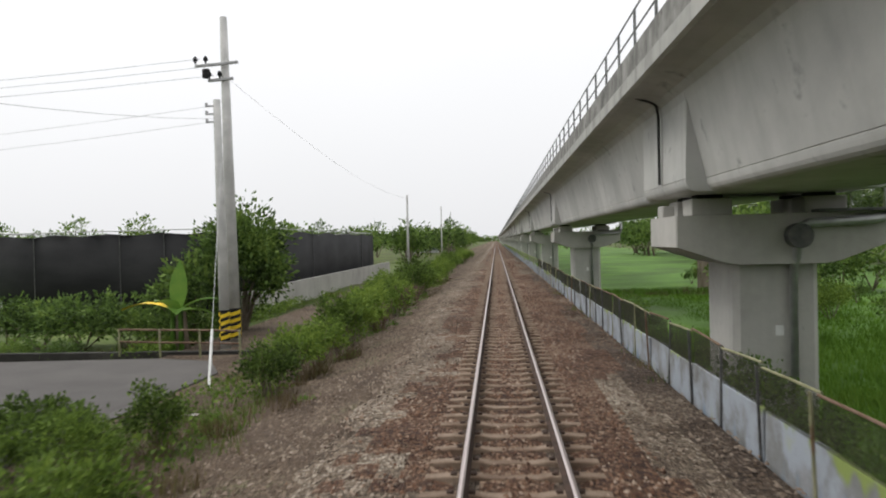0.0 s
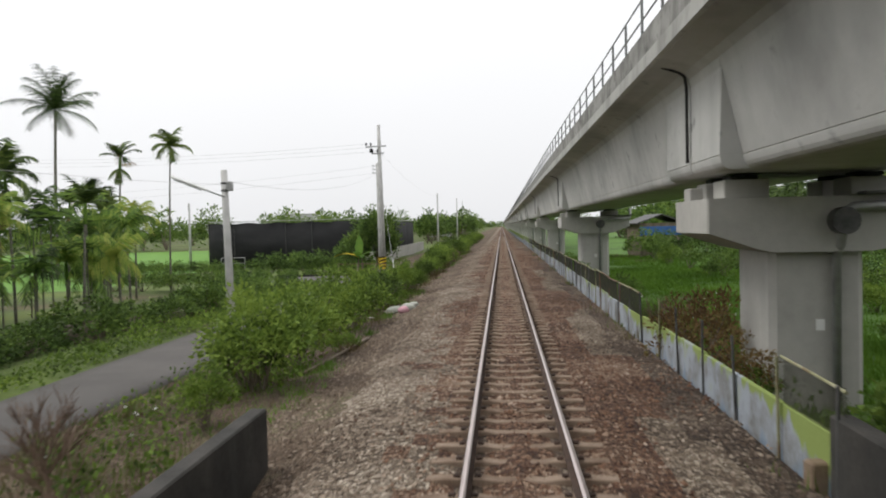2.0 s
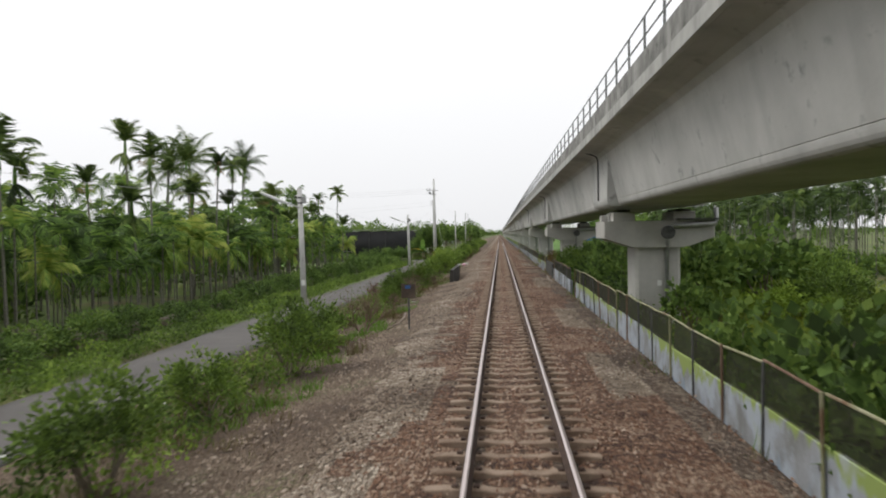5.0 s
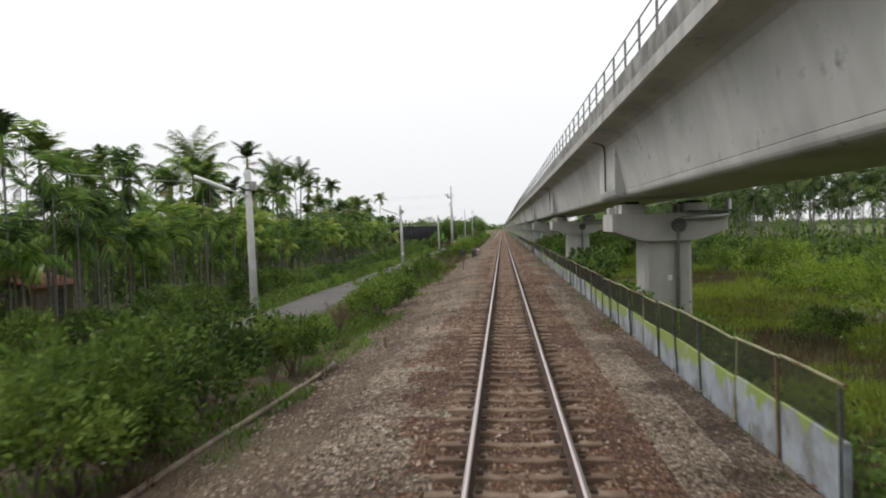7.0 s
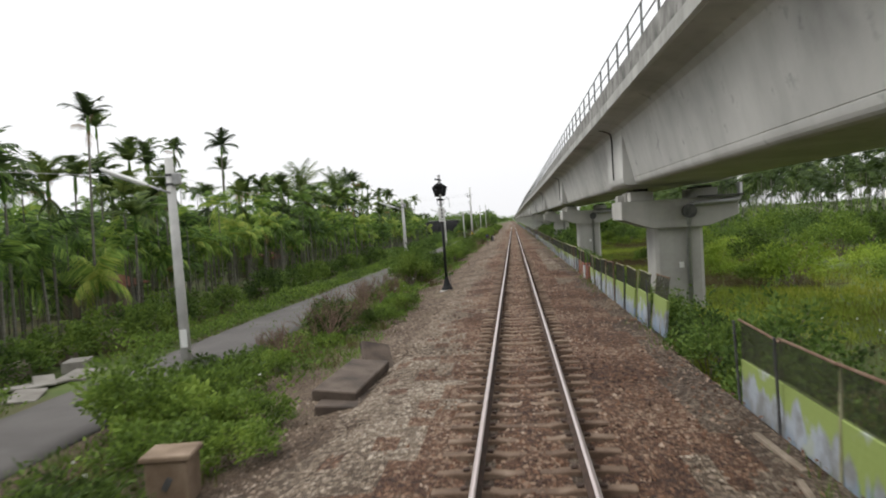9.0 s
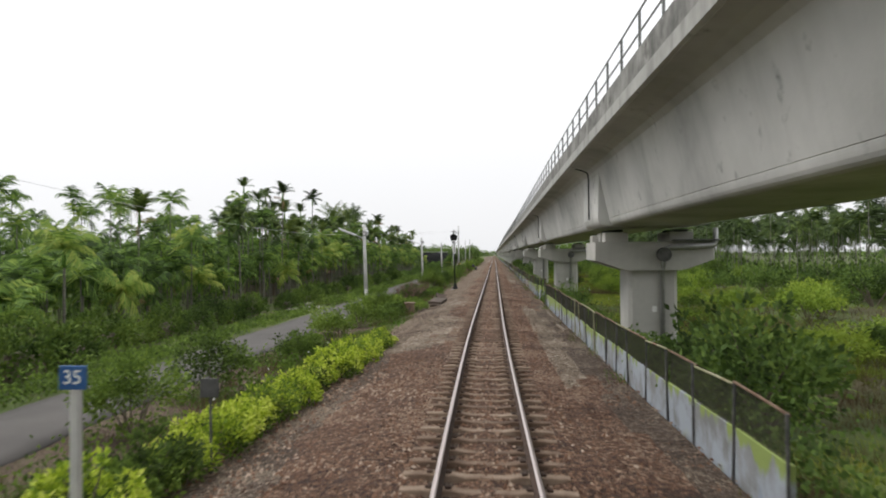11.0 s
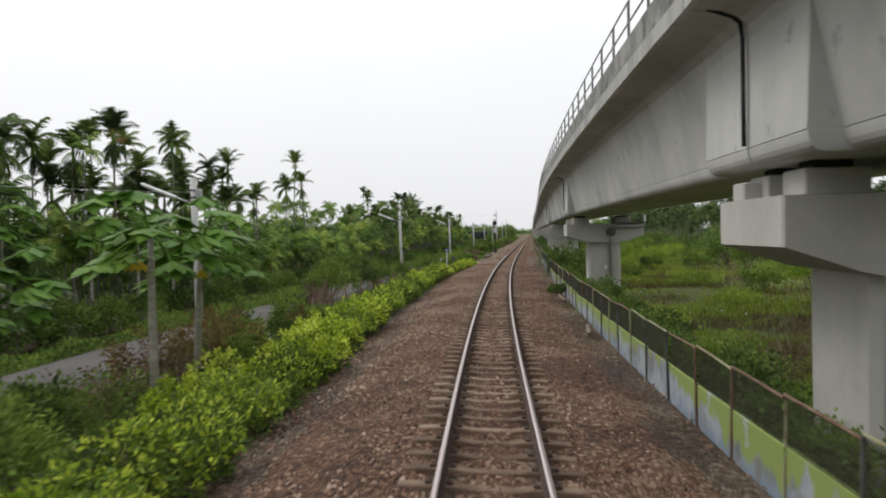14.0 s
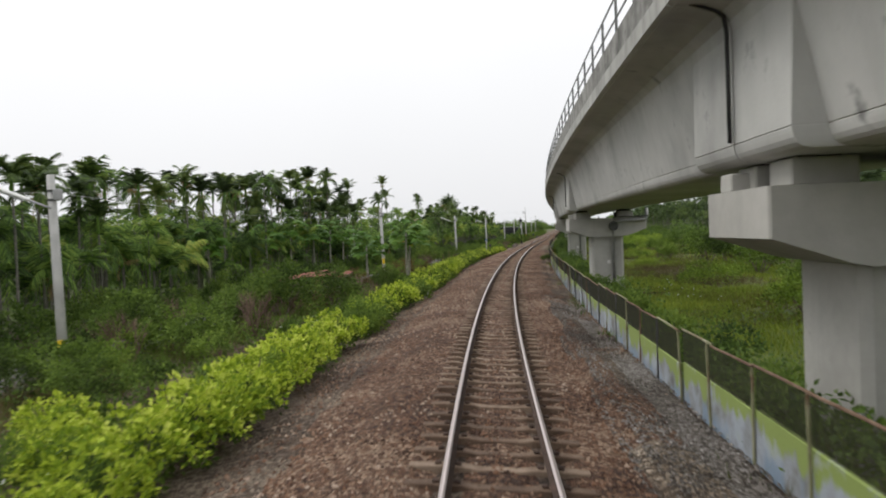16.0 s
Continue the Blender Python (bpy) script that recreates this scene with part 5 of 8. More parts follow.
gb = crown(np.random.default_rng(71), 66, 34, 0.66, 0.5, 0.095, lift=0.42, shell=0.75, wide=0.5, tight=0.55)
GREEN_BUSH = many("foliage", gb[1], gb[2], LEAF)
golden_hedge()


def frond(rng, base, az, elev, length, pairs, leaflet, wide, curl, droop):
    """One feather frond: verts and triangles of leaflets and rachis."""
    out = np.array([math.cos(az), math.sin(az), 0.0])
    side = np.array([-math.sin(az), math.cos(az), 0.0])
    p, e = np.array(base, float), elev
    pts, dirs = [p.copy()], []
    step = length / (pairs + 2)
    for i in range(pairs + 2):
        d = out * math.cos(e) + np.array([0, 0, math.sin(e)])
        dirs.append(d)
        p = p + d * step
        pts.append(p.copy())
        e -= curl / (pairs + 2) * (0.5 + 1.2 * i / pairs)
    vs, fs = [], []
    for i in range(1, pairs + 2):
        q, d = pts[i], dirs[min(i, pairs + 1)]
        t = i / (pairs + 1)
        ln = leaflet * (0.55 + 0.9 * math.sin(math.pi * min(1, t * 0.82 + 0.16))) * rng.uniform(0.85, 1.1)
        for sg in (-1, 1):
            ld = side * sg * 0.8 + d * 0.7 + np.array([0, 0, -droop + rng.normal(0, 0.12)])
            ld /= np.linalg.norm(ld)
            w = d * wide * 0.5
            n = len(vs)
            vs += [q - w, q + w, q + ld * ln + np.array([0, 0, -0.12 * ln])]
            fs.append((n, n + 1, n + 2))
    cut = max(1, (len(pts) - 1) // 4)
    for i in range(0, len(pts) - cut, cut):
        n = len(vs)
        w = side * 0.018 * (1 - 0.8 * i / len(pts))
        vs += [pts[i] - w, pts[i] + w, pts[i + cut]]
        fs.append((n, n + 1, n + 2))
    return vs, fs


def palm_crown(seed, fronds, length, pairs, leaflet, wide, curl=1.7, droop=0.45, low=0.15, high=1.5):
    rng = np.random.default_rng(seed)
    V, F = [], []
    for i in range(fronds):
        az = 2.399963 * i + rng.normal(0, 0.15)
        up = high - (high - low) * (i / max(1, fronds - 1)) ** 1.3 + rng.normal(0, 0.08)
        v, f = frond(rng, (0, 0, 0), az, up, length * rng.uniform(0.85, 1.1), pairs, leaflet, wide, curl * rng.uniform(0.8, 1.15), droop)
        F += [tuple(k + len(V) for k in q) for q in f]
        V += v
    return np.array(V), np.array(F)


ARECA = [palm_crown(80 + i, 8 + i % 2, (1.35, 1.45, 1.25, 1.4, 1.3)[i], 18, 0.42, 0.11, curl=(1.0, 1.35, 0.85, 1.55, 1.2)[i], droop=(0.05, 0.3, -0.05, 0.4, 0.15)[i], low=(0.35, 0.1, 0.5, -0.1, 0.2)[i]) for i in range(5)]
YOUNG = [palm_crown(90 + i, 10, 1.55, 20, 0.5, 0.075, curl=1.5, droop=0.5 + 0.2 * i, low=0.2 - 0.3 * i) for i in range(3)]
COCO = [palm_crown(95 + i, 20, 3.4, 30, 0.75, 0.075, curl=0.95, droop=0.45, low=-0.35) for i in range(2)]
FAR_CROWN = [palm_crown(98 + i, 8, 1.3, 8, 0.46, 0.11, curl=1.7, droop=0.5, low=-0.4) for i in range(3)]
DEAD = palm_crown(105, 3, 0.95, 8, 0.3, 0.05, curl=0.9, droop=0.8, low=-1.0)
SKIRT = [palm_crown(107 + i, 5, 1.0, 12, 0.34, 0.1, curl=1.0, droop=0.9, low=-1.3, high=-0.2) for i in range(2)]
ARECA_MESH = [many("crown", v, f, PALM_DARK) for v, f in ARECA]
YOUNG_MESH = [many("crown", v, f, PALM_LEAF) for v, f in YOUNG]
COCO_MESH = [many("crown", v, f, PALM_DARK) for v, f in COCO]
SKIRT_MESH = [many("hanging_fronds", v, f, PALM_DARK) for v, f in SKIRT]
DEAD_MESH = many("dry_frond", np.array(DEAD[0]), np.array(DEAD[1]), PALM_DEAD)


def trunk_mesh(seed, h, r0, bend):
    r = random.Random(seed)
    g = Geo()
    n = 7
    dx, dy = r.uniform(-1, 1) * bend, r.uniform(-1, 1) * bend
    path = [(dx * (i / n) ** 2, dy * (i / n) ** 2, h * i / n) for i in range(n + 1)]
    g.tube(path, [r0 * (1.25 - 0.45 * i / n) for i in range(n + 1)], 8)
    return g.mesh("trunk", PALM_BARK, smooth=True), path[-1]


TRUNKS = {h: [trunk_mesh(int(h * 10) + i, h, 0.05, 0.025 * h) for i in range(2)] for h in (1.5, 2.5, 3.5, 4.5, 5.5, 6.5, 7.5, 8.5, 9.5)}
shaft = Geo()
shaft.tube([(0, 0, -0.75), (0, 0, -0.55), (0, 0, -0.1), (0, 0, 0.12)], [0.05, 0.085, 0.06, 0.03], 8)
SHAFT = shaft.mesh("crownshaft", BANANA, smooth=True)


def areca(s, o, top, r, group="areca palms", label="slender areca palm with a feathery green crown"):
    z = float(ground_z(s, o))
    top = max(top, z + 1.2)
    h = min(TRUNKS, key=lambda k: abs(k - (top - z)))
    t, end = TRUNKS[h][r.randrange(2)]
    k = (top - z) / h
    a = thing("palm_tree", label, "palm", group, spot(s, o, z - 0.05, turn=r.uniform(0, 360), lean=(r.uniform(-2, 2), r.uniform(-2, 2))))
    part("trunk", t, a, m=Matrix.Diagonal((1, 1, k, 1)))
    m = Matrix.Translation((end[0], end[1], h * k)) @ pose(0, 0, 0, r.uniform(-6, 6), r.uniform(-6, 6), r.uniform(0, 360)) @ Matrix.Scale(r.uniform(0.85, 1.15), 4)
    tall = top - z > 4.6
    part("crownshaft", SHAFT, a, m=Matrix.Translation((end[0], end[1], h * k)))
    part("crown", (ARECA_MESH[r.randrange(5)] if tall else YOUNG_MESH[r.randrange(3)]), a, m=m)
    if tall and r.random() < 0.6:
        part("hanging_fronds", SKIRT_MESH[r.randrange(2)], a, m=Matrix.Translation((end[0], end[1], h * k - 0.6)) @ pose(0, 0, 0, 0, 0, r.uniform(0, 360)) @ Matrix.Scale(r.uniform(0.8, 1.2), 4))
    if r.random() < (0.35 if tall else 0.3):
        part("dry_frond", DEAD_MESH, a, "brown hanging dry frond", m=Matrix.Translation((end[0], end[1], h * k - 0.45)) @ pose(0, 0, 0, 0, 0, r.uniform(0, 360)))
    return a


def tall_palms(r, places):
    """Palms that stand above the grove: metres along, to the side, height of the crown."""
    for s, o, top in places:
        areca(s, o, top, r, label="tall slender areca palm above the grove")


def groves():
    r = random.Random(12)
    # by the side road
    tall_palms(r, ((12.6, -19.6, 7.6), (11, -22.8, 3.8), (10.0, -21.4, 6.8), (9.5, -20.2, 3.4), (8.5, -21.5, 4.0), (7, -20.5, 3.6), (6.5, -22.3, 4.2), (5.5, -19.5, 3.0), (4, -20, 2.6), (-0.1, -26.7, 9.6), (-20, -24, 8.6), (-17, -18.0, 4.6), (-15, -19.5, 5.4), (-13, -17.6, 4.2), (-19, -18.8, 5.2), (-22, -17.4, 4.8), (-26, -18.5, 7.4), (-32, -17.6, 7.0), (-38, -20, 7.8), (-41, -17.4, 6.6),))
    # along the straight
    tall_palms(r, ((-58.7, -17.0, 7.6), (-60.3, -25.9, 7.6), (-66, -17, 6.0), (-78.4, -28, 10.2), (-80, -23, 7.9), (-86.6, -26.2, 9.0), (-90.8, -19, 8.6), (-95.2, -22, 7.2), (-95.8, -24.7, 9.6), (-105, -18, 6.4), (-111.6, -16.6, 7.6),))
    tall_palms(r, ((-85, -18.4, 6.0), (-83, -17.5, 6.2), (-82, -19, 5.4), (-80.5, -17, 5.0), (-79, -18.5, 5.8), (-77.5, -17.2, 4.8), (-76, -19, 5.6), (-74, -17.6, 5.2), (-72, -18.6, 5.8), (-70, -17.5, 5.1), (-88, -18.8, 5.6), (-91, -17.6, 5.2), (-66.5, -18.8, 5.5), (-63.5, -17.8, 5.0)))
    tall_palms(r, ((-103.5, -17.2, 5.2), (-106.5, -18.9, 5.8), (-108, -16.9, 4.6), (-110, -18.2, 5.4), (-112.8, -17.4, 5.0), (-114.5, -19.2, 5.8), (-116, -17, 4.8), (-117.6, -18.4, 5.4), (-119.5, -17.2, 5.0), (-100.5, -18.4, 5.5), (-97.5, -17.3, 4.9)))
    # by the kilometre post
    tall_palms(r, ((-148.2, -25, 6.8), (-152.2, -17.6, 7.4), (-154, -18.3, 8.9), (-156.6, -20.5, 5.7), (-156.7, -18, 6.7), (-159.6, -19.5, 6.0), (-161.0, -21, 5.0), (-164.7, -19.0, 5.2), (-165.9, -19.5, 7.8), (-166.8, -22.0, 6.2), (-167.4, -18.8, 6.6), (-168.7, -19.5, 7.3), (-169.8, -21.5, 6.9), (-170.8, -18.6, 6.0), (-172, -19.9, 8.3), (-172.3, -19.5, 6.5), (-174.6, -21.7, 8.2), (-175.7, -18.7, 8.3),))
    # a close stand further on
    tall_palms(r, ((-170.2, -17.6, 5.0), (-171.4, -19.8, 4.6), (-172.6, -18.0, 5.4), (-173.4, -21, 5.6), (-174.2, -17.4, 4.4), (-175.2, -19.4, 5.0), (-176.2, -17.8, 4.8), (-177.4, -20.2, 5.4), (-178.6, -18.2, 5.0), (-180.2, -19.6, 4.6), (-181.4, -17.6, 4.8), (-183.6, -19.0, 5.0)))
    # where the curve begins
    tall_palms(r, ((-178, -19.5, 6.4), (-179.5, -22, 5.8), (-180, -20.8, 8.0), (-181.6, -18.9, 7.9), (-182, -26, 6.2), (-183, -18.1, 7.8), (-184.5, -20.5, 6.2), (-185, -24.5, 6.6), (-186, -18.6, 6.6), (-187.0, -19.8, 6.9), (-187.5, -21.5, 5.6), (-188.5, -19.6, 6.8), (-189.5, -23.4, 6.8), (-190.8, -20.4, 5.4), (-191.5, -22.6, 7.0), (-192.5, -26, 7.0),))
    # along the curve
    tall_palms(r, ((-193.2, -19.5, 6.5), (-193.8, -20.8, 6.2), (-194.6, -23.2, 6.6), (-195.6, -19, 6.3), (-197, -21.2, 6.0), (-197.1, -19.8, 6.2), (-198, -24, 6.8), (-199.5, -19.2, 6.0), (-201.5, -21, 5.6), (-202.8, -23.5, 6.2), (-204, -18.6, 5.6), (-204.3, -19.5, 6.3), (-206, -22, 5.8), (-209, -19.2, 5.2), (-210.5, -19.5, 5.7), (-211, -22, 5.4), (-214, -20.5, 5.2), (-215.0, -19.5, 5.8), (-217, -19, 5.0), (-218.3, -19.5, 5.6), (-219, -21.5, 5.6), (-221, -18, 4.8), (-223.5, -17.5, 5.2), (-225, -18.6, 6.3), (-226, -20, 5.2), (-226.8, -21.2, 5.6), (-229, -22, 5.6), (-224.2, -20.4, 5.4), (-220, -19.6, 5.3), (-216, -21.4, 5.6), (-212.5, -20.4, 5.5)))
    # the front rows, palm by palm
    back = []
    for row, o0 in enumerate((-16.2, -18.4, -20.8)):
        s = 2.0 - 0.7 * row
        while s > -262:
            o = o0 + float(np.interp(s, [-330, -255, -232, -195, -165, -150], [-7.5, -4.6, -3.2, -1.6, -0.3, 0])) * 0.6 + r.uniform(-0.7, 0.7)
            low = -136 > s > -176
            top = r.choice([r.uniform(0.8, 1.8), r.uniform(1.4, 2.4), r.uniform(1.8, 3.0), r.uniform(2.4, 3.8), r.uniform(3.6, 5.6)]) * (0.6 if low else 1.12 if s < -180 else 1.0)
            if row < 2:
                areca(s, o, top, r)
            else:
                back.append((s, o, top))
            s -= r.uniform(2.4, 3.4)
    # the depth of the grove and the groves across the line, as one mass
    V, F, tV, tF, n, tn = [], [], [], [], 0, 0
    rng = np.random.default_rng(14)

    def plant(s, o, top, size):
        nonlocal n, tn
        if -108 < s < -70 and 0 > o > -23:
            top = max(top, 2.3)
        v, f = FAR_CROWN[rng.integers(3)]
        a = rng.uniform(0, 6.28)
        c, q = math.cos(a), math.sin(a)
        p = lay(s, o, 0)
        z = float(ground_z(s, o))
        w = np.stack([v[:, 0] * c - v[:, 1] * q, v[:, 0] * q + v[:, 1] * c, v[:, 2]], -1) * size + [p[0], p[1], top]
        V.append(w)
        F.append(f + n)
        n += len(w)
        ring = np.array([(0.038, 0), (-0.019, 0.033), (-0.019, -0.033)])
        base = np.concatenate([np.c_[ring, np.zeros(3)], np.c_[ring * 0.8, np.full(3, top - z)]]) + [p[0], p[1], z]
        tV.append(base)
        tF.append(np.array([(0, 1, 4, 3), (1, 2, 5, 4), (2, 0, 3, 5)]) + tn)
        tn += 6

    for s, o, top in back:
        plant(s, o, top, 1.1)
    for o in np.arange(-16.6, -39, -1.7):
        for s in np.arange(1.5 + o * 0.1, -275, -1.7 if o > -24 else -2.2):
            tame = float(np.interp(s, [-196, -182, -174, -144, -134], [1.0, 1.0, 0.55, 0.55, 1]))
            plant(s + rng.uniform(-1.1, 1.1), o + rng.uniform(-1, 1) + float(np.interp(s, [-330, -195, -150], [-6, -1, 0])), rng.choice([rng.uniform(0.6, 1.8), rng.uniform(1.6, 3.2), rng.uniform(2.8, 4.4), rng.uniform(4.4, 6.8)], p=[0.3, 0.42, 0.2, 0.08]) * tame + (0.6 * tame if o < -30 else 0), rng.uniform(0.9, 1.25))
    for o in np.arange(26, 40, 2.2):
        for s in np.arange(120, -275, -2.3):
            if s > -8 or s < -12:
                shift = 7 if s > 20 else (5 if s < -140 else 0)
                plant(s + rng.uniform(-1.2, 1.2), o + shift + rng.uniform(-1, 1), rng.choice([rng.uniform(1.8, 3.6), rng.uniform(3.2, 4.8), rng.uniform(4.6, 6.2)], p=[0.35, 0.45, 0.2]) + (1.6 if s > -65 else 1.0 if s > -140 else 2.0), rng.uniform(1.0, 1.4))
    a = thing("palm_grove", "dense areca palm grove with thin pale trunks", "palm grove", kind="stuff")
    place = np.repeat([1 if w[:, 0].mean() > 10 else 0 for w in V], [len(f) for f in F])
    part("crowns", many("crowns", np.concatenate(V), np.concatenate(F), [PALM_LEAF, PALM_DARK], place), a, kind="stuff")
    part("trunks", many("trunks", np.concatenate(tV), np.concatenate(tF), PALM_BARK), a, kind="stuff")
    # broad-leaved undergrowth between the trunks
    U = []
    for _ in range(1300):
        s = rng.uniform(-275, 60)
        if rng.random() < 0.35 and s < 0:
            o = rng.uniform(-38, -21) + float(np.interp(s, [-330, -195, -150], [-6, -1, 0]))
            size = rng.uniform(0.8, 1.7)
        else:
            if -14 < s < -6:
                continue
            o = rng.uniform(27, 33) + (7 if s > 20 else (5 if s < -140 else 0))
            size = rng.uniform(0.7, 1.3) if s > -20 else rng.uniform(1.2, 2.3)
        c, v, f = crown(rng, 11, 7, size * 1.1, size * 0.7, 0.55, lift=size * 0.5, wide=0.5)
        U.append(v + lay(s, o, ground_z(s, o)))
    U = np.concatenate(U)
    part("undergrowth", many("undergrowth", U, np.arange(len(U)).reshape(-1, 4), LEAF_DARK), a, "dark green undergrowth between the trunks", kind="stuff")
    # coconut palms over the grove
    for i, (s, o, top) in enumerate(((30.0, -37.0, 13.0), (-12.0, -29.5, 8.7), (2.0, -33.0, 10.8), (-45.0, -26.0, 8.2))):
        z = float(ground_z(s, o))
        g = Geo()
        g.tube([(0.35 * (k / 6) ** 2, 0, (top - z) * k / 6) for k in range(7)], [0.2, 0.16, 0.14, 0.13, 0.12, 0.11, 0.1], 10)
        a = thing("coconut_palm", "tall coconut palm with long arching fronds", "palm", "coconut palms", spot(s, o, z - 0.05, turn=60 * i))
        part("trunk", g.mesh("trunk", PALM_BARK, smooth=True), a)
        part("crown", COCO_MESH[i % 2], a, m=Matrix.Translation((0.35, 0, top - z)) @ Matrix.Scale(1.15, 4))


groves()


def vine_hedge():
    """The vine-covered hedge beyond the lane."""
    kinds = []
    for i in range(3):
        rng = np.random.default_rng(120 + i)
        cen, v, f = crown(rng, 92, 28, 0.95, 0.72, 0.115, lift=0.4, shell=0.8, wide=0.6, tight=0.55)
        v = v * np.array([0.75, 1.5, 0.95])
        kinds.append(many("foliage", v, f, LEAF_DARK))
    deep = [retint(k, LEAF_DEEP) for k in kinds]
    g = Geo()
    g.box((0, 0, 0.2), (0.3, 1.6, 0.6), bevel=0.12)
    core = g.mesh("woody_core", BARK)
    r = random.Random(21)
    s = 9.0
    while s > -262:
        o = -13.7 + float(np.interp(s, [-330, -255, -232, -195, -165, -150], [-7.5, -4.6, -3.2, -1.6, -0.3, 0])) + r.uniform(-0.35, 0.35)
        if not (-124 > s > -127 or -103.0 > s > -105.2 or -80 > s > -84):
            a = thing("vine_hedge", "dark hedge overgrown with vines along a lane", "hedge", "vine hedge", spot(s, o, -1.0, turn=r.choice([0, 180]) + r.uniform(-8, 8), size=r.uniform(1.0, 1.35)) @ Matrix.Diagonal((1, 1, r.uniform(0.6, 0.95) if s > -60 else r.uniform(0.85, 1.2), 1)))
            part("foliage", (kinds if s > -60 else deep)[r.randrange(3)], a)
            part("woody_core", core, a)
        s -= r.uniform(2.3, 2.9)


vine_hedge()


def right_bank():
    r = random.Random(31)
    big = "large-leaved dark green bush crowding the fence"
    for s, o, k, size in ((-34.2, 6.0, 0, 1.15), (-35.6, 5.4, 1, 1.2), (-37.5, 7.4, 0, 1.4), (-40, 6.0, 0, 1.0), (-43.5, 5.8, 1, 1.1), (-46, 7.8, 0, 1.35), (-38.5, 10.5, 1, 1.8), (-33, 10.5, 1, 1.3), (-43, 11.5, 0, 1.6), (-51, 6.4, 1, 1.0), (-39, 4.5, 0, 0.75), (-45.5, 4.4, 1, 0.7), (-62, 4.6, 0, 0.8), (-65, 5.2, 0, 0.9), (-68, 4.4, 0, 0.9), (-70.5, 3.9, 1, 0.8), (-72.5, 3.8, 0, 0.55)):
        shrub(BIG_LEAF[k], s, o, size, big, "fence bushes", r.uniform(0, 360), "bush")
    for s, o, k, size in ((-123.8, 3.9, 1, 0.75), (-125.4, 3.5, 1, 0.7), (-127.2, 4.0, 0, 0.7), (-128.5, 3.7, 1, 0.65), (-124.8, 4.9, 0, 0.9), (-155.0, 4.7, 0, 1.15), (-156.6, 5.4, 0, 1.3), (-157.8, 4.6, 0, 1.1), (-165.5, 4.3, 1, 0.5), (-187.5, 4.6, 1, 0.6), (-189, 5.2, 1, 0.65)):
        shrub(DARK_SHRUBS[k], s, o, size, "leafy green bush by a gap in the fence", "fence bushes", r.uniform(0, 360), "bush")
    for s, o, k, size in ((-22.4, 4.9, 0, 1.0), (-24.2, 4.7, 0, 1.15), (-25.6, 5.3, 1, 1.1), (-27.4, 4.8, 1, 1.05), (-29.2, 5.2, 1, 1.0), (-31.0, 4.8, 1, 0.85), (-26.0, 7.6, 0, 0.9), (-20.5, 10.5, 1, 1.2)):
        shrub(DEEP_SHRUBS[k], s, o, size * 1.15, "round dark green bush behind the culvert wall", "fence bushes", r.uniform(0, 360), "bush")
    for s, o, k, size in ((-14, 11.5, 0, 1.3), (-10, 13.5, 1, 1.3), (-17, 13, 1, 1.4), (-6, 15.5, 0, 1.4), (-2, 17, 1, 1.3), (-19, 16, 0, 1.5), (-13, 17, 1, 1.6)):
        shrub(MOUNDS[k], s, o, size, "light green mounded bush in the meadow", "meadow bushes", r.uniform(0, 360), "bush")
    for s, o, size in ((-22.5, 11.5, 1.0), (-27.5, 10.0, 0.9), (-31, 12.5, 1.1)):
        shrub(DARK_SHRUBS[2], s, o, size, "large dark green bush in the meadow", "meadow bushes", r.uniform(0, 360), "bush")
    shrub(SHRUBS[4], -184.0, 2.74, 0.6, "dull green weed bush leaning on the fence's foot", "fence bushes", 20, "bush")
    shrub(DRY[1], -183.5, 2.7, 0.6, "dry brown weeds at the fence's foot", "fence bushes", 80)
    for s, o, size in ((-15.6, 3.75, 1.15), (-14.2, 4.15, 1.15), (-17.2, 4.1, 0.85), (-12.4, 4.4, 1.0)):
        shrub(RUSTY, s, o, size, "rust-brown withered shrub hanging over the fence", "fence bushes", r.uniform(0, 360))
    for s, o, size in ((-9, 4.4, 1.2), (-11.3, 4.6, 1.4), (-13.5, 4.2, 1.2), (-15.5, 4.4, 1.1)):
        shrub(DRY[r.randrange(2)], s, o, size, "rust-brown dry shrub behind the fence", "fence bushes", r.uniform(0, 360))
    s = 34.0
    while s > -262:
        o = 4.25 + r.uniform(-0.25, 0.8)
        if not (-170 < s < -158.5) and (not (-24 < s < 2) or r.random() < 0.4):
            shrub(SHRUBS[r.choice([2, 4])] if r.random() < 0.6 else DARK_SHRUBS[1], s, o, r.uniform(0.55, 0.85) if s > -165 else r.uniform(0.65, 1.0), "weedy green shrub pressed against the fence", "fence bushes", r.uniform(0, 360), "bush", flat=r.uniform(0.8, 1.1))
        s -= r.uniform(1.6, 3.4) if s < -60 else r.uniform(2.5, 5)
    for s, o, k, size in ((-14, 13, 1, 1.3), (-8, 14, 0, 1.2), (-18, 15, 1, 1.5), (-2, 13.5, 4, 1.2), (4, 15, 1, 1.1), (-11, 10.5, 4, 1.1), (-17, 9.5, 2, 0.9), (9, 13, 4, 1.0), (-22, 13, 0, 1.3), (-186, 15.5, 1, 1.7), (-184, 17.5, 0, 1.6), (-190, 19, 1, 1.8), (-176, 14, 0, 1.2), (-199, 16, 1, 1.5), (-203, 18.5, 0, 1.6), (-172, 20, 1, 1.5),):
        shrub(SHRUBS[k], s, o, size, "light green rounded bush in the meadow", "meadow bushes", r.uniform(0, 360), "bush", flat=0.85)
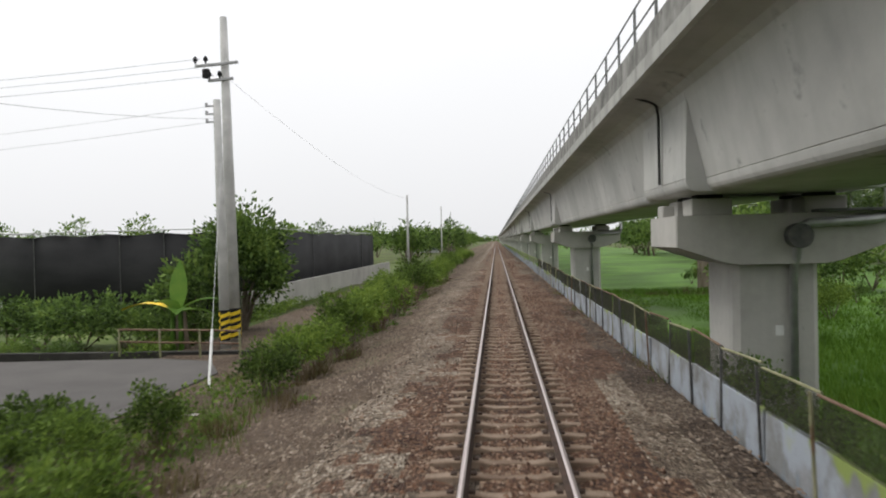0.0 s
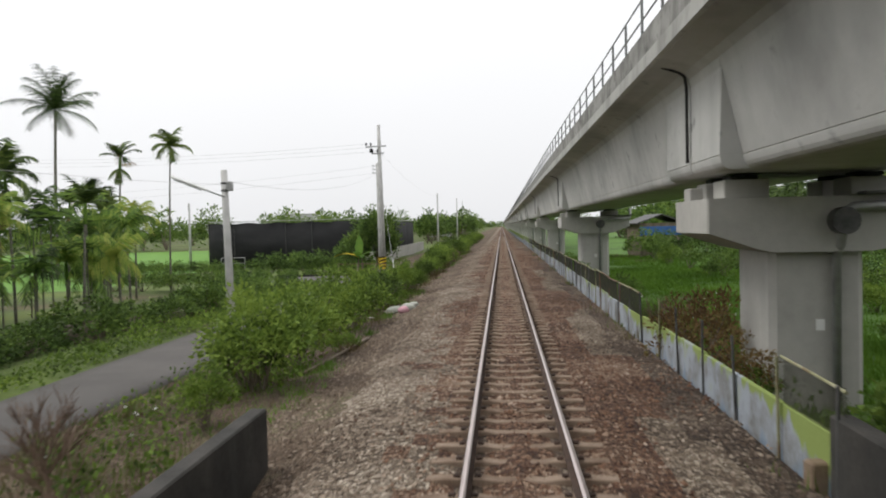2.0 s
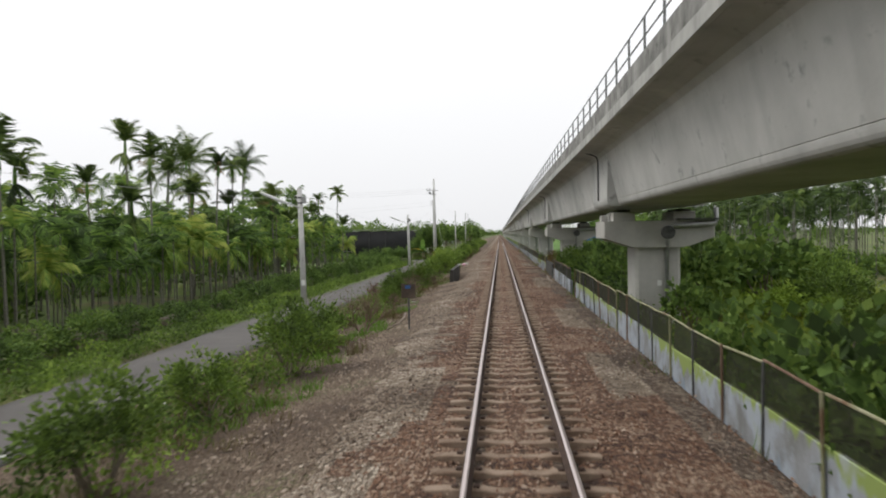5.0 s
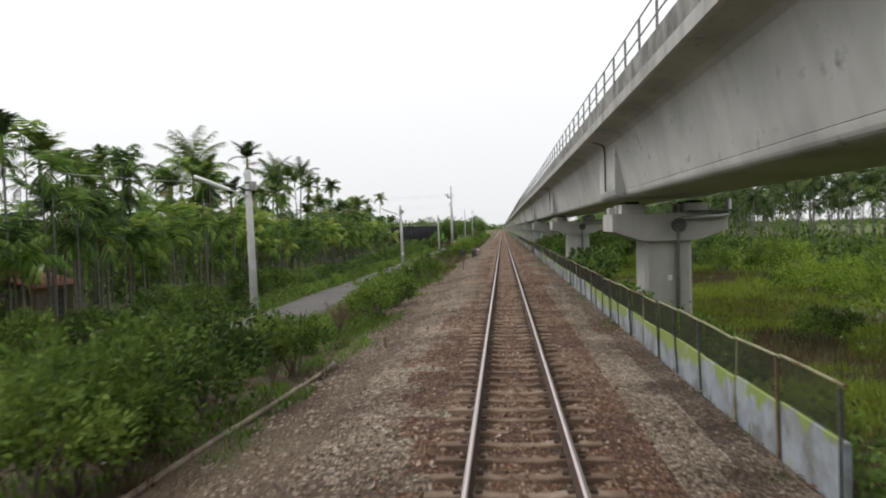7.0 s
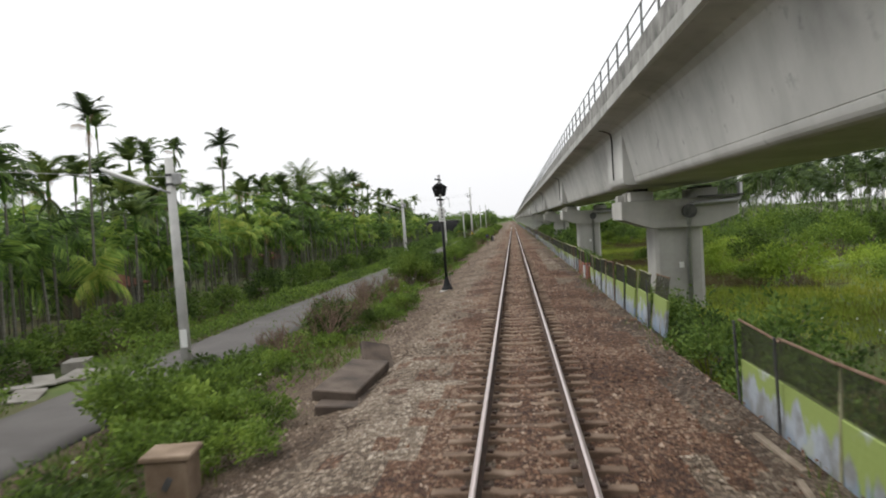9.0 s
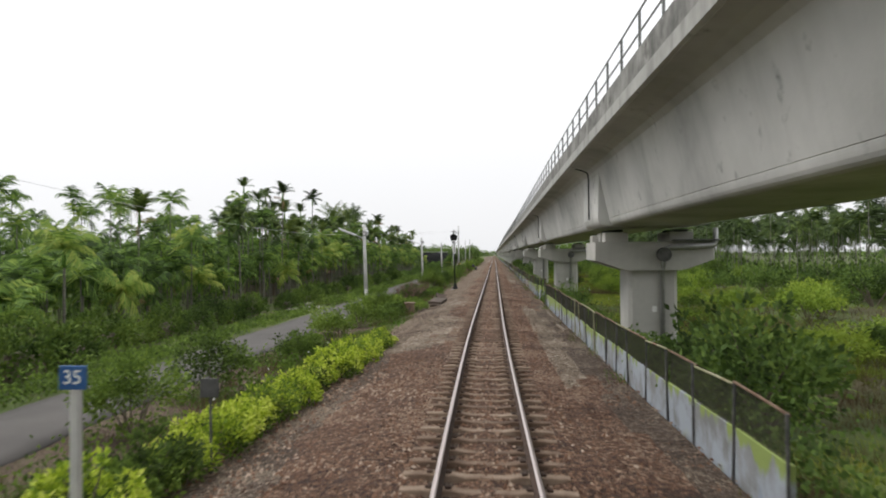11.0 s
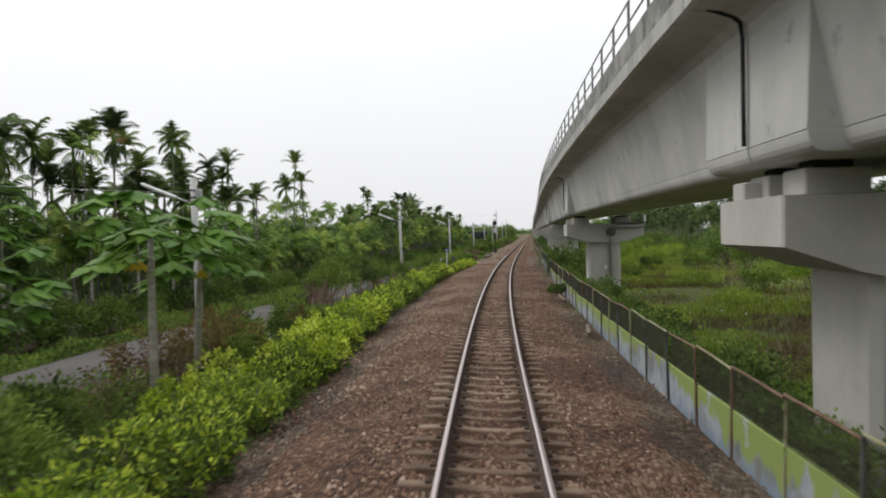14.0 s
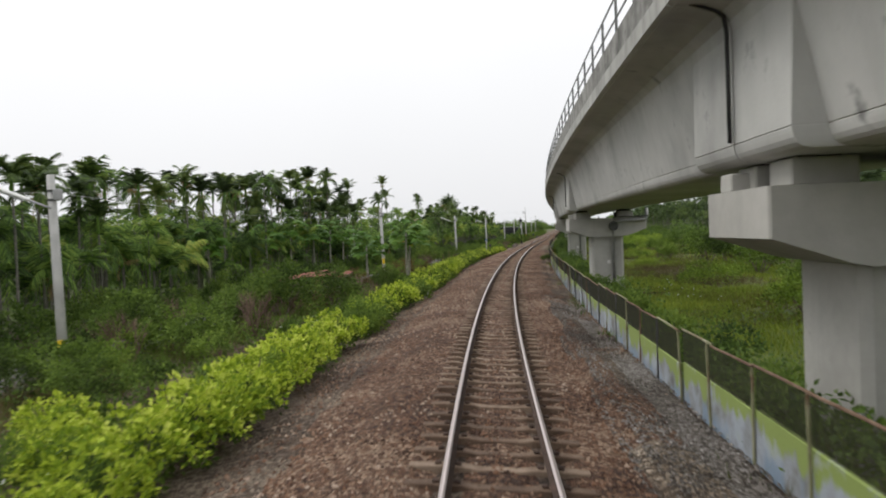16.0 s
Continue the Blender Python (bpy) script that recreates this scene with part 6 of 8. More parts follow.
    for s, o, k, size in ((-131, 17, 0, 1.2), (-125, 12, 2, 0.9), (-112, 14, 1, 1.1), (-106, 10.5, 4, 1.2), (-98, 13, 1, 1.3), (-92, 11, 2, 1.1), (-146, 13, 4, 1.2), (-151, 16, 0, 1.3), (-214, 14, 1, 1.2), (-222, 17, 1, 1.4), (-229, 15, 0, 1.4), (-236, 18.5, 1, 1.5), (-86, 9, 4, 1.1), (-160, 9.5, 4, 0.9), (-139, 9, 4, 0.8),):
        shrub(SHRUBS[k], s, o, size, "light green rounded bush in the meadow", "meadow bushes", r.uniform(0, 360), "bush", flat=0.85)
    s = -40.0
    while s > -262:
        for _ in range(1 if s < -140 else 2):
            o = r.uniform(10.5, 21) if s < -55 else r.uniform(9, 15)
            shrub(MOUNDS[r.randrange(3)], s + r.uniform(-2, 2), o, r.uniform(0.6, 1.25), "light green mounded bush in the meadow", "meadow bushes", r.uniform(0, 360), "bush", flat=r.uniform(0.7, 1.1))
        s -= r.uniform(3.5, 7.5)
    s = 60.0
    while s > -262:
        o = (15.5 if s > -20 else 13.5 if s > -60 else 22) + r.uniform(-2.5, 3.5)
        kind = r.choice(DARK_SHRUBS + SHRUBS[:2])
        shrub(kind, s, o, r.uniform(0.9, 1.5) if s < -20 else r.uniform(0.55, 0.95), "rounded green bush at the meadow's edge", "meadow bushes", r.uniform(0, 360), "bush")
        s -= r.uniform(2.0, 3.6) if s > -75 else r.uniform(3.0, 6.5)


right_bank()


def turf():
    """Blades of grass and weeds, as stuff."""
    rng = np.random.default_rng(44)

    def blades(n, s, o, height, lean, per, wide, lift=0.0):
        base = lay(np.repeat(s, per), np.repeat(o, per) , 0)
        m = n * per
        base[:, :2] += rng.normal(0, 0.09, (m, 2))
        base[:, 2] = np.repeat(ground_z(s, o), per) + lift - 0.04
        h = np.repeat(height, per) * rng.uniform(0.5, 1.2, m)
        a = rng.uniform(0, 6.28, m)
        d = np.stack([np.cos(a), np.sin(a), np.zeros(m)], -1)
        side = np.stack([-np.sin(a), np.cos(a), np.zeros(m)], -1) * (wide * rng.uniform(0.7, 1.3, m))[:, None]
        ln = rng.uniform(0.15, lean, m)[:, None] * h[:, None]
        up = np.array([0, 0, 1.0])
        tip = base + up * (h * 0.95)[:, None] + d * ln
        v = np.stack([base - side, base + side, tip], 1).reshape(-1, 3)
        return v, np.arange(3 * m).reshape(m, 3)

    def stuff(name, label, mat, sets):
        V, T, n = [], [], 0
        for v, t in sets:
            V.append(v)
            T.append(t + n)
            n += len(v)
        tagged(new(name, many(name, np.concatenate(V), np.concatenate(T), mat)), label, "grass", kind="stuff")

    # meadow on the far side of the fence
    n = 84000
    s = rng.uniform(-262, 50, n)
    o = 3.4 + rng.gamma(1.5, 4.0, n)
    keep = o < 26
    s, o = s[keep], o[keep]
    tall = 0.15 + 0.25 * bumps(s, o, 3.2, 7) * np.where(s < -55, 1.0, 0.8) + np.where((o < 4.8) & (s < -30), 0.25, 0) + np.clip((o - 6) * 0.012, 0, 0.12)
    dry = bumps(s, o, 4.5, 33) * 0.75 + bumps(s, o, 1.2, 34) * 0.25 > np.where(s < -190, 0.5, np.where(s < -55, 0.55, 0.78))
    lawn = ~dry & (s > -21 + 5 * bumps(s, o, 6, 35))
    mead = ~dry & ~lawn
    for name, label, mat, sel in (("meadow_grass", "lush green meadow grass and weeds beyond the fence", GRASS, mead), ("lawn_grass", "bright green grass field under the viaduct", GRASS_LUSH, lawn)):
        stuff(name, label, mat, [blades(int(sel.sum()), s[sel], o[sel], tall[sel], 0.9, 6, np.repeat(0.015 + 0.0014 * (o[sel] - 3.4), 6))])
    stuff("dry_grass", "brown dry grass in patches of the meadow", STRAW, [blades(int(dry.sum()), s[dry], o[dry], tall[dry] + 0.12, 1.0, 5, 0.01)])
    # leafy weeds in lumps over the meadow and against the fence
    n = 9000
    s = rng.uniform(-262, 30, n)
    o = np.where(rng.random(n) < 0.35, rng.uniform(3.3, 4.3, n), 4 + rng.gamma(1.5, 4.5, n))
    hump = bumps(s, o, 2.4, 36) * 0.6 + bumps(s, o, 7, 37) * 0.4
    keep = (hump > 0.46) & (o < 28) & ((s < -24) | (o > 12.5) | ((o < 4.2) & (hump > 0.55)))
    s, o, hump = s[keep], o[keep], hump[keep]
    m = len(s)
    c = lay(np.repeat(s, 16), np.repeat(o, 16), 0)
    c[:, :2] += rng.normal(0, 0.15, (16 * m, 2))
    c[:, 2] = np.repeat(ground_z(s, o), 16) + np.repeat(0.1 + 1.3 * (hump - 0.42), 16) * rng.random(16 * m) ** 0.7
    v, f = leaves(rng, c, np.tile([0, 0, 0.7], (16 * m, 1)), 0.1, jitter=0.8, wide=0.45)
    tagged(new("meadow_weeds", many("meadow_weeds", v, f, MEADOW_LEAF)), "lumpy leafy weeds across the meadow and along the fence", "weeds", kind="stuff")
    # dark creepers right behind and on the wire
    n = 60000
    s = rng.uniform(-262, -28, n)
    s[: n // 8] = rng.uniform(-28, 40, n // 8)
    o = 3.22 + rng.gamma(1.3, 0.42, n) + np.interp(s, [-124, -122.5, -116, -113], [0.5, 0.5, 0.12, 0])
    top = 0.5 + 0.75 * bumps(s, o * 0, 2.6, 51) * bumps(s, o * 0, 9, 52) + 0.25 * bumps(s, o * 0, 0.7, 53)
    top = np.where(s > -28, top * 0.6, top)
    c = lay(s, o, 0)
    c[:, 2] = -0.8 + top * rng.random(n)
    gap = ((s < -164) & (s > -169)) | ((s < -123) & (s > -129))
    v, f = leaves(rng, c[~gap], np.tile([-0.2, 0, 0.5], (int((~gap).sum()), 1)), 0.125, jitter=0.9, wide=0.6)
    tagged(new("fence_creeper", many("fence_creeper", v, f, LEAF_DARK)), "dark creepers and weeds crowding the back of the fence", "creeper", kind="stuff")
    # weeds on the left bank and verges
    n = 42000
    s = rng.uniform(-262, 60, n)
    o = -3.9 - rng.beta(1.5, 1.2, n) * 3.4 + np.where(rng.random(n) < 0.3, -6.4, 0)
    o = np.where(s < -165, o + np.where(o < -8, np.interp(s, [-330, -255, -195, -165], [-7.5, -4.6, -1.6, -0.3]), 0), o)
    late = (s < -203) & (rng.random(n) < 0.55)
    o = np.where(late, rng.uniform(-7.6, -4.8, n) + road_shift(s), o)
    patch = bumps(s, o, 1.7, 9) * 0.65 + bumps(s, o, 6, 10) * 0.35
    keep = ((patch > np.where(o > -4.7, 0.62, 0.42)) | (o < -10) | late) & ~((s > 12.3) & (s < 21.8) & (o < -7)) & ~((s < -119.6) & (s > -125.6) & (o < -10.3))
    s, o, patch, late = s[keep], o[keep], patch[keep], late[keep]
    stuff("bank_weeds", "green and straw-coloured weeds on the bank and verge", WEED, [blades(len(s), s, o, 0.08 + 0.26 * patch + np.where(late, 0.35, 0), 0.9, 5, 0.011)])
    # dry stalks over the bare earth
    n = 9000
    s = rng.uniform(-262, 60, n)
    o = rng.uniform(-6.6, -3.4, n)
    keep = bumps(s, o, 1.5, 39) > 0.6
    s, o = s[keep], o[keep]
    stuff("dry_stalks", "dry brown stalks and dead grass on the bank", STRAW, [blades(len(s), s, o, 0.1 + 0.18 * rng.random(len(s)), 1.3, 6, 0.008)])
    # patches of short fresh grass
    n = 26000
    s, o = rng.uniform(-262, 45, n), rng.uniform(-7.2, -3.7, n)
    keep = bumps(s, o, 2.0, 61) * 0.6 + bumps(s, o, 7, 62) * 0.4 > np.where((s < -104) & (s > -146), 0.47, 0.56) + np.clip(o + 4.6, 0, 1) * 0.12
    s, o = s[keep], o[keep]
    stuff("bank_grass", "short fresh green grass in patches on the bank", GRASS_LUSH, [blades(len(s), s, o, 0.1 + 0.14 * rng.random(len(s)), 1.1, 6, 0.012)])
    # tall tufts of dry and of fresh grass
    n = 420
    s, o = rng.uniform(-262, 45, n), rng.uniform(-6.8, -3.9, n)
    s = np.repeat(s, 9) + rng.normal(0, 0.13, 9 * n)
    o = np.repeat(o, 9) + rng.normal(0, 0.13, 9 * n)
    h = np.repeat(rng.uniform(0.25, 0.6, n), 9)
    straw = np.repeat(rng.random(n) < 0.55, 9)
    stuff("dry_tufts", "upright tufts of dry straw-coloured grass", STRAW, [blades(int(straw.sum()), s[straw], o[straw], h[straw], 0.7, 8, 0.009)])
    stuff("green_tufts", "low tufts of fresh green grass on the bank", GRASS_LUSH, [blades(int((~straw).sum()), s[~straw], o[~straw], h[~straw] * 0.55, 1.1, 8, 0.012)])
    # tufts at the foot of the fence
    n = 900
    s = rng.uniform(-262, 40, n)
    o = rng.uniform(2.6, 3.0, n)
    keep = bumps(s, o * 0, 2.2, 41) > 0.6
    s, o = s[keep], o[keep]
    stuff("fence_tufts", "tufts of weeds at the foot of the fence", WEED, [blades(len(s), s, o, 0.12 + 0.3 * rng.random(len(s)), 0.9, 8, 0.011)])
    # broad-leaved ground cover
    n = 15000
    s = rng.uniform(-262, 40, n)
    o = np.where(rng.random(n) < 0.6, rng.uniform(-11.8, -10.3, n) + np.interp(s, [-330, -255, -232, -195, -165, -150], [-7.5, -4.6, -3.2, -1.6, -0.3, 0]), rng.uniform(-7.2, -4.6, n))
    far = s < -200
    o = np.where(far & (rng.random(n) < 0.7), rng.uniform(-7.4, -5.0, n) + road_shift(s) * rng.random(n), o)
    keep = ((bumps(s, o, 2.2, 13) > 0.3) | (o < -10)) & ~((s > 12.3) & (s < 21.8) & (o < -7)) & ~((s < -119.6) & (s > -125.6) & (o < -10.3))
    s, o = s[keep], o[keep]
    m = len(s)
    c = lay(np.repeat(s, 10), np.repeat(o, 10), 0)
    c[:, :2] += rng.normal(0, 0.16, (10 * m, 2))
    c[:, 2] = np.repeat(ground_z(s, o), 10) + rng.uniform(0.02, 0.3, 10 * m) * np.repeat(np.where(o < -10, 0.6 + 2.0 * bumps(s, o, 1.6, 14), np.where(s < -200, 2.2, 1.2)), 10)
    v, f = leaves(rng, c, np.tile([0, 0, 0.6], (10 * m, 1)), 0.115, jitter=0.8, wide=0.55)
    tagged(new("ground_cover", many("ground_cover", v, f, LEAF)), "broad-leaved green ground cover along the verge", "weeds", kind="stuff")
    # white flower heads
    n = 1100
    s = rng.uniform(-262, 20, n)
    o = np.where(rng.random(n) < 0.72, rng.uniform(3.4, 9, n), rng.uniform(-7.1, -5.0, n))
    keep = (bumps(s, o, 6, 15) > 0.52) & (s < 10)
    s, o = s[keep], o[keep]
    c = lay(np.repeat(s, 4), np.repeat(o, 4), 0)
    c[:, 2] = np.repeat(ground_z(s, o) + rng.uniform(0.3, 0.6, len(s)), 4)
    v, f = leaves(rng, c, np.tile([0, 0, 0.3], (len(c), 1)), 0.045, jitter=1.0, wide=0.9)
    tagged(new("wild_flowers", many("wild_flowers", v, f, FLOWER)), "small white wild flowers in the grass", "flowers", kind="stuff")


turf()


# ---- poles, lamps, signal and buildings ----


def lamp(s, o, top, foot=-0.85, plate=None, arm=1.75):
    """A concrete street lamp pole with a slanted arm over the lane."""
    a = thing("street_lamp", "pale concrete street lamp pole with a slanted steel arm", "street lamp", "street lamps", spot(s, o, foot - 0.1, lean=(0, -1.2)))
    h = top - foot + 0.1
    g = Geo()
    g.tube([(0, 0, 0), (0, 0, h * 0.5), (0, 0, h)], [0.13, 0.112, 0.095], 14)
    part("pole", g.mesh("pole", POLE, smooth=True), a)
    g = Geo()
    k = arm / 1.75
    g.tube([(0.02, -0.1, h - 0.82), (-0.28 * k, -0.1, h - 0.7), (-0.6 * k, -0.1, h - 0.56)], 0.026, 8)
    part("arm", g.mesh("arm", STEEL, smooth=True), a)
    g = Geo()
    d = Matrix.Rotation(radians(23), 3, "Y")
    g.box((-1.08 * k, -0.1, h - 0.35), (1.2 * k, 0.13, 0.09), d, bevel=0.03)
    part("lamp_head", g.mesh("lamp_head", WHITE), a, "long pale lamp housing")
    g = Geo()
    g.box((-1.1 * k, -0.1, h - 0.405), (0.9 * k, 0.09, 0.03), d, bevel=0.01)
    part("diffuser", g.mesh("diffuser", STEEL), a)
    g = Geo()
    g.box((0.17, -0.02, h - 0.5), (0.16, 0.2, 0.28), bevel=0.02)
    part("ballast_box", g.mesh("ballast_box", STEEL), a, "grey switch box")
    for z in (h - 0.4, h - 0.62):
        g = Geo()
        g.tube([(0, 0, z - 0.03), (0, 0, z + 0.03)], 0.115, 14)
        part("clamp", g.mesh("clamp", DARK_STEEL), a)
    if plate:
        g = Geo()
        g.box((0.03, -0.125, plate[0]), (0.17, 0.02, plate[1]), bevel=0.005)
        part("sign_plate", g.mesh("sign_plate", plate[2]), a, plate[3])
    return a


lamp(-8.4, -8.4, 4.35)
lamp(-46.8, -8.25, 4.5, plate=(1.55, 0.22, WHITE, "small faded white plate"))
lamp(-85.8, -7.75, 4.45, plate=(0.95, 0.26, WHITE, "small white plate"))
lamp(-123.0, -7.9, 4.4, plate=(1.1, 0.42, WHITE, "white plate with faded print"))
lamp(-160.0, -7.85, 4.3)
lamp(-195.0, -9.15, 4.4, plate=(1.45, 0.36, YELLOW, "yellow plate"))
lamp(-232.0, -10.6, 4.25, plate=(1.0, 0.3, YELLOW, "small yellow plate"))


def plain_pole(s, o, top, r0=0.14, lean=0.0):
    a = thing("utility_pole", "plain concrete utility pole", "utility pole", "utility poles", spot(s, o, -1.1, lean=(0, lean)))
    g = Geo()
    h = top + 1.1
    g.tube([(0, 0, 0), (0, 0, h * 0.5), (0, 0, h)], [r0, r0 * 0.82, r0 * 0.65], 12)
    part("pole", g.mesh("pole", POLE, smooth=True), a)
    g = Geo()
    for z in (h - 0.3, h - 0.6):
        g.box((0, 0, z), (0.05, 0.5, 0.05))
    part("crossarm", g.mesh("crossarm", DARK_STEEL), a)
    return a


plain_pole(77.2, -9.1, 7.2)
plain_pole(130, -9.4, 8.4)
plain_pole(185, -11, 9.5)
plain_pole(260, -12, 9.0)
plain_pole(43.5, -31.2, 5.4)


def power_poles():
    """The two striped power poles by the side road."""
    for s, o, top, lean, arms in ((23.9, -8.72, 9.9, -0.6, True), (23.2, -8.78, 7.1, -0.6, False)):
        foot = -0.85
        a = thing("power_pole", "tall concrete power pole with black and yellow foot stripes", "power pole", "power poles", spot(s, o, foot - 0.1, lean=(0, lean)))
        h = top - foot + 0.1
        g = Geo()
        r = [0.215, 0.17, 0.115] if arms else [0.2, 0.175, 0.14]
        if not arms:
            r = [0.17, 0.145, 0.11]
        g.tube([(0, 0, 0), (0, 0, h * 0.5), (0, 0, h)], r, 16)
        part("pole", g.mesh("pole", POLE, smooth=True), a)
        q = r[0] + 0.006
        for i in range(12):
            # one slanted band of paint wound half round the foot
            g = Geo()
            rows = []
            for k in range(9):
                ang = 2 * math.pi * ((i % 3) / 3 + k / 24)
                z0 = 0.45 + 0.225 * (i // 3) + 0.225 * k / 8 * 0.5
                rows.append([(q * math.cos(ang), q * math.sin(ang), z0), (q * math.cos(ang), q * math.sin(ang), z0 + 0.115)])
            g.loft(rows, closed=False, caps=False)
            part("stripe", g.mesh("stripe", YELLOW), a, "yellow painted stripe")
        g = Geo()
        g.tube([(0, 0, 0.43), (0, 0, 1.4)], r[0] + 0.003, 20)
        part("painted_band", g.mesh("painted_band", BLACK), a, "black painted band round the foot")
        if arms:
            d = Matrix.Rotation(radians(-12), 3, "Z")
            for z, x0, x1 in ((h - 1.55, -1.0, 0.55), (h - 2.05, -0.55, 0.35)):
                g = Geo()
                g.box(((x0 + x1) / 2, -0.16, z), (x1 - x0, 0.09, 0.09), d, bevel=0.01)
                part("crossarm", g.mesh("crossarm", STEEL), a)
                for x in (x0 + 0.08, x0 + 0.42):
                    g = Geo()
                    g.tube([(x, -0.16, z + 0.04), (x, -0.16, z + 0.12), (x, -0.16, z + 0.13), (x, -0.16, z + 0.2), (x, -0.16, z + 0.28)], [0.03, 0.03, 0.08, 0.075, 0.03], 10)
                    part("insulator", g.mesh("insulator", BLACK), a, "dark pin insulator")
            g = Geo()
            g.box((-0.55, -0.22, h - 1.85), (0.22, 0.16, 0.3), bevel=0.02)
            part("cutout_switch", g.mesh("cutout_switch", BLACK), a, "black cut-out switch")
        else:
            for z in (h - 0.2, h - 0.45, h - 0.7):
                g = Geo()
                g.box((-0.2, -0.05, z), (0.28, 0.05, 0.05), bevel=0.01)
                g.tube([(-0.32, -0.05, z - 0.03), (-0.32, -0.05, z + 0.1)], 0.045, 8)
                part("bracket", g.mesh("bracket", STEEL), a)
    a = thing("guy_wire", "steel guy wire in a white tube at its foot", "guy wire")
    p, q = Vector(lay(16.7, -6.85, -0.8)), Vector(lay(23.2, -8.7, 6.0))
    g = Geo()
    g.tube([p, p.lerp(q, 0.18)], 0.035, 8)
    part("sleeve", g.mesh("sleeve", WHITE), a, "white plastic sleeve")
    g = Geo()
    g.tube([p.lerp(q, 0.17), q], 0.008, 5)
    part("cable", g.mesh("cable", WIRE), a)


power_poles()


def cable(points, sag, rad=0.008):
    """One span of wire, hanging a little."""
    g = Geo()
    p, q = Vector(points[0]), Vector(points[1])
    g.tube([p.lerp(q, i / 12) - Vector((0, 0, sag * 4 * (i / 12) * (1 - i / 12))) for i in range(13)], rad, 5)
    tagged(new("overhead_wire", g.mesh("overhead_wire", WIRE)), "thin dark overhead wire between poles", "wire", "overhead wires")


for dz, do in ((8.55, -0.9), (8.3, -0.6), (8.0, -0.45)):
    cable((lay(23.8, -8.7 + do, dz), lay(30.0, -60.0, dz + 1.5)), 0.9)
for dz in (6.9, 6.4):
    cable((lay(23.2, -9.05, dz), lay(26.0, -60.0, dz - 1.2)), 0.9, 0.006)
cable((lay(23.8, -8.7, 7.9), lay(77.2, -9.1, 6.9)), 0.8, 0.005)
cable((lay(23.8, -8.7, 6.6), lay(-8.4, -8.4, 4.0)), 0.7, 0.006)
for a0, b0 in (((-8.4, -8.4, 3.9), (-46.8, -8.25, 4.05)), ((-46.8, -8.25, 4.05), (-85.8, -7.75, 4.0)), ((-85.8, -7.75, 4.0), (-123, -7.9, 3.95)), ((-123, -7.9, 3.95), (-160, -7.85, 3.85)), ((-195, -9.15, 3.95), (-232, -10.6, 3.8)), ((-232, -10.6, 3.8), (-270, -12.5, 3.8))):
    cable((lay(*a0), lay(*b0)), 0.45, 0.004)


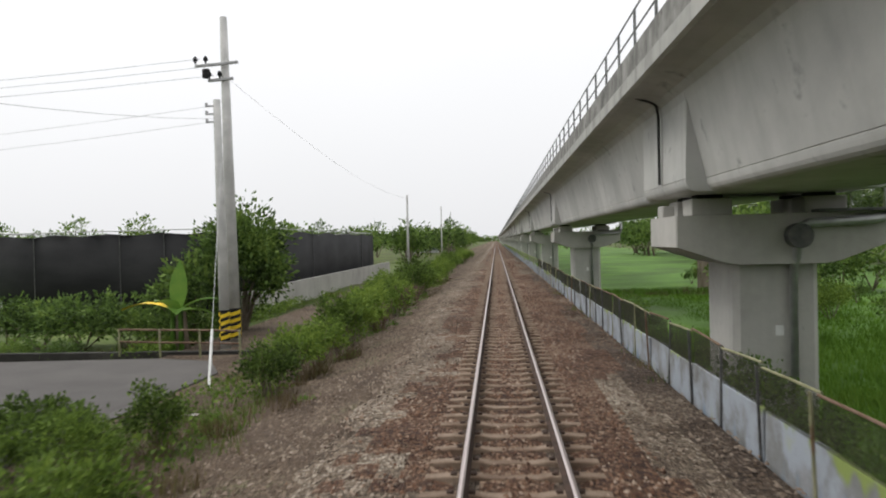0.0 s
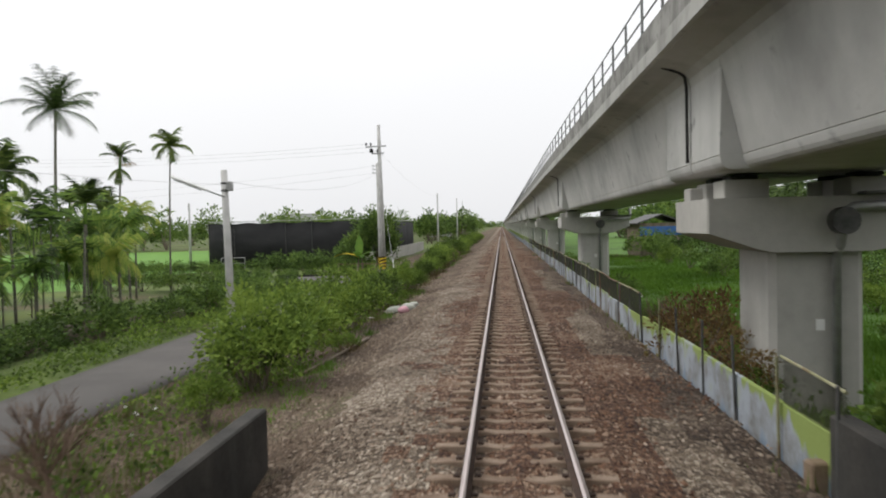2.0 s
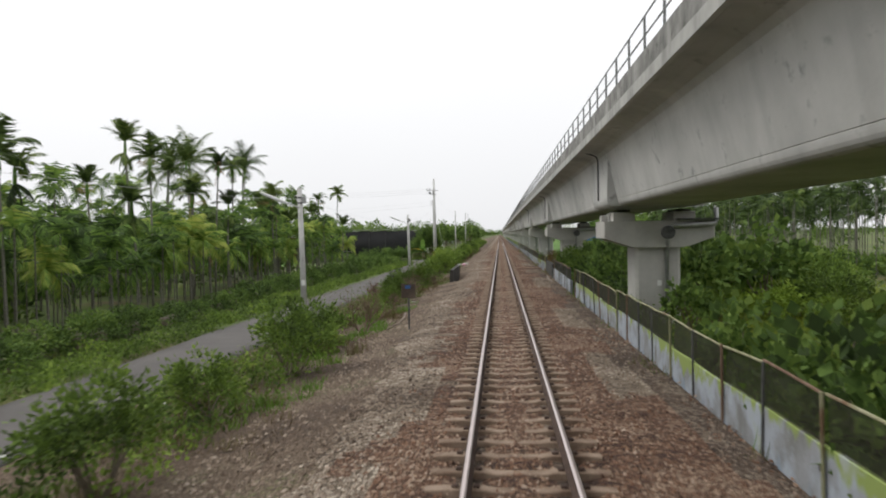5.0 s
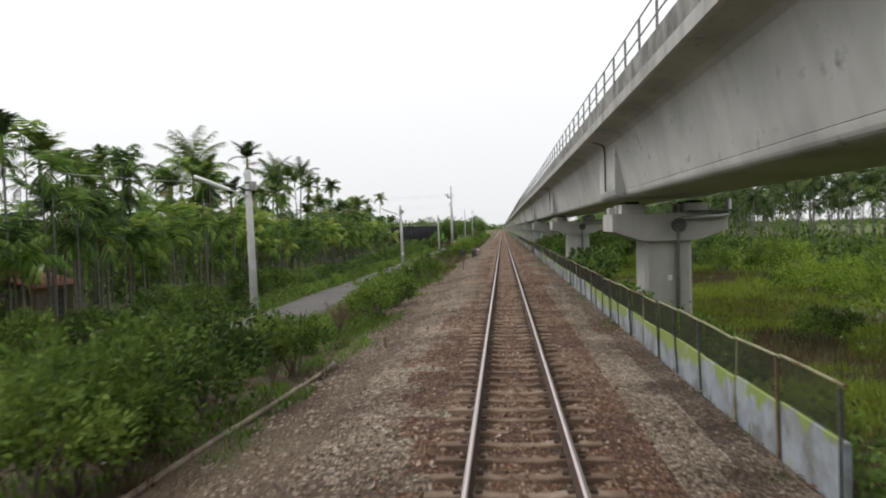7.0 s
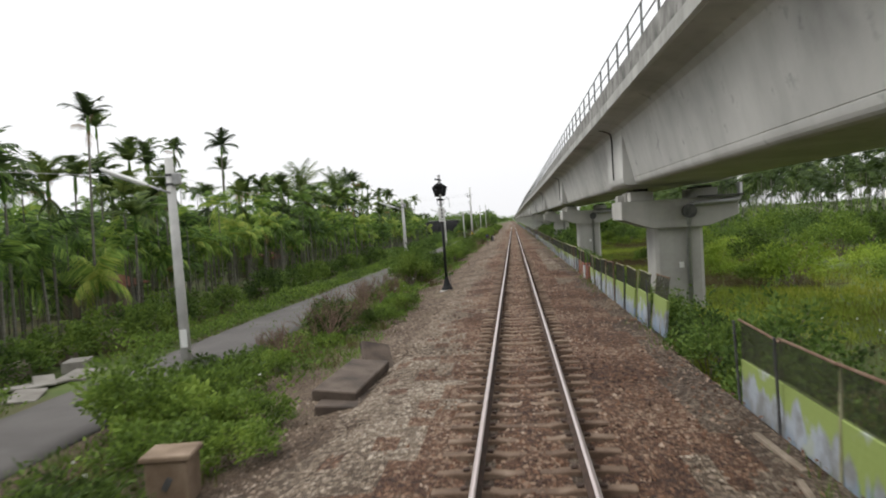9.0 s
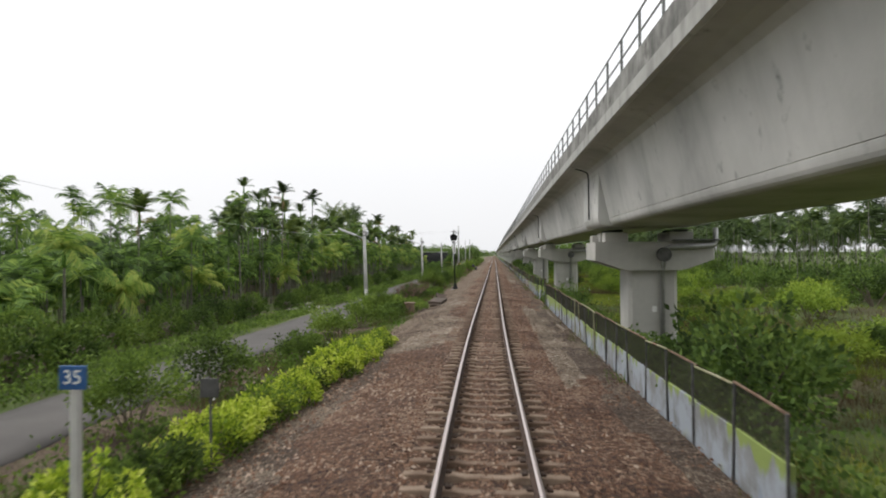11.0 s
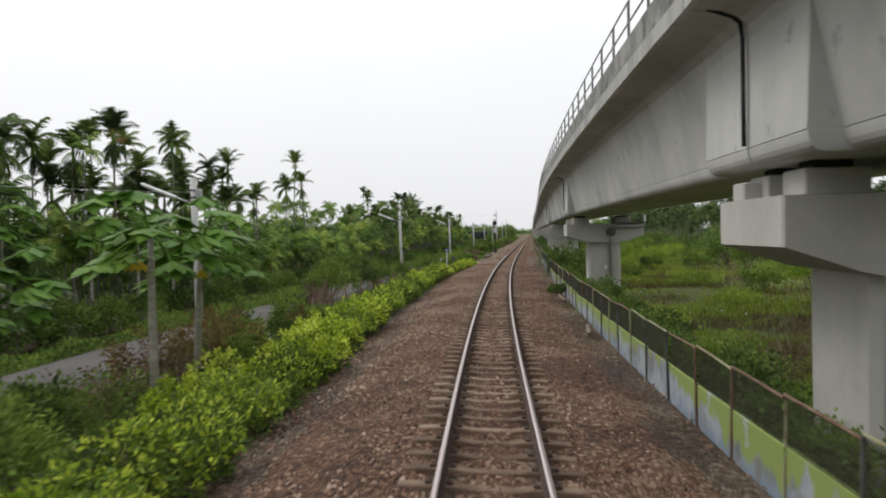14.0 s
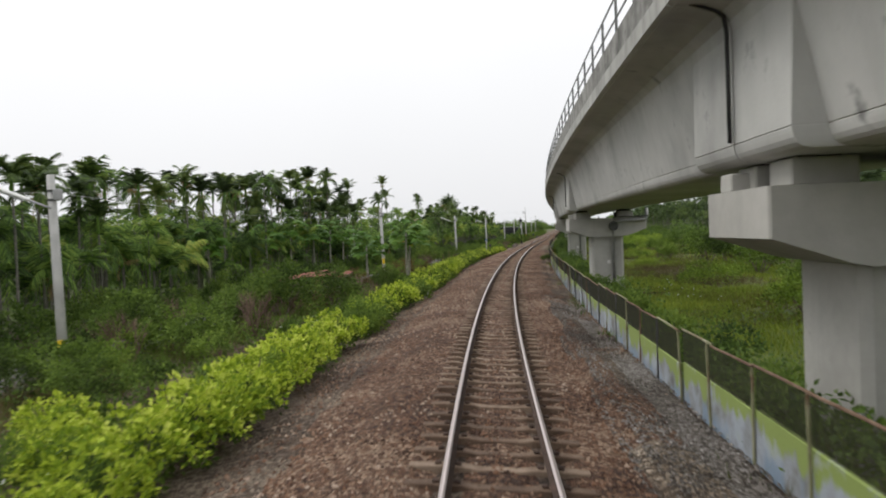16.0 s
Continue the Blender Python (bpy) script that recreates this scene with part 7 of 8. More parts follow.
def signal():
    """The railway signal, seen from behind, on a black post."""
    a = thing("railway_signal", "black railway signal on a tall post, seen from behind", "railway signal", m=spot(-107.6, -3.02, -0.32, lean=(0, -1.0)))
    g = Geo()
    g.loft([[(k * math.cos(i * math.pi / 7), k * math.sin(i * math.pi / 7), z) for i in range(14)] for k, z in ((0.25, -0.15), (0.25, 0.0), (0.235, 0.03), (0.17, 0.14), (0.12, 0.3), (0.085, 0.46), (0.07, 0.52))])
    part("base", g.mesh("base", BLACK), a, "flared black cast base")
    g = Geo()
    g.box((0, 0, -0.12), (0.62, 0.62, 0.16), bevel=0.03)
    part("foundation", g.mesh("foundation", CONCRETE_PIER), a, "small concrete foundation")
    g = Geo()
    g.tube([(0, 0, 0.2), (0, 0, 3.1)], 0.062, 12)
    part("post", g.mesh("post", BLACK, smooth=True), a)
    g = Geo()
    g.tube([(0, 0, 3.1), (0, 0, 4.86)], 0.055, 12)
    g.tube([(0, 0, 4.84), (0, 0, 4.9)], 0.062, 12)
    part("upper_post", g.mesh("upper_post", STEEL, smooth=True), a, "pale grey upper post")
    g = Geo()
    pent = [(-0.32, 4.38), (0.0, 4.62), (0.32, 4.38), (0.22, 3.98), (-0.22, 3.98)]
    g.loft([[(x - 0.02, y, z) for x, z in pent] for y in (0.06, 0.2)])
    part("backboard", g.mesh("backboard", BLACK), a, "black five-sided backboard")
    for x, z in ((-0.18, 4.3), (-0.02, 4.42), (0.14, 4.28), (-0.1, 4.08)):
        g = Geo()
        g.tube([(x, 0.19, z), (x, 0.4, z - 0.02)], [0.085, 0.095], 12)
        part("hood", g.mesh("hood", BLACK), a)
    for x, z in ((-0.14, 4.42), (-0.15, 4.22), (0.03, 4.44)):
        g = Geo()
        g.tube([(x, -0.27, z), (x, -0.23, z), (x, 0.08, z)], [0.06, 0.085, 0.09], 12)
        part("lamp_unit", g.mesh("lamp_unit", BLACK), a)
    g = Geo()
    g.box((-0.02, -0.02, 4.26), (0.3, 0.18, 0.36), bevel=0.02)
    part("lamp_case", g.mesh("lamp_case", BLACK), a)
    g = Geo()
    g.box((-0.05, 0.05, 4.7), (0.3, 0.34, 0.06), Matrix.Rotation(radians(14), 3, "Y"), bevel=0.02)
    part("top_bracket", g.mesh("top_bracket", BLACK), a)
    g = Geo()
    g.box((-0.02, 0.02, 3.84), (0.3, 0.22, 0.08), Matrix.Rotation(radians(6), 3, "Y"), bevel=0.02)
    part("lower_bracket", g.mesh("lower_bracket", BLACK), a)
    for x0 in (-1, 1):
        g = Geo()
        g.tube([(0.05 * x0, -0.02, 3.84), (0.13 * x0, -0.1, 3.78), (0.14 * x0, -0.1, 3.66), (0.05 * x0, -0.07, 3.58)], 0.012, 6)
        part("cable_loop", g.mesh("cable_loop", RUBBER), a)
    g = Geo()
    g.box((0.01, -0.085, 3.2), (0.28, 0.04, 0.6), bevel=0.008)
    board = part("sign_board", g.mesh("sign_board", WHITE), a, "white signboard with dark marks")
    for z in (3.4, 3.25, 3.1):
        g = Geo()
        g.box((0.03, -0.108, z), (0.075, 0.006, 0.1), bevel=0.002)
        part("mark", g.mesh("mark", DARK_STEEL), board, "dark character-sized bar")
    g = Geo()
    g.box((0.01, -0.108, 2.98), (0.2, 0.006, 0.018))
    part("mark", g.mesh("mark", DARK_STEEL), board, "thin dark line of print")
    g = Geo()
    g.tube([(0.06, 0.0, 3.82), (0.36, 0.02, 3.86), (0.36, 0.02, 3.45)], 0.012, 6)
    g.tube([(0.36, 0.02, 3.86), (0.24, 0.02, 3.92)], 0.012, 6)
    part("side_arm", g.mesh("side_arm", STEEL), a, "thin steel side arm")
    g = Geo()
    g.tube([(0.16, 0.1, 0.0), (0.16, 0.1, 0.66)], 0.014, 6)
    part("stay", g.mesh("stay", DARK_STEEL), a)


signal()


def kilometre_post():
    a = thing("kilometre_post", "white post with a blue plate numbered 35", "kilometre post", m=spot(-164.4, -3.97, -0.5, lean=(0, 0.5)))
    g = Geo()
    g.box((0, 0, 0.85), (0.09, 0.09, 1.75), bevel=0.012)
    part("post", g.mesh("post", POLE), a)
    g = Geo()
    g.box((0.0, -0.06, 1.84), (0.27, 0.025, 0.23), bevel=0.006)
    plate = part("plate", g.mesh("plate", SIGN_BLUE), a, "blue plate with white figures")
    cu = bpy.data.curves.new("number", "FONT")
    cu.body, cu.size, cu.align_x, cu.align_y, cu.extrude = "35", 0.19, "CENTER", "CENTER", 0.002
    tmp = bpy.data.objects.new("number_text", cu)
    scene.collection.objects.link(tmp)
    me = bpy.data.meshes.new_from_object(tmp.evaluated_get(bpy.context.evaluated_depsgraph_get()))
    bpy.data.objects.remove(tmp)
    me.materials.clear()
    me.materials.append(WHITE)
    part("number", me, plate, "white figures 35", m=pose(0, -0.076, 1.84, 90, 0, 0))


kilometre_post()


def small_sign():
    a = thing("trackside_sign", "small grey sign on a thin stake in the hedge", "sign", m=spot(-161.2, -3.8, -0.5))
    g = Geo()
    g.tube([(0, 0, 0), (0, 0, 1.3)], 0.02, 6)
    part("stake", g.mesh("stake", DARK_STEEL), a)
    g = Geo()
    g.box((0, -0.03, 1.18), (0.26, 0.02, 0.26), bevel=0.004)
    part("plate", g.mesh("plate", DARK_STEEL), a)


small_sign()


def speed_sign():
    a = thing("trackside_sign", "square sign on a thin post, seen from its dull back", "sign", m=spot(-54.9, SIGN_O, -0.5))
    g = Geo()
    g.box((0, 0, 0.55), (0.05, 0.05, 1.5), bevel=0.006)
    part("post", g.mesh("post", DARK_STEEL), a)
    g = Geo()
    g.box((0, -0.04, 1.3), (0.43, 0.025, 0.43), bevel=0.006)
    part("plate", g.mesh("plate", SLAB), a, "weathered dark brown sign plate")
    g = Geo()
    g.box((-0.02, -0.056, 1.42), (0.17, 0.006, 0.1), bevel=0.002)
    part("mark", g.mesh("mark", SIGN_BLUE), a, "small blue mark")


SIGN_O = -2.95
speed_sign()


def stakes():
    for s, o, h, mat, label in ((-216.3, -3.25, 0.42, POLE, "short pale marker stake"), (-90.3, -3.05, 0.36, BOX, "short orange-brown timber stake"), (-190.9, -4.75, 1.7, RUST, "thin rusty steel stake in the hedge"), (-191.9, -5.1, 1.6, RUST, "thin rusty steel stake in the hedge")):
        g = Geo()
        g.box((0, 0, h / 2), (0.075, 0.075, h), bevel=0.01) if h < 1 else g.tube([(0, 0, 0), (0, 0, h)], 0.025, 6)
        ob = new("marker_stake", g.mesh("marker_stake", mat))
        ob.matrix_basis = spot(s, o, float(ground_z(s, o)) - 0.05, lean=(2, -3))
        tagged(ob, label, "stake", "marker stakes")


stakes()


def papayas():
    """Papaya trees: bare pale stems under an umbrella of lobed leaves."""
    rng = np.random.default_rng(150)
    V = []
    stalks = Geo()
    for i in range(25):
        az, el = 2.4 * i, rng.uniform(-0.6, 1.0)
        d = np.array([math.cos(az) * math.cos(el), math.sin(az) * math.cos(el), math.sin(el)])
        tip = d * rng.uniform(0.5, 0.95)
        stalks.tube([(0, 0, 0), tuple(tip * 0.5 + np.array([0, 0, 0.06])), tuple(tip)], 0.014, 5, caps=False)
        for k in range(9):
            aa = az + (k - 4) * 0.5
            ld = np.array([math.cos(aa), math.sin(aa), -0.25 - 0.5 * rng.random()])
            side = np.array([-math.sin(aa), math.cos(aa), 0.3 * rng.uniform(-1, 1)])
            ln = 0.4 * (1 - 0.06 * abs(k - 4))
            V += [tip, tip + ld * ln * 0.55 + side * 0.11, tip + ld * ln, tip + ld * ln * 0.55 - side * 0.11]
    V = np.array(V)
    top = many("crown", V, np.arange(len(V)).reshape(-1, 4), BANANA)
    stalk = stalks.mesh("stalk_ring", BANANA)
    old = []
    for k in range(7):
        aa = (k - 3) * 0.5
        ld, side = np.array([0.3 * math.cos(aa), math.sin(aa), -0.8]), np.array([-0.4 * math.sin(aa), math.cos(aa), 0])
        old += [np.zeros(3), ld * 0.17 + side * 0.06, ld * 0.3, ld * 0.17 - side * 0.06]
    old = many("yellow_leaf", np.array(old), np.arange(28).reshape(-1, 4), YELLOW_LEAF)
    r = random.Random(3)
    for s, o, h, size in ((-205.6, -5.75, 3.45, 1.2), (-203.0, -6.05, 3.2, 1.2), (-207.4, -7.7, 2.7, 1.1), (-186.0, -15.6, 3.9, 1.4), (-188.5, -16.3, 3.5, 1.4), (-179.0, -15.3, 3.6, 1.3), (-193.5, -16.6, 3.8, 1.4), (-183.5, -15.2, 3.2, 1.3), (-198.0, -16.9, 3.6, 1.4), (-206, -17.6, 3.4, 1.3)):
        a = thing("papaya_tree", "papaya tree with a bare pale stem and lobed leaves", "tree", "papaya trees", spot(s, o, -0.85, turn=r.uniform(0, 360), lean=(r.uniform(-2, 2), r.uniform(-2, 2))))
        g = Geo()
        g.tube([(0, 0, 0), (0.03, 0.02, h * 0.5), (0, 0, h)], [0.085, 0.07, 0.05], 9)
        part("stem", g.mesh("stem", POLE_BARK, smooth=True), a)
        if o > -7:
            part("yellow_leaf", old, a, "drooping yellow old leaf", m=pose(0.1, 0.3, h - 0.45, 0, 0, r.uniform(0, 360)))
        m = Matrix.Translation((0, 0, h)) @ Matrix.Scale(size, 4)
        part("crown", top, a, m=m)
        part("stalk_ring", stalk, a, m=m)


papayas()


def red_shed():
    a = thing("shed", "low open shed with a faded red sheet roof", "shed", m=spot(-212.2, -9.3, -0.95, turn=6))
    g = Geo()
    n = 26
    for i in range(n):
        y0, y1 = -2.9 + 5.8 * i / n, -2.9 + 5.8 * (i + 1) / n
        ym = (y0 + y1) / 2
        for x0, z0, x1, z1 in ((-1.5, 1.42, 0.1, 1.6), (0.1, 1.6, 1.5, 1.46)):
            g.add([(x0, y0, z0), (x1, y0, z1), (x1, ym, z1 + 0.03), (x0, ym, z0 + 0.03)], [(0, 1, 2, 3)])
            g.add([(x0, ym, z0 + 0.03), (x1, ym, z1 + 0.03), (x1, y1, z1), (x0, y1, z0)], [(0, 1, 2, 3)])
    part("roof", g.mesh("roof", ROOF_RED), a, "faded red corrugated sheet roof")
    for x, z in ((-1.4, 1.4), (1.4, 1.44)):
        for y in (-2.6, 0, 2.6):
            g = Geo()
            g.box((x, y, z / 2), (0.09, 0.09, z), bevel=0.01)
            part("post", g.mesh("post", WOOD), a)
        g = Geo()
        g.box((x, 0, z - 0.06), (0.08, 5.7, 0.1), bevel=0.01)
        part("beam", g.mesh("beam", WOOD), a)
    g = Geo()
    g.box((-1.3, 0, 0.6), (0.06, 5.2, 1.2), bevel=0.01)
    part("back_wall", g.mesh("back_wall", WOOD), a)
    for s, o, t in ((-75.5, -21.8, 0), (-104.0, -20.5, 10)):
        b = thing("hut", "small dark hut with a red sheet roof in the palm grove", "hut", m=spot(s, o, -1.1, turn=t))
        g = Geo()
        g.box((0, 0, 0.75), (2.6, 3.4, 1.5), bevel=0.02)
        part("wall", g.mesh("wall", WOOD), b)
        g = Geo()
        g.loft([[(x, y, z) for x, z in ((-1.7, 1.45), (0, 1.95), (1.7, 1.45), (1.7, 1.5), (0, 2.01), (-1.7, 1.5))] for y in (-2.0, 2.0)])
        part("roof", g.mesh("roof", ROOF_RED), b, "red sheet roof")
        g = Geo()
        g.box((1.31, 0.6, 0.65), (0.04, 0.8, 1.3), bevel=0.005)
        part("door", g.mesh("door", DARK_STEEL), b)


red_shed()


def slabs():
    """Loose concrete pieces and boxes by the ballast."""
    for s, o, z, size, turn, lean in ((-127.0, -3.05, -0.2, (0.75, 2.4, 0.18), -4, (2, 5)), (-127.7, -3.0, -0.42, (0.8, 1.9, 0.24), 3, (0, 4)), (-125.2, -2.95, -0.12, (0.6, 0.8, 0.14), 24, (30, 14)), (-126.2, -3.1, -0.42, (0.7, 1.3, 0.22), 8, (2, 5)), (-129.6, 2.6, -0.5, (0.6, 0.9, 0.12), 14, (4, 8)), (-135.2, 2.55, -0.52, (0.4, 1.5, 0.12), 5, (2, 10)), (-116.0, 2.55, -0.48, (0.5, 0.7, 0.1), 20, (3, 9)), (-91.5, 2.5, -0.45, (0.5, 0.6, 0.1), 18, (2, 8)), (-60.2, 2.6, -0.48, (0.4, 0.8, 0.1), 5, (2, 8))):
        g = Geo()
        g.box((0, 0, 0), size, bevel=0.02)
        ob = new("concrete_slab", g.mesh("concrete_slab", SLAB))
        ob.matrix_basis = spot(s, o, z, turn=turn, lean=lean)
        tagged(ob, "loose dark concrete slab dumped on the ballast edge", "slab", "concrete slabs")
    a = thing("cable_box", "weathered pale concrete cable box by the ballast", "box", m=spot(-131.95, -4.15, -0.62, turn=8))
    g = Geo()
    g.box((0, 0, 0.27), (0.5, 0.5, 0.66), bevel=0.02)
    part("body", g.mesh("body", BOX), a)
    g = Geo()
    g.box((0, 0, 0.63), (0.58, 0.58, 0.07), bevel=0.015)
    part("lid", g.mesh("lid", BOX), a)
    g = Geo()
    g.box((0, -0.256, 0.34), (0.07, 0.01, 0.16), Matrix.Rotation(radians(30), 3, "Y"))
    part("mark", g.mesh("mark", DARK_STEEL), a, "dark painted mark")
    g = Geo()
    pts = [(-91.5, -4.05), (-93.4, -4.1), (-96.1, -4.35), (-98.4, -4.57), (-100.5, -4.7), (-103, -4.9)]
    g.tube([lay(s, o, float(ground_z(s, o)) + 0.05) for s, o in pts], 0.05, 8)
    tagged(new("pipe", g.mesh("pipe", WOOD, smooth=True)), "grey pipe lying along the bank", "pipe")
    g = Geo()
    g.tube([lay(s, o, float(ground_z(s, o)) + 0.02) for s, o in ((-53.8, -3.82), (-52.1, -3.62), (-50.2, -3.7), (-48.5, -3.86))], 0.03, 8)
    tagged(new("pipe", g.mesh("pipe", WOOD, smooth=True)), "grey timber pole lying along the ballast edge", "pipe")
    g = Geo()
    g.tube([lay(s, o, float(ground_z(s, o)) + 0.06) for s, o in ((-15.2, -4.4), (-12.6, -4.0), (-10.8, -3.8))], 0.045, 8)
    tagged(new("pipe", g.mesh("pipe", WOOD, smooth=True)), "grey timber pole lying on the bank", "pipe")
    r = random.Random(77)
    for s, o, size, n in ((-4.2, -4.2, 0.35, 3), (-3.6, -4.4, 0.3, 3), (-5.2, -4.6, 0.2, 2), (-43.8, -4.1, 0.25, 2), (3.0, -5.2, 0.25, 2), (-47.1, -4.75, 0.28, 1), (-37.0, -4.6, 0.2, 2), (13.6, -6.2, 0.22, 2), (-184.8, -7.6, 0.4, 2), (-200.5, -8.2, 0.35, 2)):
        a = thing("litter", "crumpled white and pink plastic rubbish on the ground", "litter", "litter", spot(s, o, float(ground_z(s, o)) + 0.03, turn=r.uniform(0, 360)))
        for _ in range(n):
            g = Geo()
            k = 9
            cx, cy = r.uniform(-1, 1) * size, r.uniform(-1, 1) * size * 0.6
            vs = [(cx + (i % k) / k * size * 0.9 + r.uniform(-0.03, 0.03), cy + (i // k) / k * size * 0.6 + r.uniform(-0.03, 0.03), 0.02 + r.uniform(0, 0.11) * size) for i in range(k * k)]
            fs = [(i * k + j, i * k + j + 1, (i + 1) * k + j + 1, (i + 1) * k + j) for i in range(k - 1) for j in range(k - 1)]
            g.add(vs, fs)
            part("scrap", g.mesh("scrap", LITTER, smooth=True), a)


slabs()


def lane_boards():
    """Pale building boards dumped beside the lane."""
    r = random.Random(78)
    for s, o, w, d, h, turn, lift, tilt in ((-121.4, -11.5, 1.3, 0.8, 0.06, 8, 0.0, 2), (-122.6, -12.0, 1.5, 0.9, 0.06, -12, 0.02, -3), (-123.9, -11.4, 1.2, 0.7, 0.05, 20, 0.0, 3), (-122.4, -11.9, 1.1, 0.5, 0.05, 35, 0.09, 4), (-120.4, -12.2, 0.9, 0.6, 0.3, 14, 0.0, 0), (-124.7, -12.2, 0.8, 0.5, 0.22, -20, 0.0, 5)):
        g = Geo()
        g.box((0, 0, h / 2), (d, w, h), bevel=0.012)
        z = float(ground_z(s, o)) + lift
        tagged(new("board", g.mesh("board", BOARD)), "pale weathered building board lying beside the lane", "board", "dumped boards").matrix_world = spot(s, o, z, turn=turn, lean=(tilt, r.uniform(-3, 3)))


lane_boards()


def sacks():
    """Dumped plastic sacks on the bank."""
    rng = np.random.default_rng(88)
    for s, o, size, turn, mat, label in ((-3.9, -4.0, (0.36, 0.24, 0.16), 30, SACK_GREY, "dumped grey plastic sack"), (-3.6, -3.6, (0.3, 0.22, 0.15), -20, SACK_GREY, "dumped grey plastic sack"), (-4.4, -3.65, (0.22, 0.2, 0.14), 60, SACK_PINK, "dumped pink plastic sack"), (-2.7, -3.5, (0.4, 0.16, 0.12), 75, SACK_GREY, "long crumpled grey plastic sack")):
        rings = []
        for i in range(9):
            lat = -1.45 + 2.9 * i / 8
            rings.append([(size[0] * math.sin(lat), size[1] * math.cos(lat) * math.cos(a) * (1 + rng.normal(0, 0.1)), size[2] * (0.75 + math.cos(lat) * math.sin(a) * (1 + rng.normal(0, 0.1)))) for a in np.linspace(0, 2 * math.pi, 12, endpoint=False)])
        g = Geo()
        g.loft(rings)
        ob = new("sack", g.mesh("sack", mat, smooth=True))
        ob.matrix_basis = spot(s, o, float(ground_z(s, o)) - 0.03, turn=turn)
        tagged(ob, label + " on the bank", "sack", "sacks")


sacks()


def timbers():
    """Old planks left beside the line."""
    for s, o, size, turn in ((-131.9, 2.68, (0.08, 1.3, 0.06), 4), (-133.4, 2.5, (0.07, 1.1, 0.05), -6), (-137.5, 2.7, (0.1, 2.2, 0.07), 2), (-143.2, 2.66, (0.09, 1.7, 0.06), 5), (-34.0, 2.62, (0.12, 2.6, 0.08), 2), (-31.0, 2.7, (0.1, 2.4, 0.07), -2), (-186.5, 2.68, (0.09, 2.0, 0.06), 3), (-197.0, 2.6, (0.1, 1.5, 0.06), -5)):
        g = Geo()
        g.box((0, 0, 0), size, bevel=0.01)
        ob = new("plank", g.mesh("plank", WOOD))
        ob.matrix_basis = spot(s, o, -0.22, turn=turn, lean=(1.5, 2))
        tagged(ob, "grey weathered plank lying at the fence foot", "plank", "planks")


timbers()


def handrail():
    a = thing("handrail", "rusty white pipe handrail over a ditch", "handrail", m=Matrix.Identity(4))
    ends = [(21.9, -11.6), (21.6, -10.2), (21.4, -8.9), (21.1, -7.6)]
    for s, o in ends:
        g = Geo()
        p = Vector(lay(s, o, -0.8))
        g.tube([p, p + Vector((0, 0, 0.85))], 0.035, 8)
        part("post", g.mesh("post", GREEN_PIPE), a)
    for z in (0.02, -0.35):
        g = Geo()
        g.tube([lay(s, o, z) for s, o in ends], 0.03, 8)
        part("rail", g.mesh("rail", RUST), a, "rust-stained rail")
    g = Geo()
    g.loft([[lay(s, o, z) for s, z in ((21.9, -1.1), (21.9, -0.68), (22.15, -0.68), (22.15, -1.1))] for o in (-16, -7.4)])
    tagged(new("kerb", g.mesh("kerb", CONCRETE_DARK)), "low stained concrete kerb of a ditch", "kerb")


handrail()


def net_house():
    """The black shade-net house behind the trees."""
    a = thing("shade_house", "long growing house walled with black shade net", "shade house")
    corners = [(40.0, -27.9), (38.5, -12.6), (76.0, -12.6), (78.0, -27.9)]
    for i in range(4):
        (s0, o0), (s1, o1) = corners[i], corners[(i + 1) % 4]
        n = 24
        rings = []
        for k in range(n + 1):
            s, o = s0 + (s1 - s0) * k / n, o0 + (o1 - o0) * k / n
            w = 0.05 * math.sin(k * 2.1 + i) + 0.04 * math.sin(k * 5.3)
            tz = 3.2 + 0.06 * math.sin(k * 1.3)
            rings.append([lay(s + (w if i % 2 == 0 else 0) + dx * (i % 2 == 0), o + (w if i % 2 else 0) + dx * (i % 2), z) for dx, z in ((0, -1.0), (0, 1.0), (0, tz), (0.03, tz), (0.03, 1.0), (0.03, -1.0))])
        g = Geo()
        g.loft(rings)
        part("net_wall", g.mesh("net_wall", NET, smooth=True), a)
        for k in range(0, n + 1, 4):
            s, o = s0 + (s1 - s0) * k / n, o0 + (o1 - o0) * k / n
            g = Geo()
            g.tube([lay(s, o, -1.0), lay(s, o, 3.42)], 0.025, 6)
            part("post", g.mesh("post", DARK_STEEL), a)
        g = Geo()
        g.tube([lay(s0, o0, 3.4), lay(s1, o1, 3.4)], 0.03, 6)
        part("top_pipe", g.mesh("top_pipe", STEEL), a)
    g = Geo()
    g.add([lay(s, o, 3.12) for s, o in corners], [(0, 1, 2, 3)])
    g.add([lay(s, o, 3.09) for s, o in corners], [(3, 2, 1, 0)])
    part("net_roof", g.mesh("net_roof", NET), a)
    g = Geo()
    g.loft([[lay(s, o, z) for o, z in ((-11.9, -1.0), (-11.9, 0.35), (-11.7, 0.35), (-11.7, -1.0))] for s in (34, 50, 66, 82)])
    tagged(new("retaining_wall", g.mesh("retaining_wall", CONCRETE_PIER)), "low pale concrete wall along the shade house", "wall")
    b = thing("field_gate", "light metal pipe gate standing in the field", "gate")
    for o in (-23.4, -21.4):
        g = Geo()
        g.tube([lay(31, o, -1.0), lay(31, o, 0.3)], 0.03, 6)
        part("upright", g.mesh("upright", STEEL), b)
    for z in (0.3, -0.15):
        g = Geo()
        g.tube([lay(31, -23.4, z), lay(31, -21.4, z)], 0.025, 6)
        part("bar", g.mesh("bar", STEEL), b)


net_house()


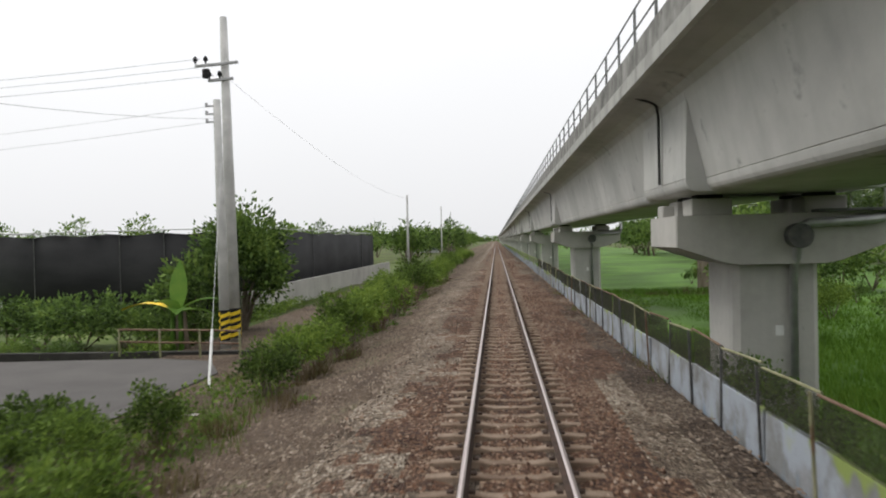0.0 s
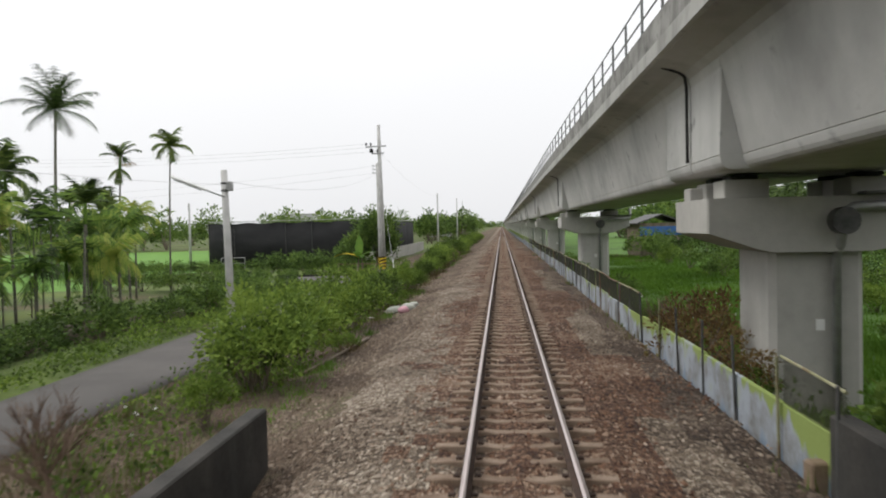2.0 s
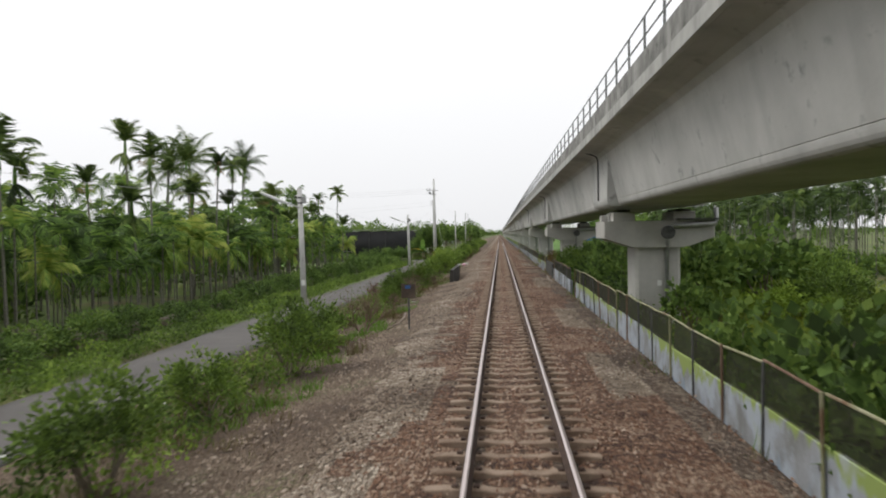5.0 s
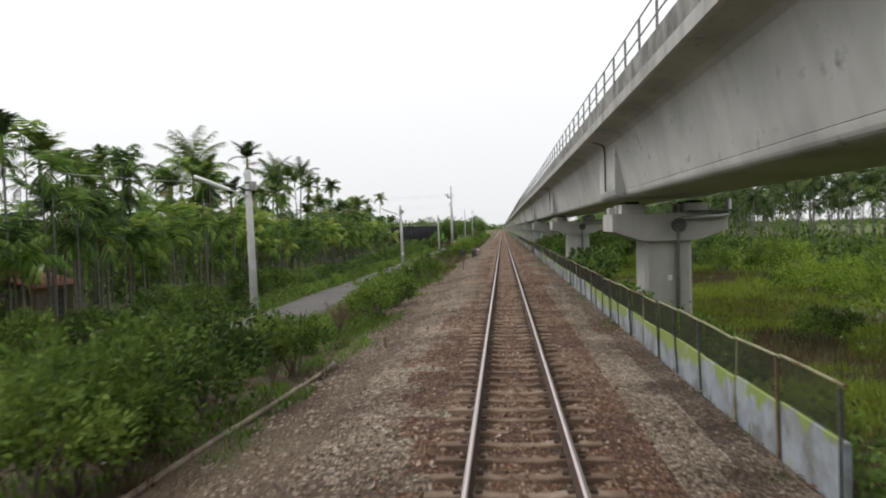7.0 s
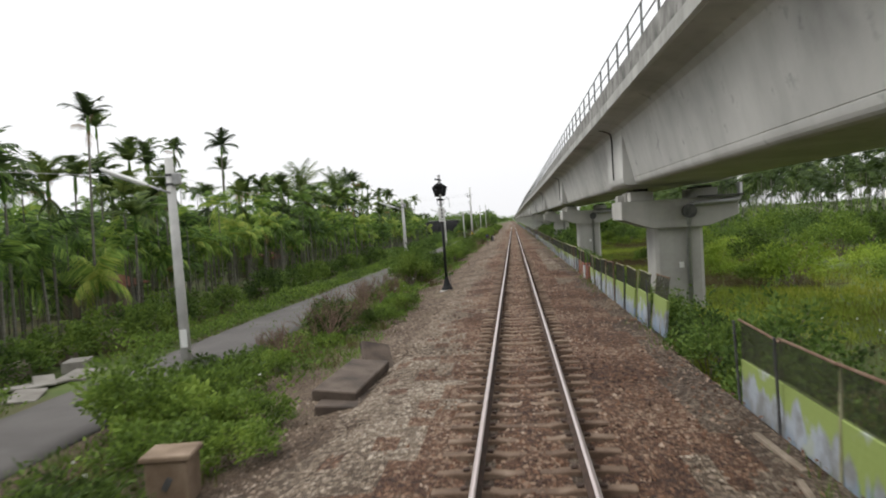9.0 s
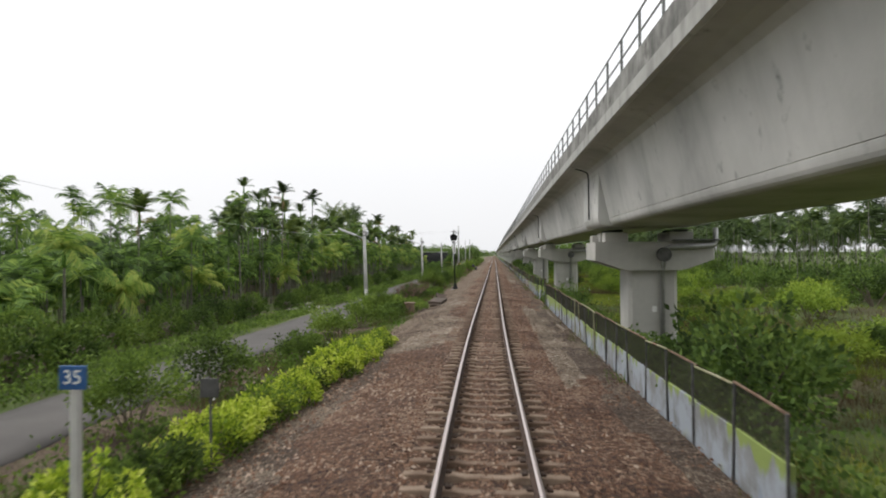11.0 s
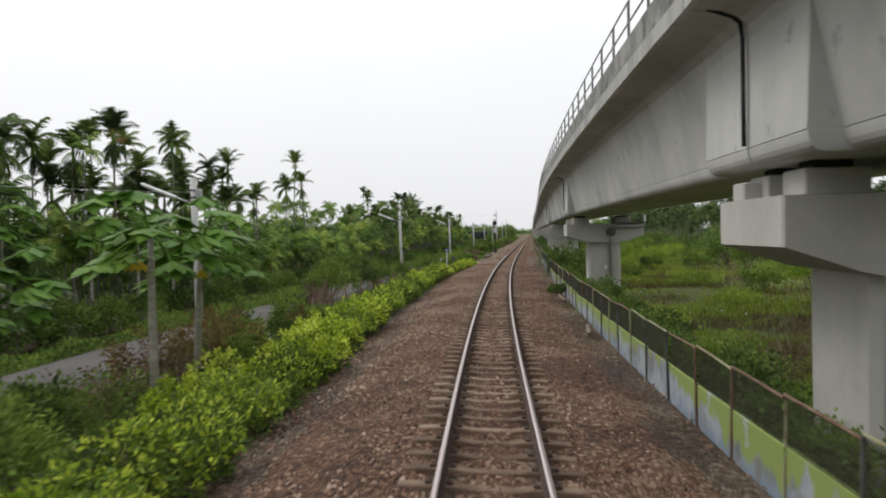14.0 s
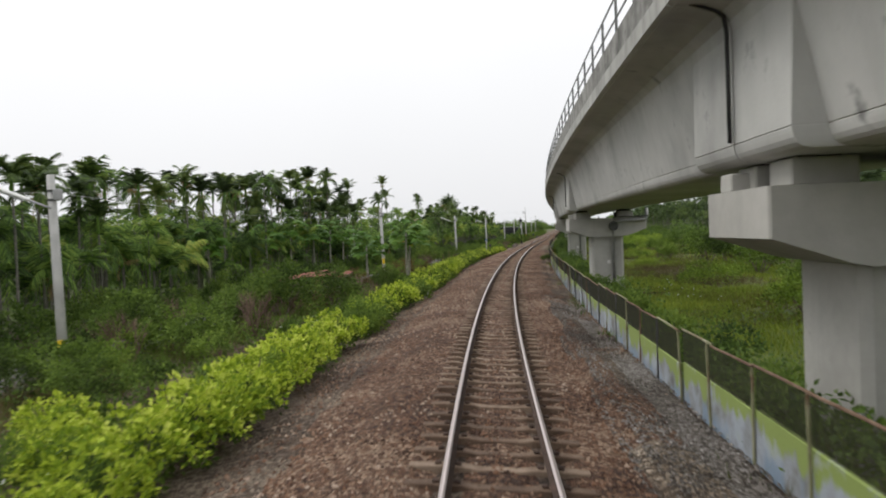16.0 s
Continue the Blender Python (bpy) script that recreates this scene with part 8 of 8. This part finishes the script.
def road_trees():
    r = random.Random(6)
    # leafy trees by the power poles
    kind = shrub_kind(160, 4.4, 1.6, LEAF_DARK, 0.2, clumps=190, per=52, wide=0.55, stems=9, tight=0.75)
    shrub(kind, 28.5, -10.0, 1.0, "round dark green tree beside the power poles", "", 0, "tree")
    shrub(shrub_kind(161, 3.0, 1.25, LEAF_DARK, 0.26, clumps=70, per=24, wide=0.5), 27.0, -11.4, 1.0, "small dark green tree beside the lane", "", 40, "tree")
    hedge = shrub_kind(162, 1.9, 1.5, LEAF_DARK, 0.18, clumps=84, per=24, wide=0.55)
    lines = [(28 + 1.05 * i * 0.5, -21.6 - 1.95 * i, 0.72) for i in range(14)]
    for s, o, size in ((25.5, -13.2, 1.05), (25.6, -14.8, 1.1), (25.8, -16.4, 1.05), (26.2, -18, 1.0), (24.8, -11.8, 0.8), (22.8, -15.5, 0.45), (23.0, -17.5, 0.5), (22.6, -13.8, 0.4), (12.4, -12.6, 0.6), (12.8, -14.8, 0.75), (12.6, -17.2, 0.8), (13.2, -19.6, 0.8), (14, -22.0, 0.8), (15, -24.2, 0.8), (16.5, -26.6, 0.8), (26.0, -10.9, 0.75), (6, -12.4, 0.7), (8, -13.5, 0.8), (4, -12.8, 0.75), (1.5, -13.2, 0.8), (10, -14.8, 0.8),) + tuple(lines):
        shrub(hedge, s, o, size, "dense dark green bush by the lane", "lane bushes", r.uniform(0, 360), "bush", flat=0.85)
    # banana plant
    a = thing("banana_plant", "banana plant with upright leaf and one yellowed leaf", "banana plant", m=spot(23.4, -10.4, -0.9))
    for k in range(4):
        g = Geo()
        g.tube([(0.15 * k - 0.2, 0.1 * (k % 2), 0), (0.12 * k - 0.18, 0.1 * (k % 2), 1.3)], [0.09, 0.05], 8)
        part("stem", g.mesh("stem", WOOD if k % 2 else BANANA, smooth=True), a)
    for k, (az, el, ln, mat, label) in enumerate(((1.6, 1.45, 1.7, BANANA, ""), (3.2, 0.55, 1.9, YELLOW, "yellowed leaf"), (0.2, 0.75, 1.5, BANANA, ""), (-1.2, 0.5, 1.4, BANANA, ""), (2.4, 0.6, 1.4, BANANA, ""), (4.6, 0.8, 1.5, BANANA, ""), (0.8, 0.3, 1.4, BANANA, ""))):
        g = Geo()
        vs, fs = [], []
        p, e = Vector((0, 0, 1.25)), el
        for i in range(9):
            d = Vector((math.cos(az) * math.cos(e), math.sin(az) * math.cos(e), math.sin(e)))
            side = Vector((-math.sin(az), math.cos(az), 0)) * 0.3 * math.sin(math.pi * min(1, 0.1 + i / 9))
            vs += [p - side + Vector((0, 0, 0.05)), p, p + side + Vector((0, 0, 0.05))]
            p = p + d * ln / 8
            e -= 0.14 if k else 0.02
        for i in range(8):
            fs += [(3 * i, 3 * i + 1, 3 * i + 4, 3 * i + 3), (3 * i + 1, 3 * i + 2, 3 * i + 5, 3 * i + 4)]
        g.add(vs, fs)
        part("leaf", g.mesh("leaf", mat, smooth=True), a, label)


road_trees()


def distance():
    """Far trees, houses and a tower along the horizon."""
    r = random.Random(19)
    far_kinds = [shrub_kind(170 + i, 6.0, 3.0, LEAF_DARK, 0.6, clumps=64, per=13, wide=0.55, stems=5) for i in range(3)]
    for i in range(70):
        s = r.uniform(110, 420)
        o = r.choice([-1, 1]) * r.uniform(9, 70)
        if o > 0:
            o += 12
        shrub(far_kinds[r.randrange(3)], s, o, r.uniform(0.6, 1.25), "far leafy tree on the plain", "far trees", r.uniform(0, 360), "tree")
    for i in range(44):
        s = r.uniform(130, 360)
        shrub(far_kinds[r.randrange(3)], s, -0.058 * s + r.uniform(-14, 2.0) * s / 220, r.uniform(0.75, 1.2), "far leafy tree beside the line", "far trees", r.uniform(0, 360), "tree")
    for i in range(34):
        s = r.uniform(380, 700)
        o = r.uniform(-75, -8) if i % 3 else r.uniform(14, 45)
        shrub(far_kinds[r.randrange(3)], s, o, r.uniform(1.0, 1.7), "far leafy tree on the horizon", "far trees", r.uniform(0, 360), "tree")
    for i in range(34):
        s = r.uniform(120, 185)
        shrub(far_kinds[r.randrange(3)], s, r.uniform(-125, -30), r.uniform(0.9, 1.3), "far leafy tree beyond the rice field", "far trees", r.uniform(0, 360), "tree", flat=r.uniform(0.8, 1.1))
    s = 84.0
    while s < 170:
        shrub(far_kinds[r.randrange(3)], s, r.uniform(27, 36), r.uniform(0.95, 1.35), "dark leafy tree beyond the meadow", "meadow trees", r.uniform(0, 360), "tree")
        s += r.uniform(3.5, 6)
    rng = np.random.default_rng(23)
    V, n = [], 0
    for _ in range(520):
        side = rng.choice([-1, 1])
        o = side * rng.uniform(70, 420)
        s = rng.uniform(-260, 700)
        if abs(o) < 120 and s < 60:
            o = side * rng.uniform(120, 420)
        size = rng.uniform(3.0, 5.5)
        c, v, f = crown(rng, 12, 6, size * 0.9, size * 0.6, 1.6, lift=size * 0.3)
        p = lay(s, o, -1.2)
        V.append(v + p)
    for _ in range(150):
        size = rng.uniform(7, 12)
        c, v, f = crown(rng, 14, 7, size * 1.2, size * 0.6, 3.4, lift=size * 0.35)
        V.append(v + lay(rng.uniform(1420, 1560), rng.uniform(-170, 260), -1.2))
    V = np.concatenate(V)
    tagged(new("far_woods", many("far_woods", V, np.arange(len(V)).reshape(-1, 4), LEAF_DARK)), "far line of dark green woods", "woods", kind="stuff")
    for s, o, w, d, h, label in ((330, -95, 14, 10, 11, "far pale apartment block"), (300, -60, 10, 8, 6, "far pale house"), (240, -22, 8, 7, 4.4, "far white house beside the line"), (420, 16, 9, 9, 6, "far pale house"), (52, -75, 22, 12, 4.5, "long low pale shed beyond the rice field")):
        a = thing("house", label + " with dark windows", "house", "far houses", spot(s, o, -1.2))
        g = Geo()
        g.box((0, 0, h / 2), (w, d, h), bevel=0.05)
        part("wall", g.mesh("wall", FAR_WALL), a)
        g = Geo()
        g.box((0, 0, h + 0.15), (w + 0.6, d + 0.6, 0.3), bevel=0.05)
        part("roof", g.mesh("roof", STEEL), a)
        for i in range(int(w // 2.5)):
            for j in range(max(1, int(h // 3))):
                g = Geo()
                x, z = -w / 2 + 1.3 + i * 2.5, 1.6 + j * 3
                g.box((x, -d / 2 - 0.02, z), (1.2, 0.08, 1.2), bevel=0.01)
                part("window", g.mesh("window", FAR_GLASS), a)
    # farm shelter across the meadow, behind low trees
    for s, o, size in ((44.0, 13.2, 0.42), (45.0, 15.4, 0.45), (44.2, 17.6, 0.42), (45.5, 19.8, 0.5), (46.5, 22.0, 0.55), (40, 21, 0.45), (36, 24, 0.5), (30, 22.5, 0.45)):
        shrub(far_kinds[r.randrange(3)], s, o, size, "low leafy tree at the meadow's edge", "meadow trees", r.uniform(0, 360), "tree")
    a = thing("shelter", "farm shed with a blue side and grey roof", "shelter", m=spot(50.0, 15.6, -2.05, turn=8))
    g = Geo()
    g.box((0, 0, 2.2), (4.4, 4, 4.4), bevel=0.03)
    part("wall", g.mesh("wall", WOOD), a)
    g = Geo()
    g.box((0, -2.03, 3.6), (4.3, 0.05, 0.9), bevel=0.01)
    part("side_sheet", g.mesh("side_sheet", BLUE), a, "blue sheet below the eaves")
    g = Geo()
    g.loft([[(x, y, z) for x, z in ((-2.6, 4.3), (0, 5.2), (2.6, 4.3), (2.6, 4.42), (0, 5.32), (-2.6, 4.42))] for y in (-2.4, 2.4)])
    part("roof", g.mesh("roof", DARK_STEEL), a)
    for k, (s, o) in enumerate(((-160, 27), (-168, 28), (-176, 29), (-200, 33))):
        b = thing("net_shelter", "low dark net shelter at the grove's edge", "shelter", "net shelters", spot(s, o, -1.1))
        g = Geo()
        g.box((0, 0, 2.0), (5, 7.4, 0.5), bevel=0.1)
        part("net_roof", g.mesh("net_roof", NET), b)
        for x in (-2.3, 2.3):
            for y in (-3.4, 3.4):
                g = Geo()
                g.tube([(x, y, 0), (x, y, 1.9)], 0.05, 6)
                part("post", g.mesh("post", WOOD), b)


distance()


# ---- sleepers, each a piece of the track ----


def build_sleepers():
    prof = [(-1.0, 0.0), (-0.78, 0.012), (-0.4, 0.012), (-0.25, -0.012), (0.25, -0.012), (0.4, 0.012), (0.78, 0.012), (1.0, 0.0)]
    g = Geo()
    g.loft([[(x, -0.11, -0.16), (x, -0.085, z - 0.012), (x, -0.07, z), (x, 0.07, z), (x, 0.085, z - 0.012), (x, 0.11, -0.16)] for x, z in prof])
    base = g.mesh("sleeper", SLEEPER)
    clip = Geo()
    for x in (-0.68, -0.455, 0.455, 0.68):
        clip.box((x, 0, 0.024), (0.075, 0.08, 0.036), bevel=0.012)
    clips = clip.mesh("rail_clip", RAIL_SIDE)
    r = random.Random(8)
    rest = Geo()
    for i in range(690):
        s = -262 + 0.6 * i
        m = spot(s + r.uniform(-0.02, 0.02), r.uniform(-0.015, 0.015), -0.164 + r.uniform(-0.012, 0.006), turn=r.uniform(-0.7, 0.7), lean=(0, math.degrees(float(cant(s)))))
        if 20 <= i < 320:
            part("sleeper", base, track, m=m)
            ob = part("fastening", clips, track, m=m)
        elif i < 520:
            rest.add([m @ v.co for v in base.vertices], [tuple(p.vertices) for p in base.polygons])
            rest.add([m @ v.co for v in clips.vertices], [tuple(p.vertices) for p in clips.polygons], 1)
        else:
            rest.add([m @ v.co for v in base.vertices], [tuple(p.vertices) for p in base.polygons])
    part("sleepers", rest.mesh("sleepers", [SLEEPER, RAIL_SIDE]), track, kind="stuff")


build_sleepers()
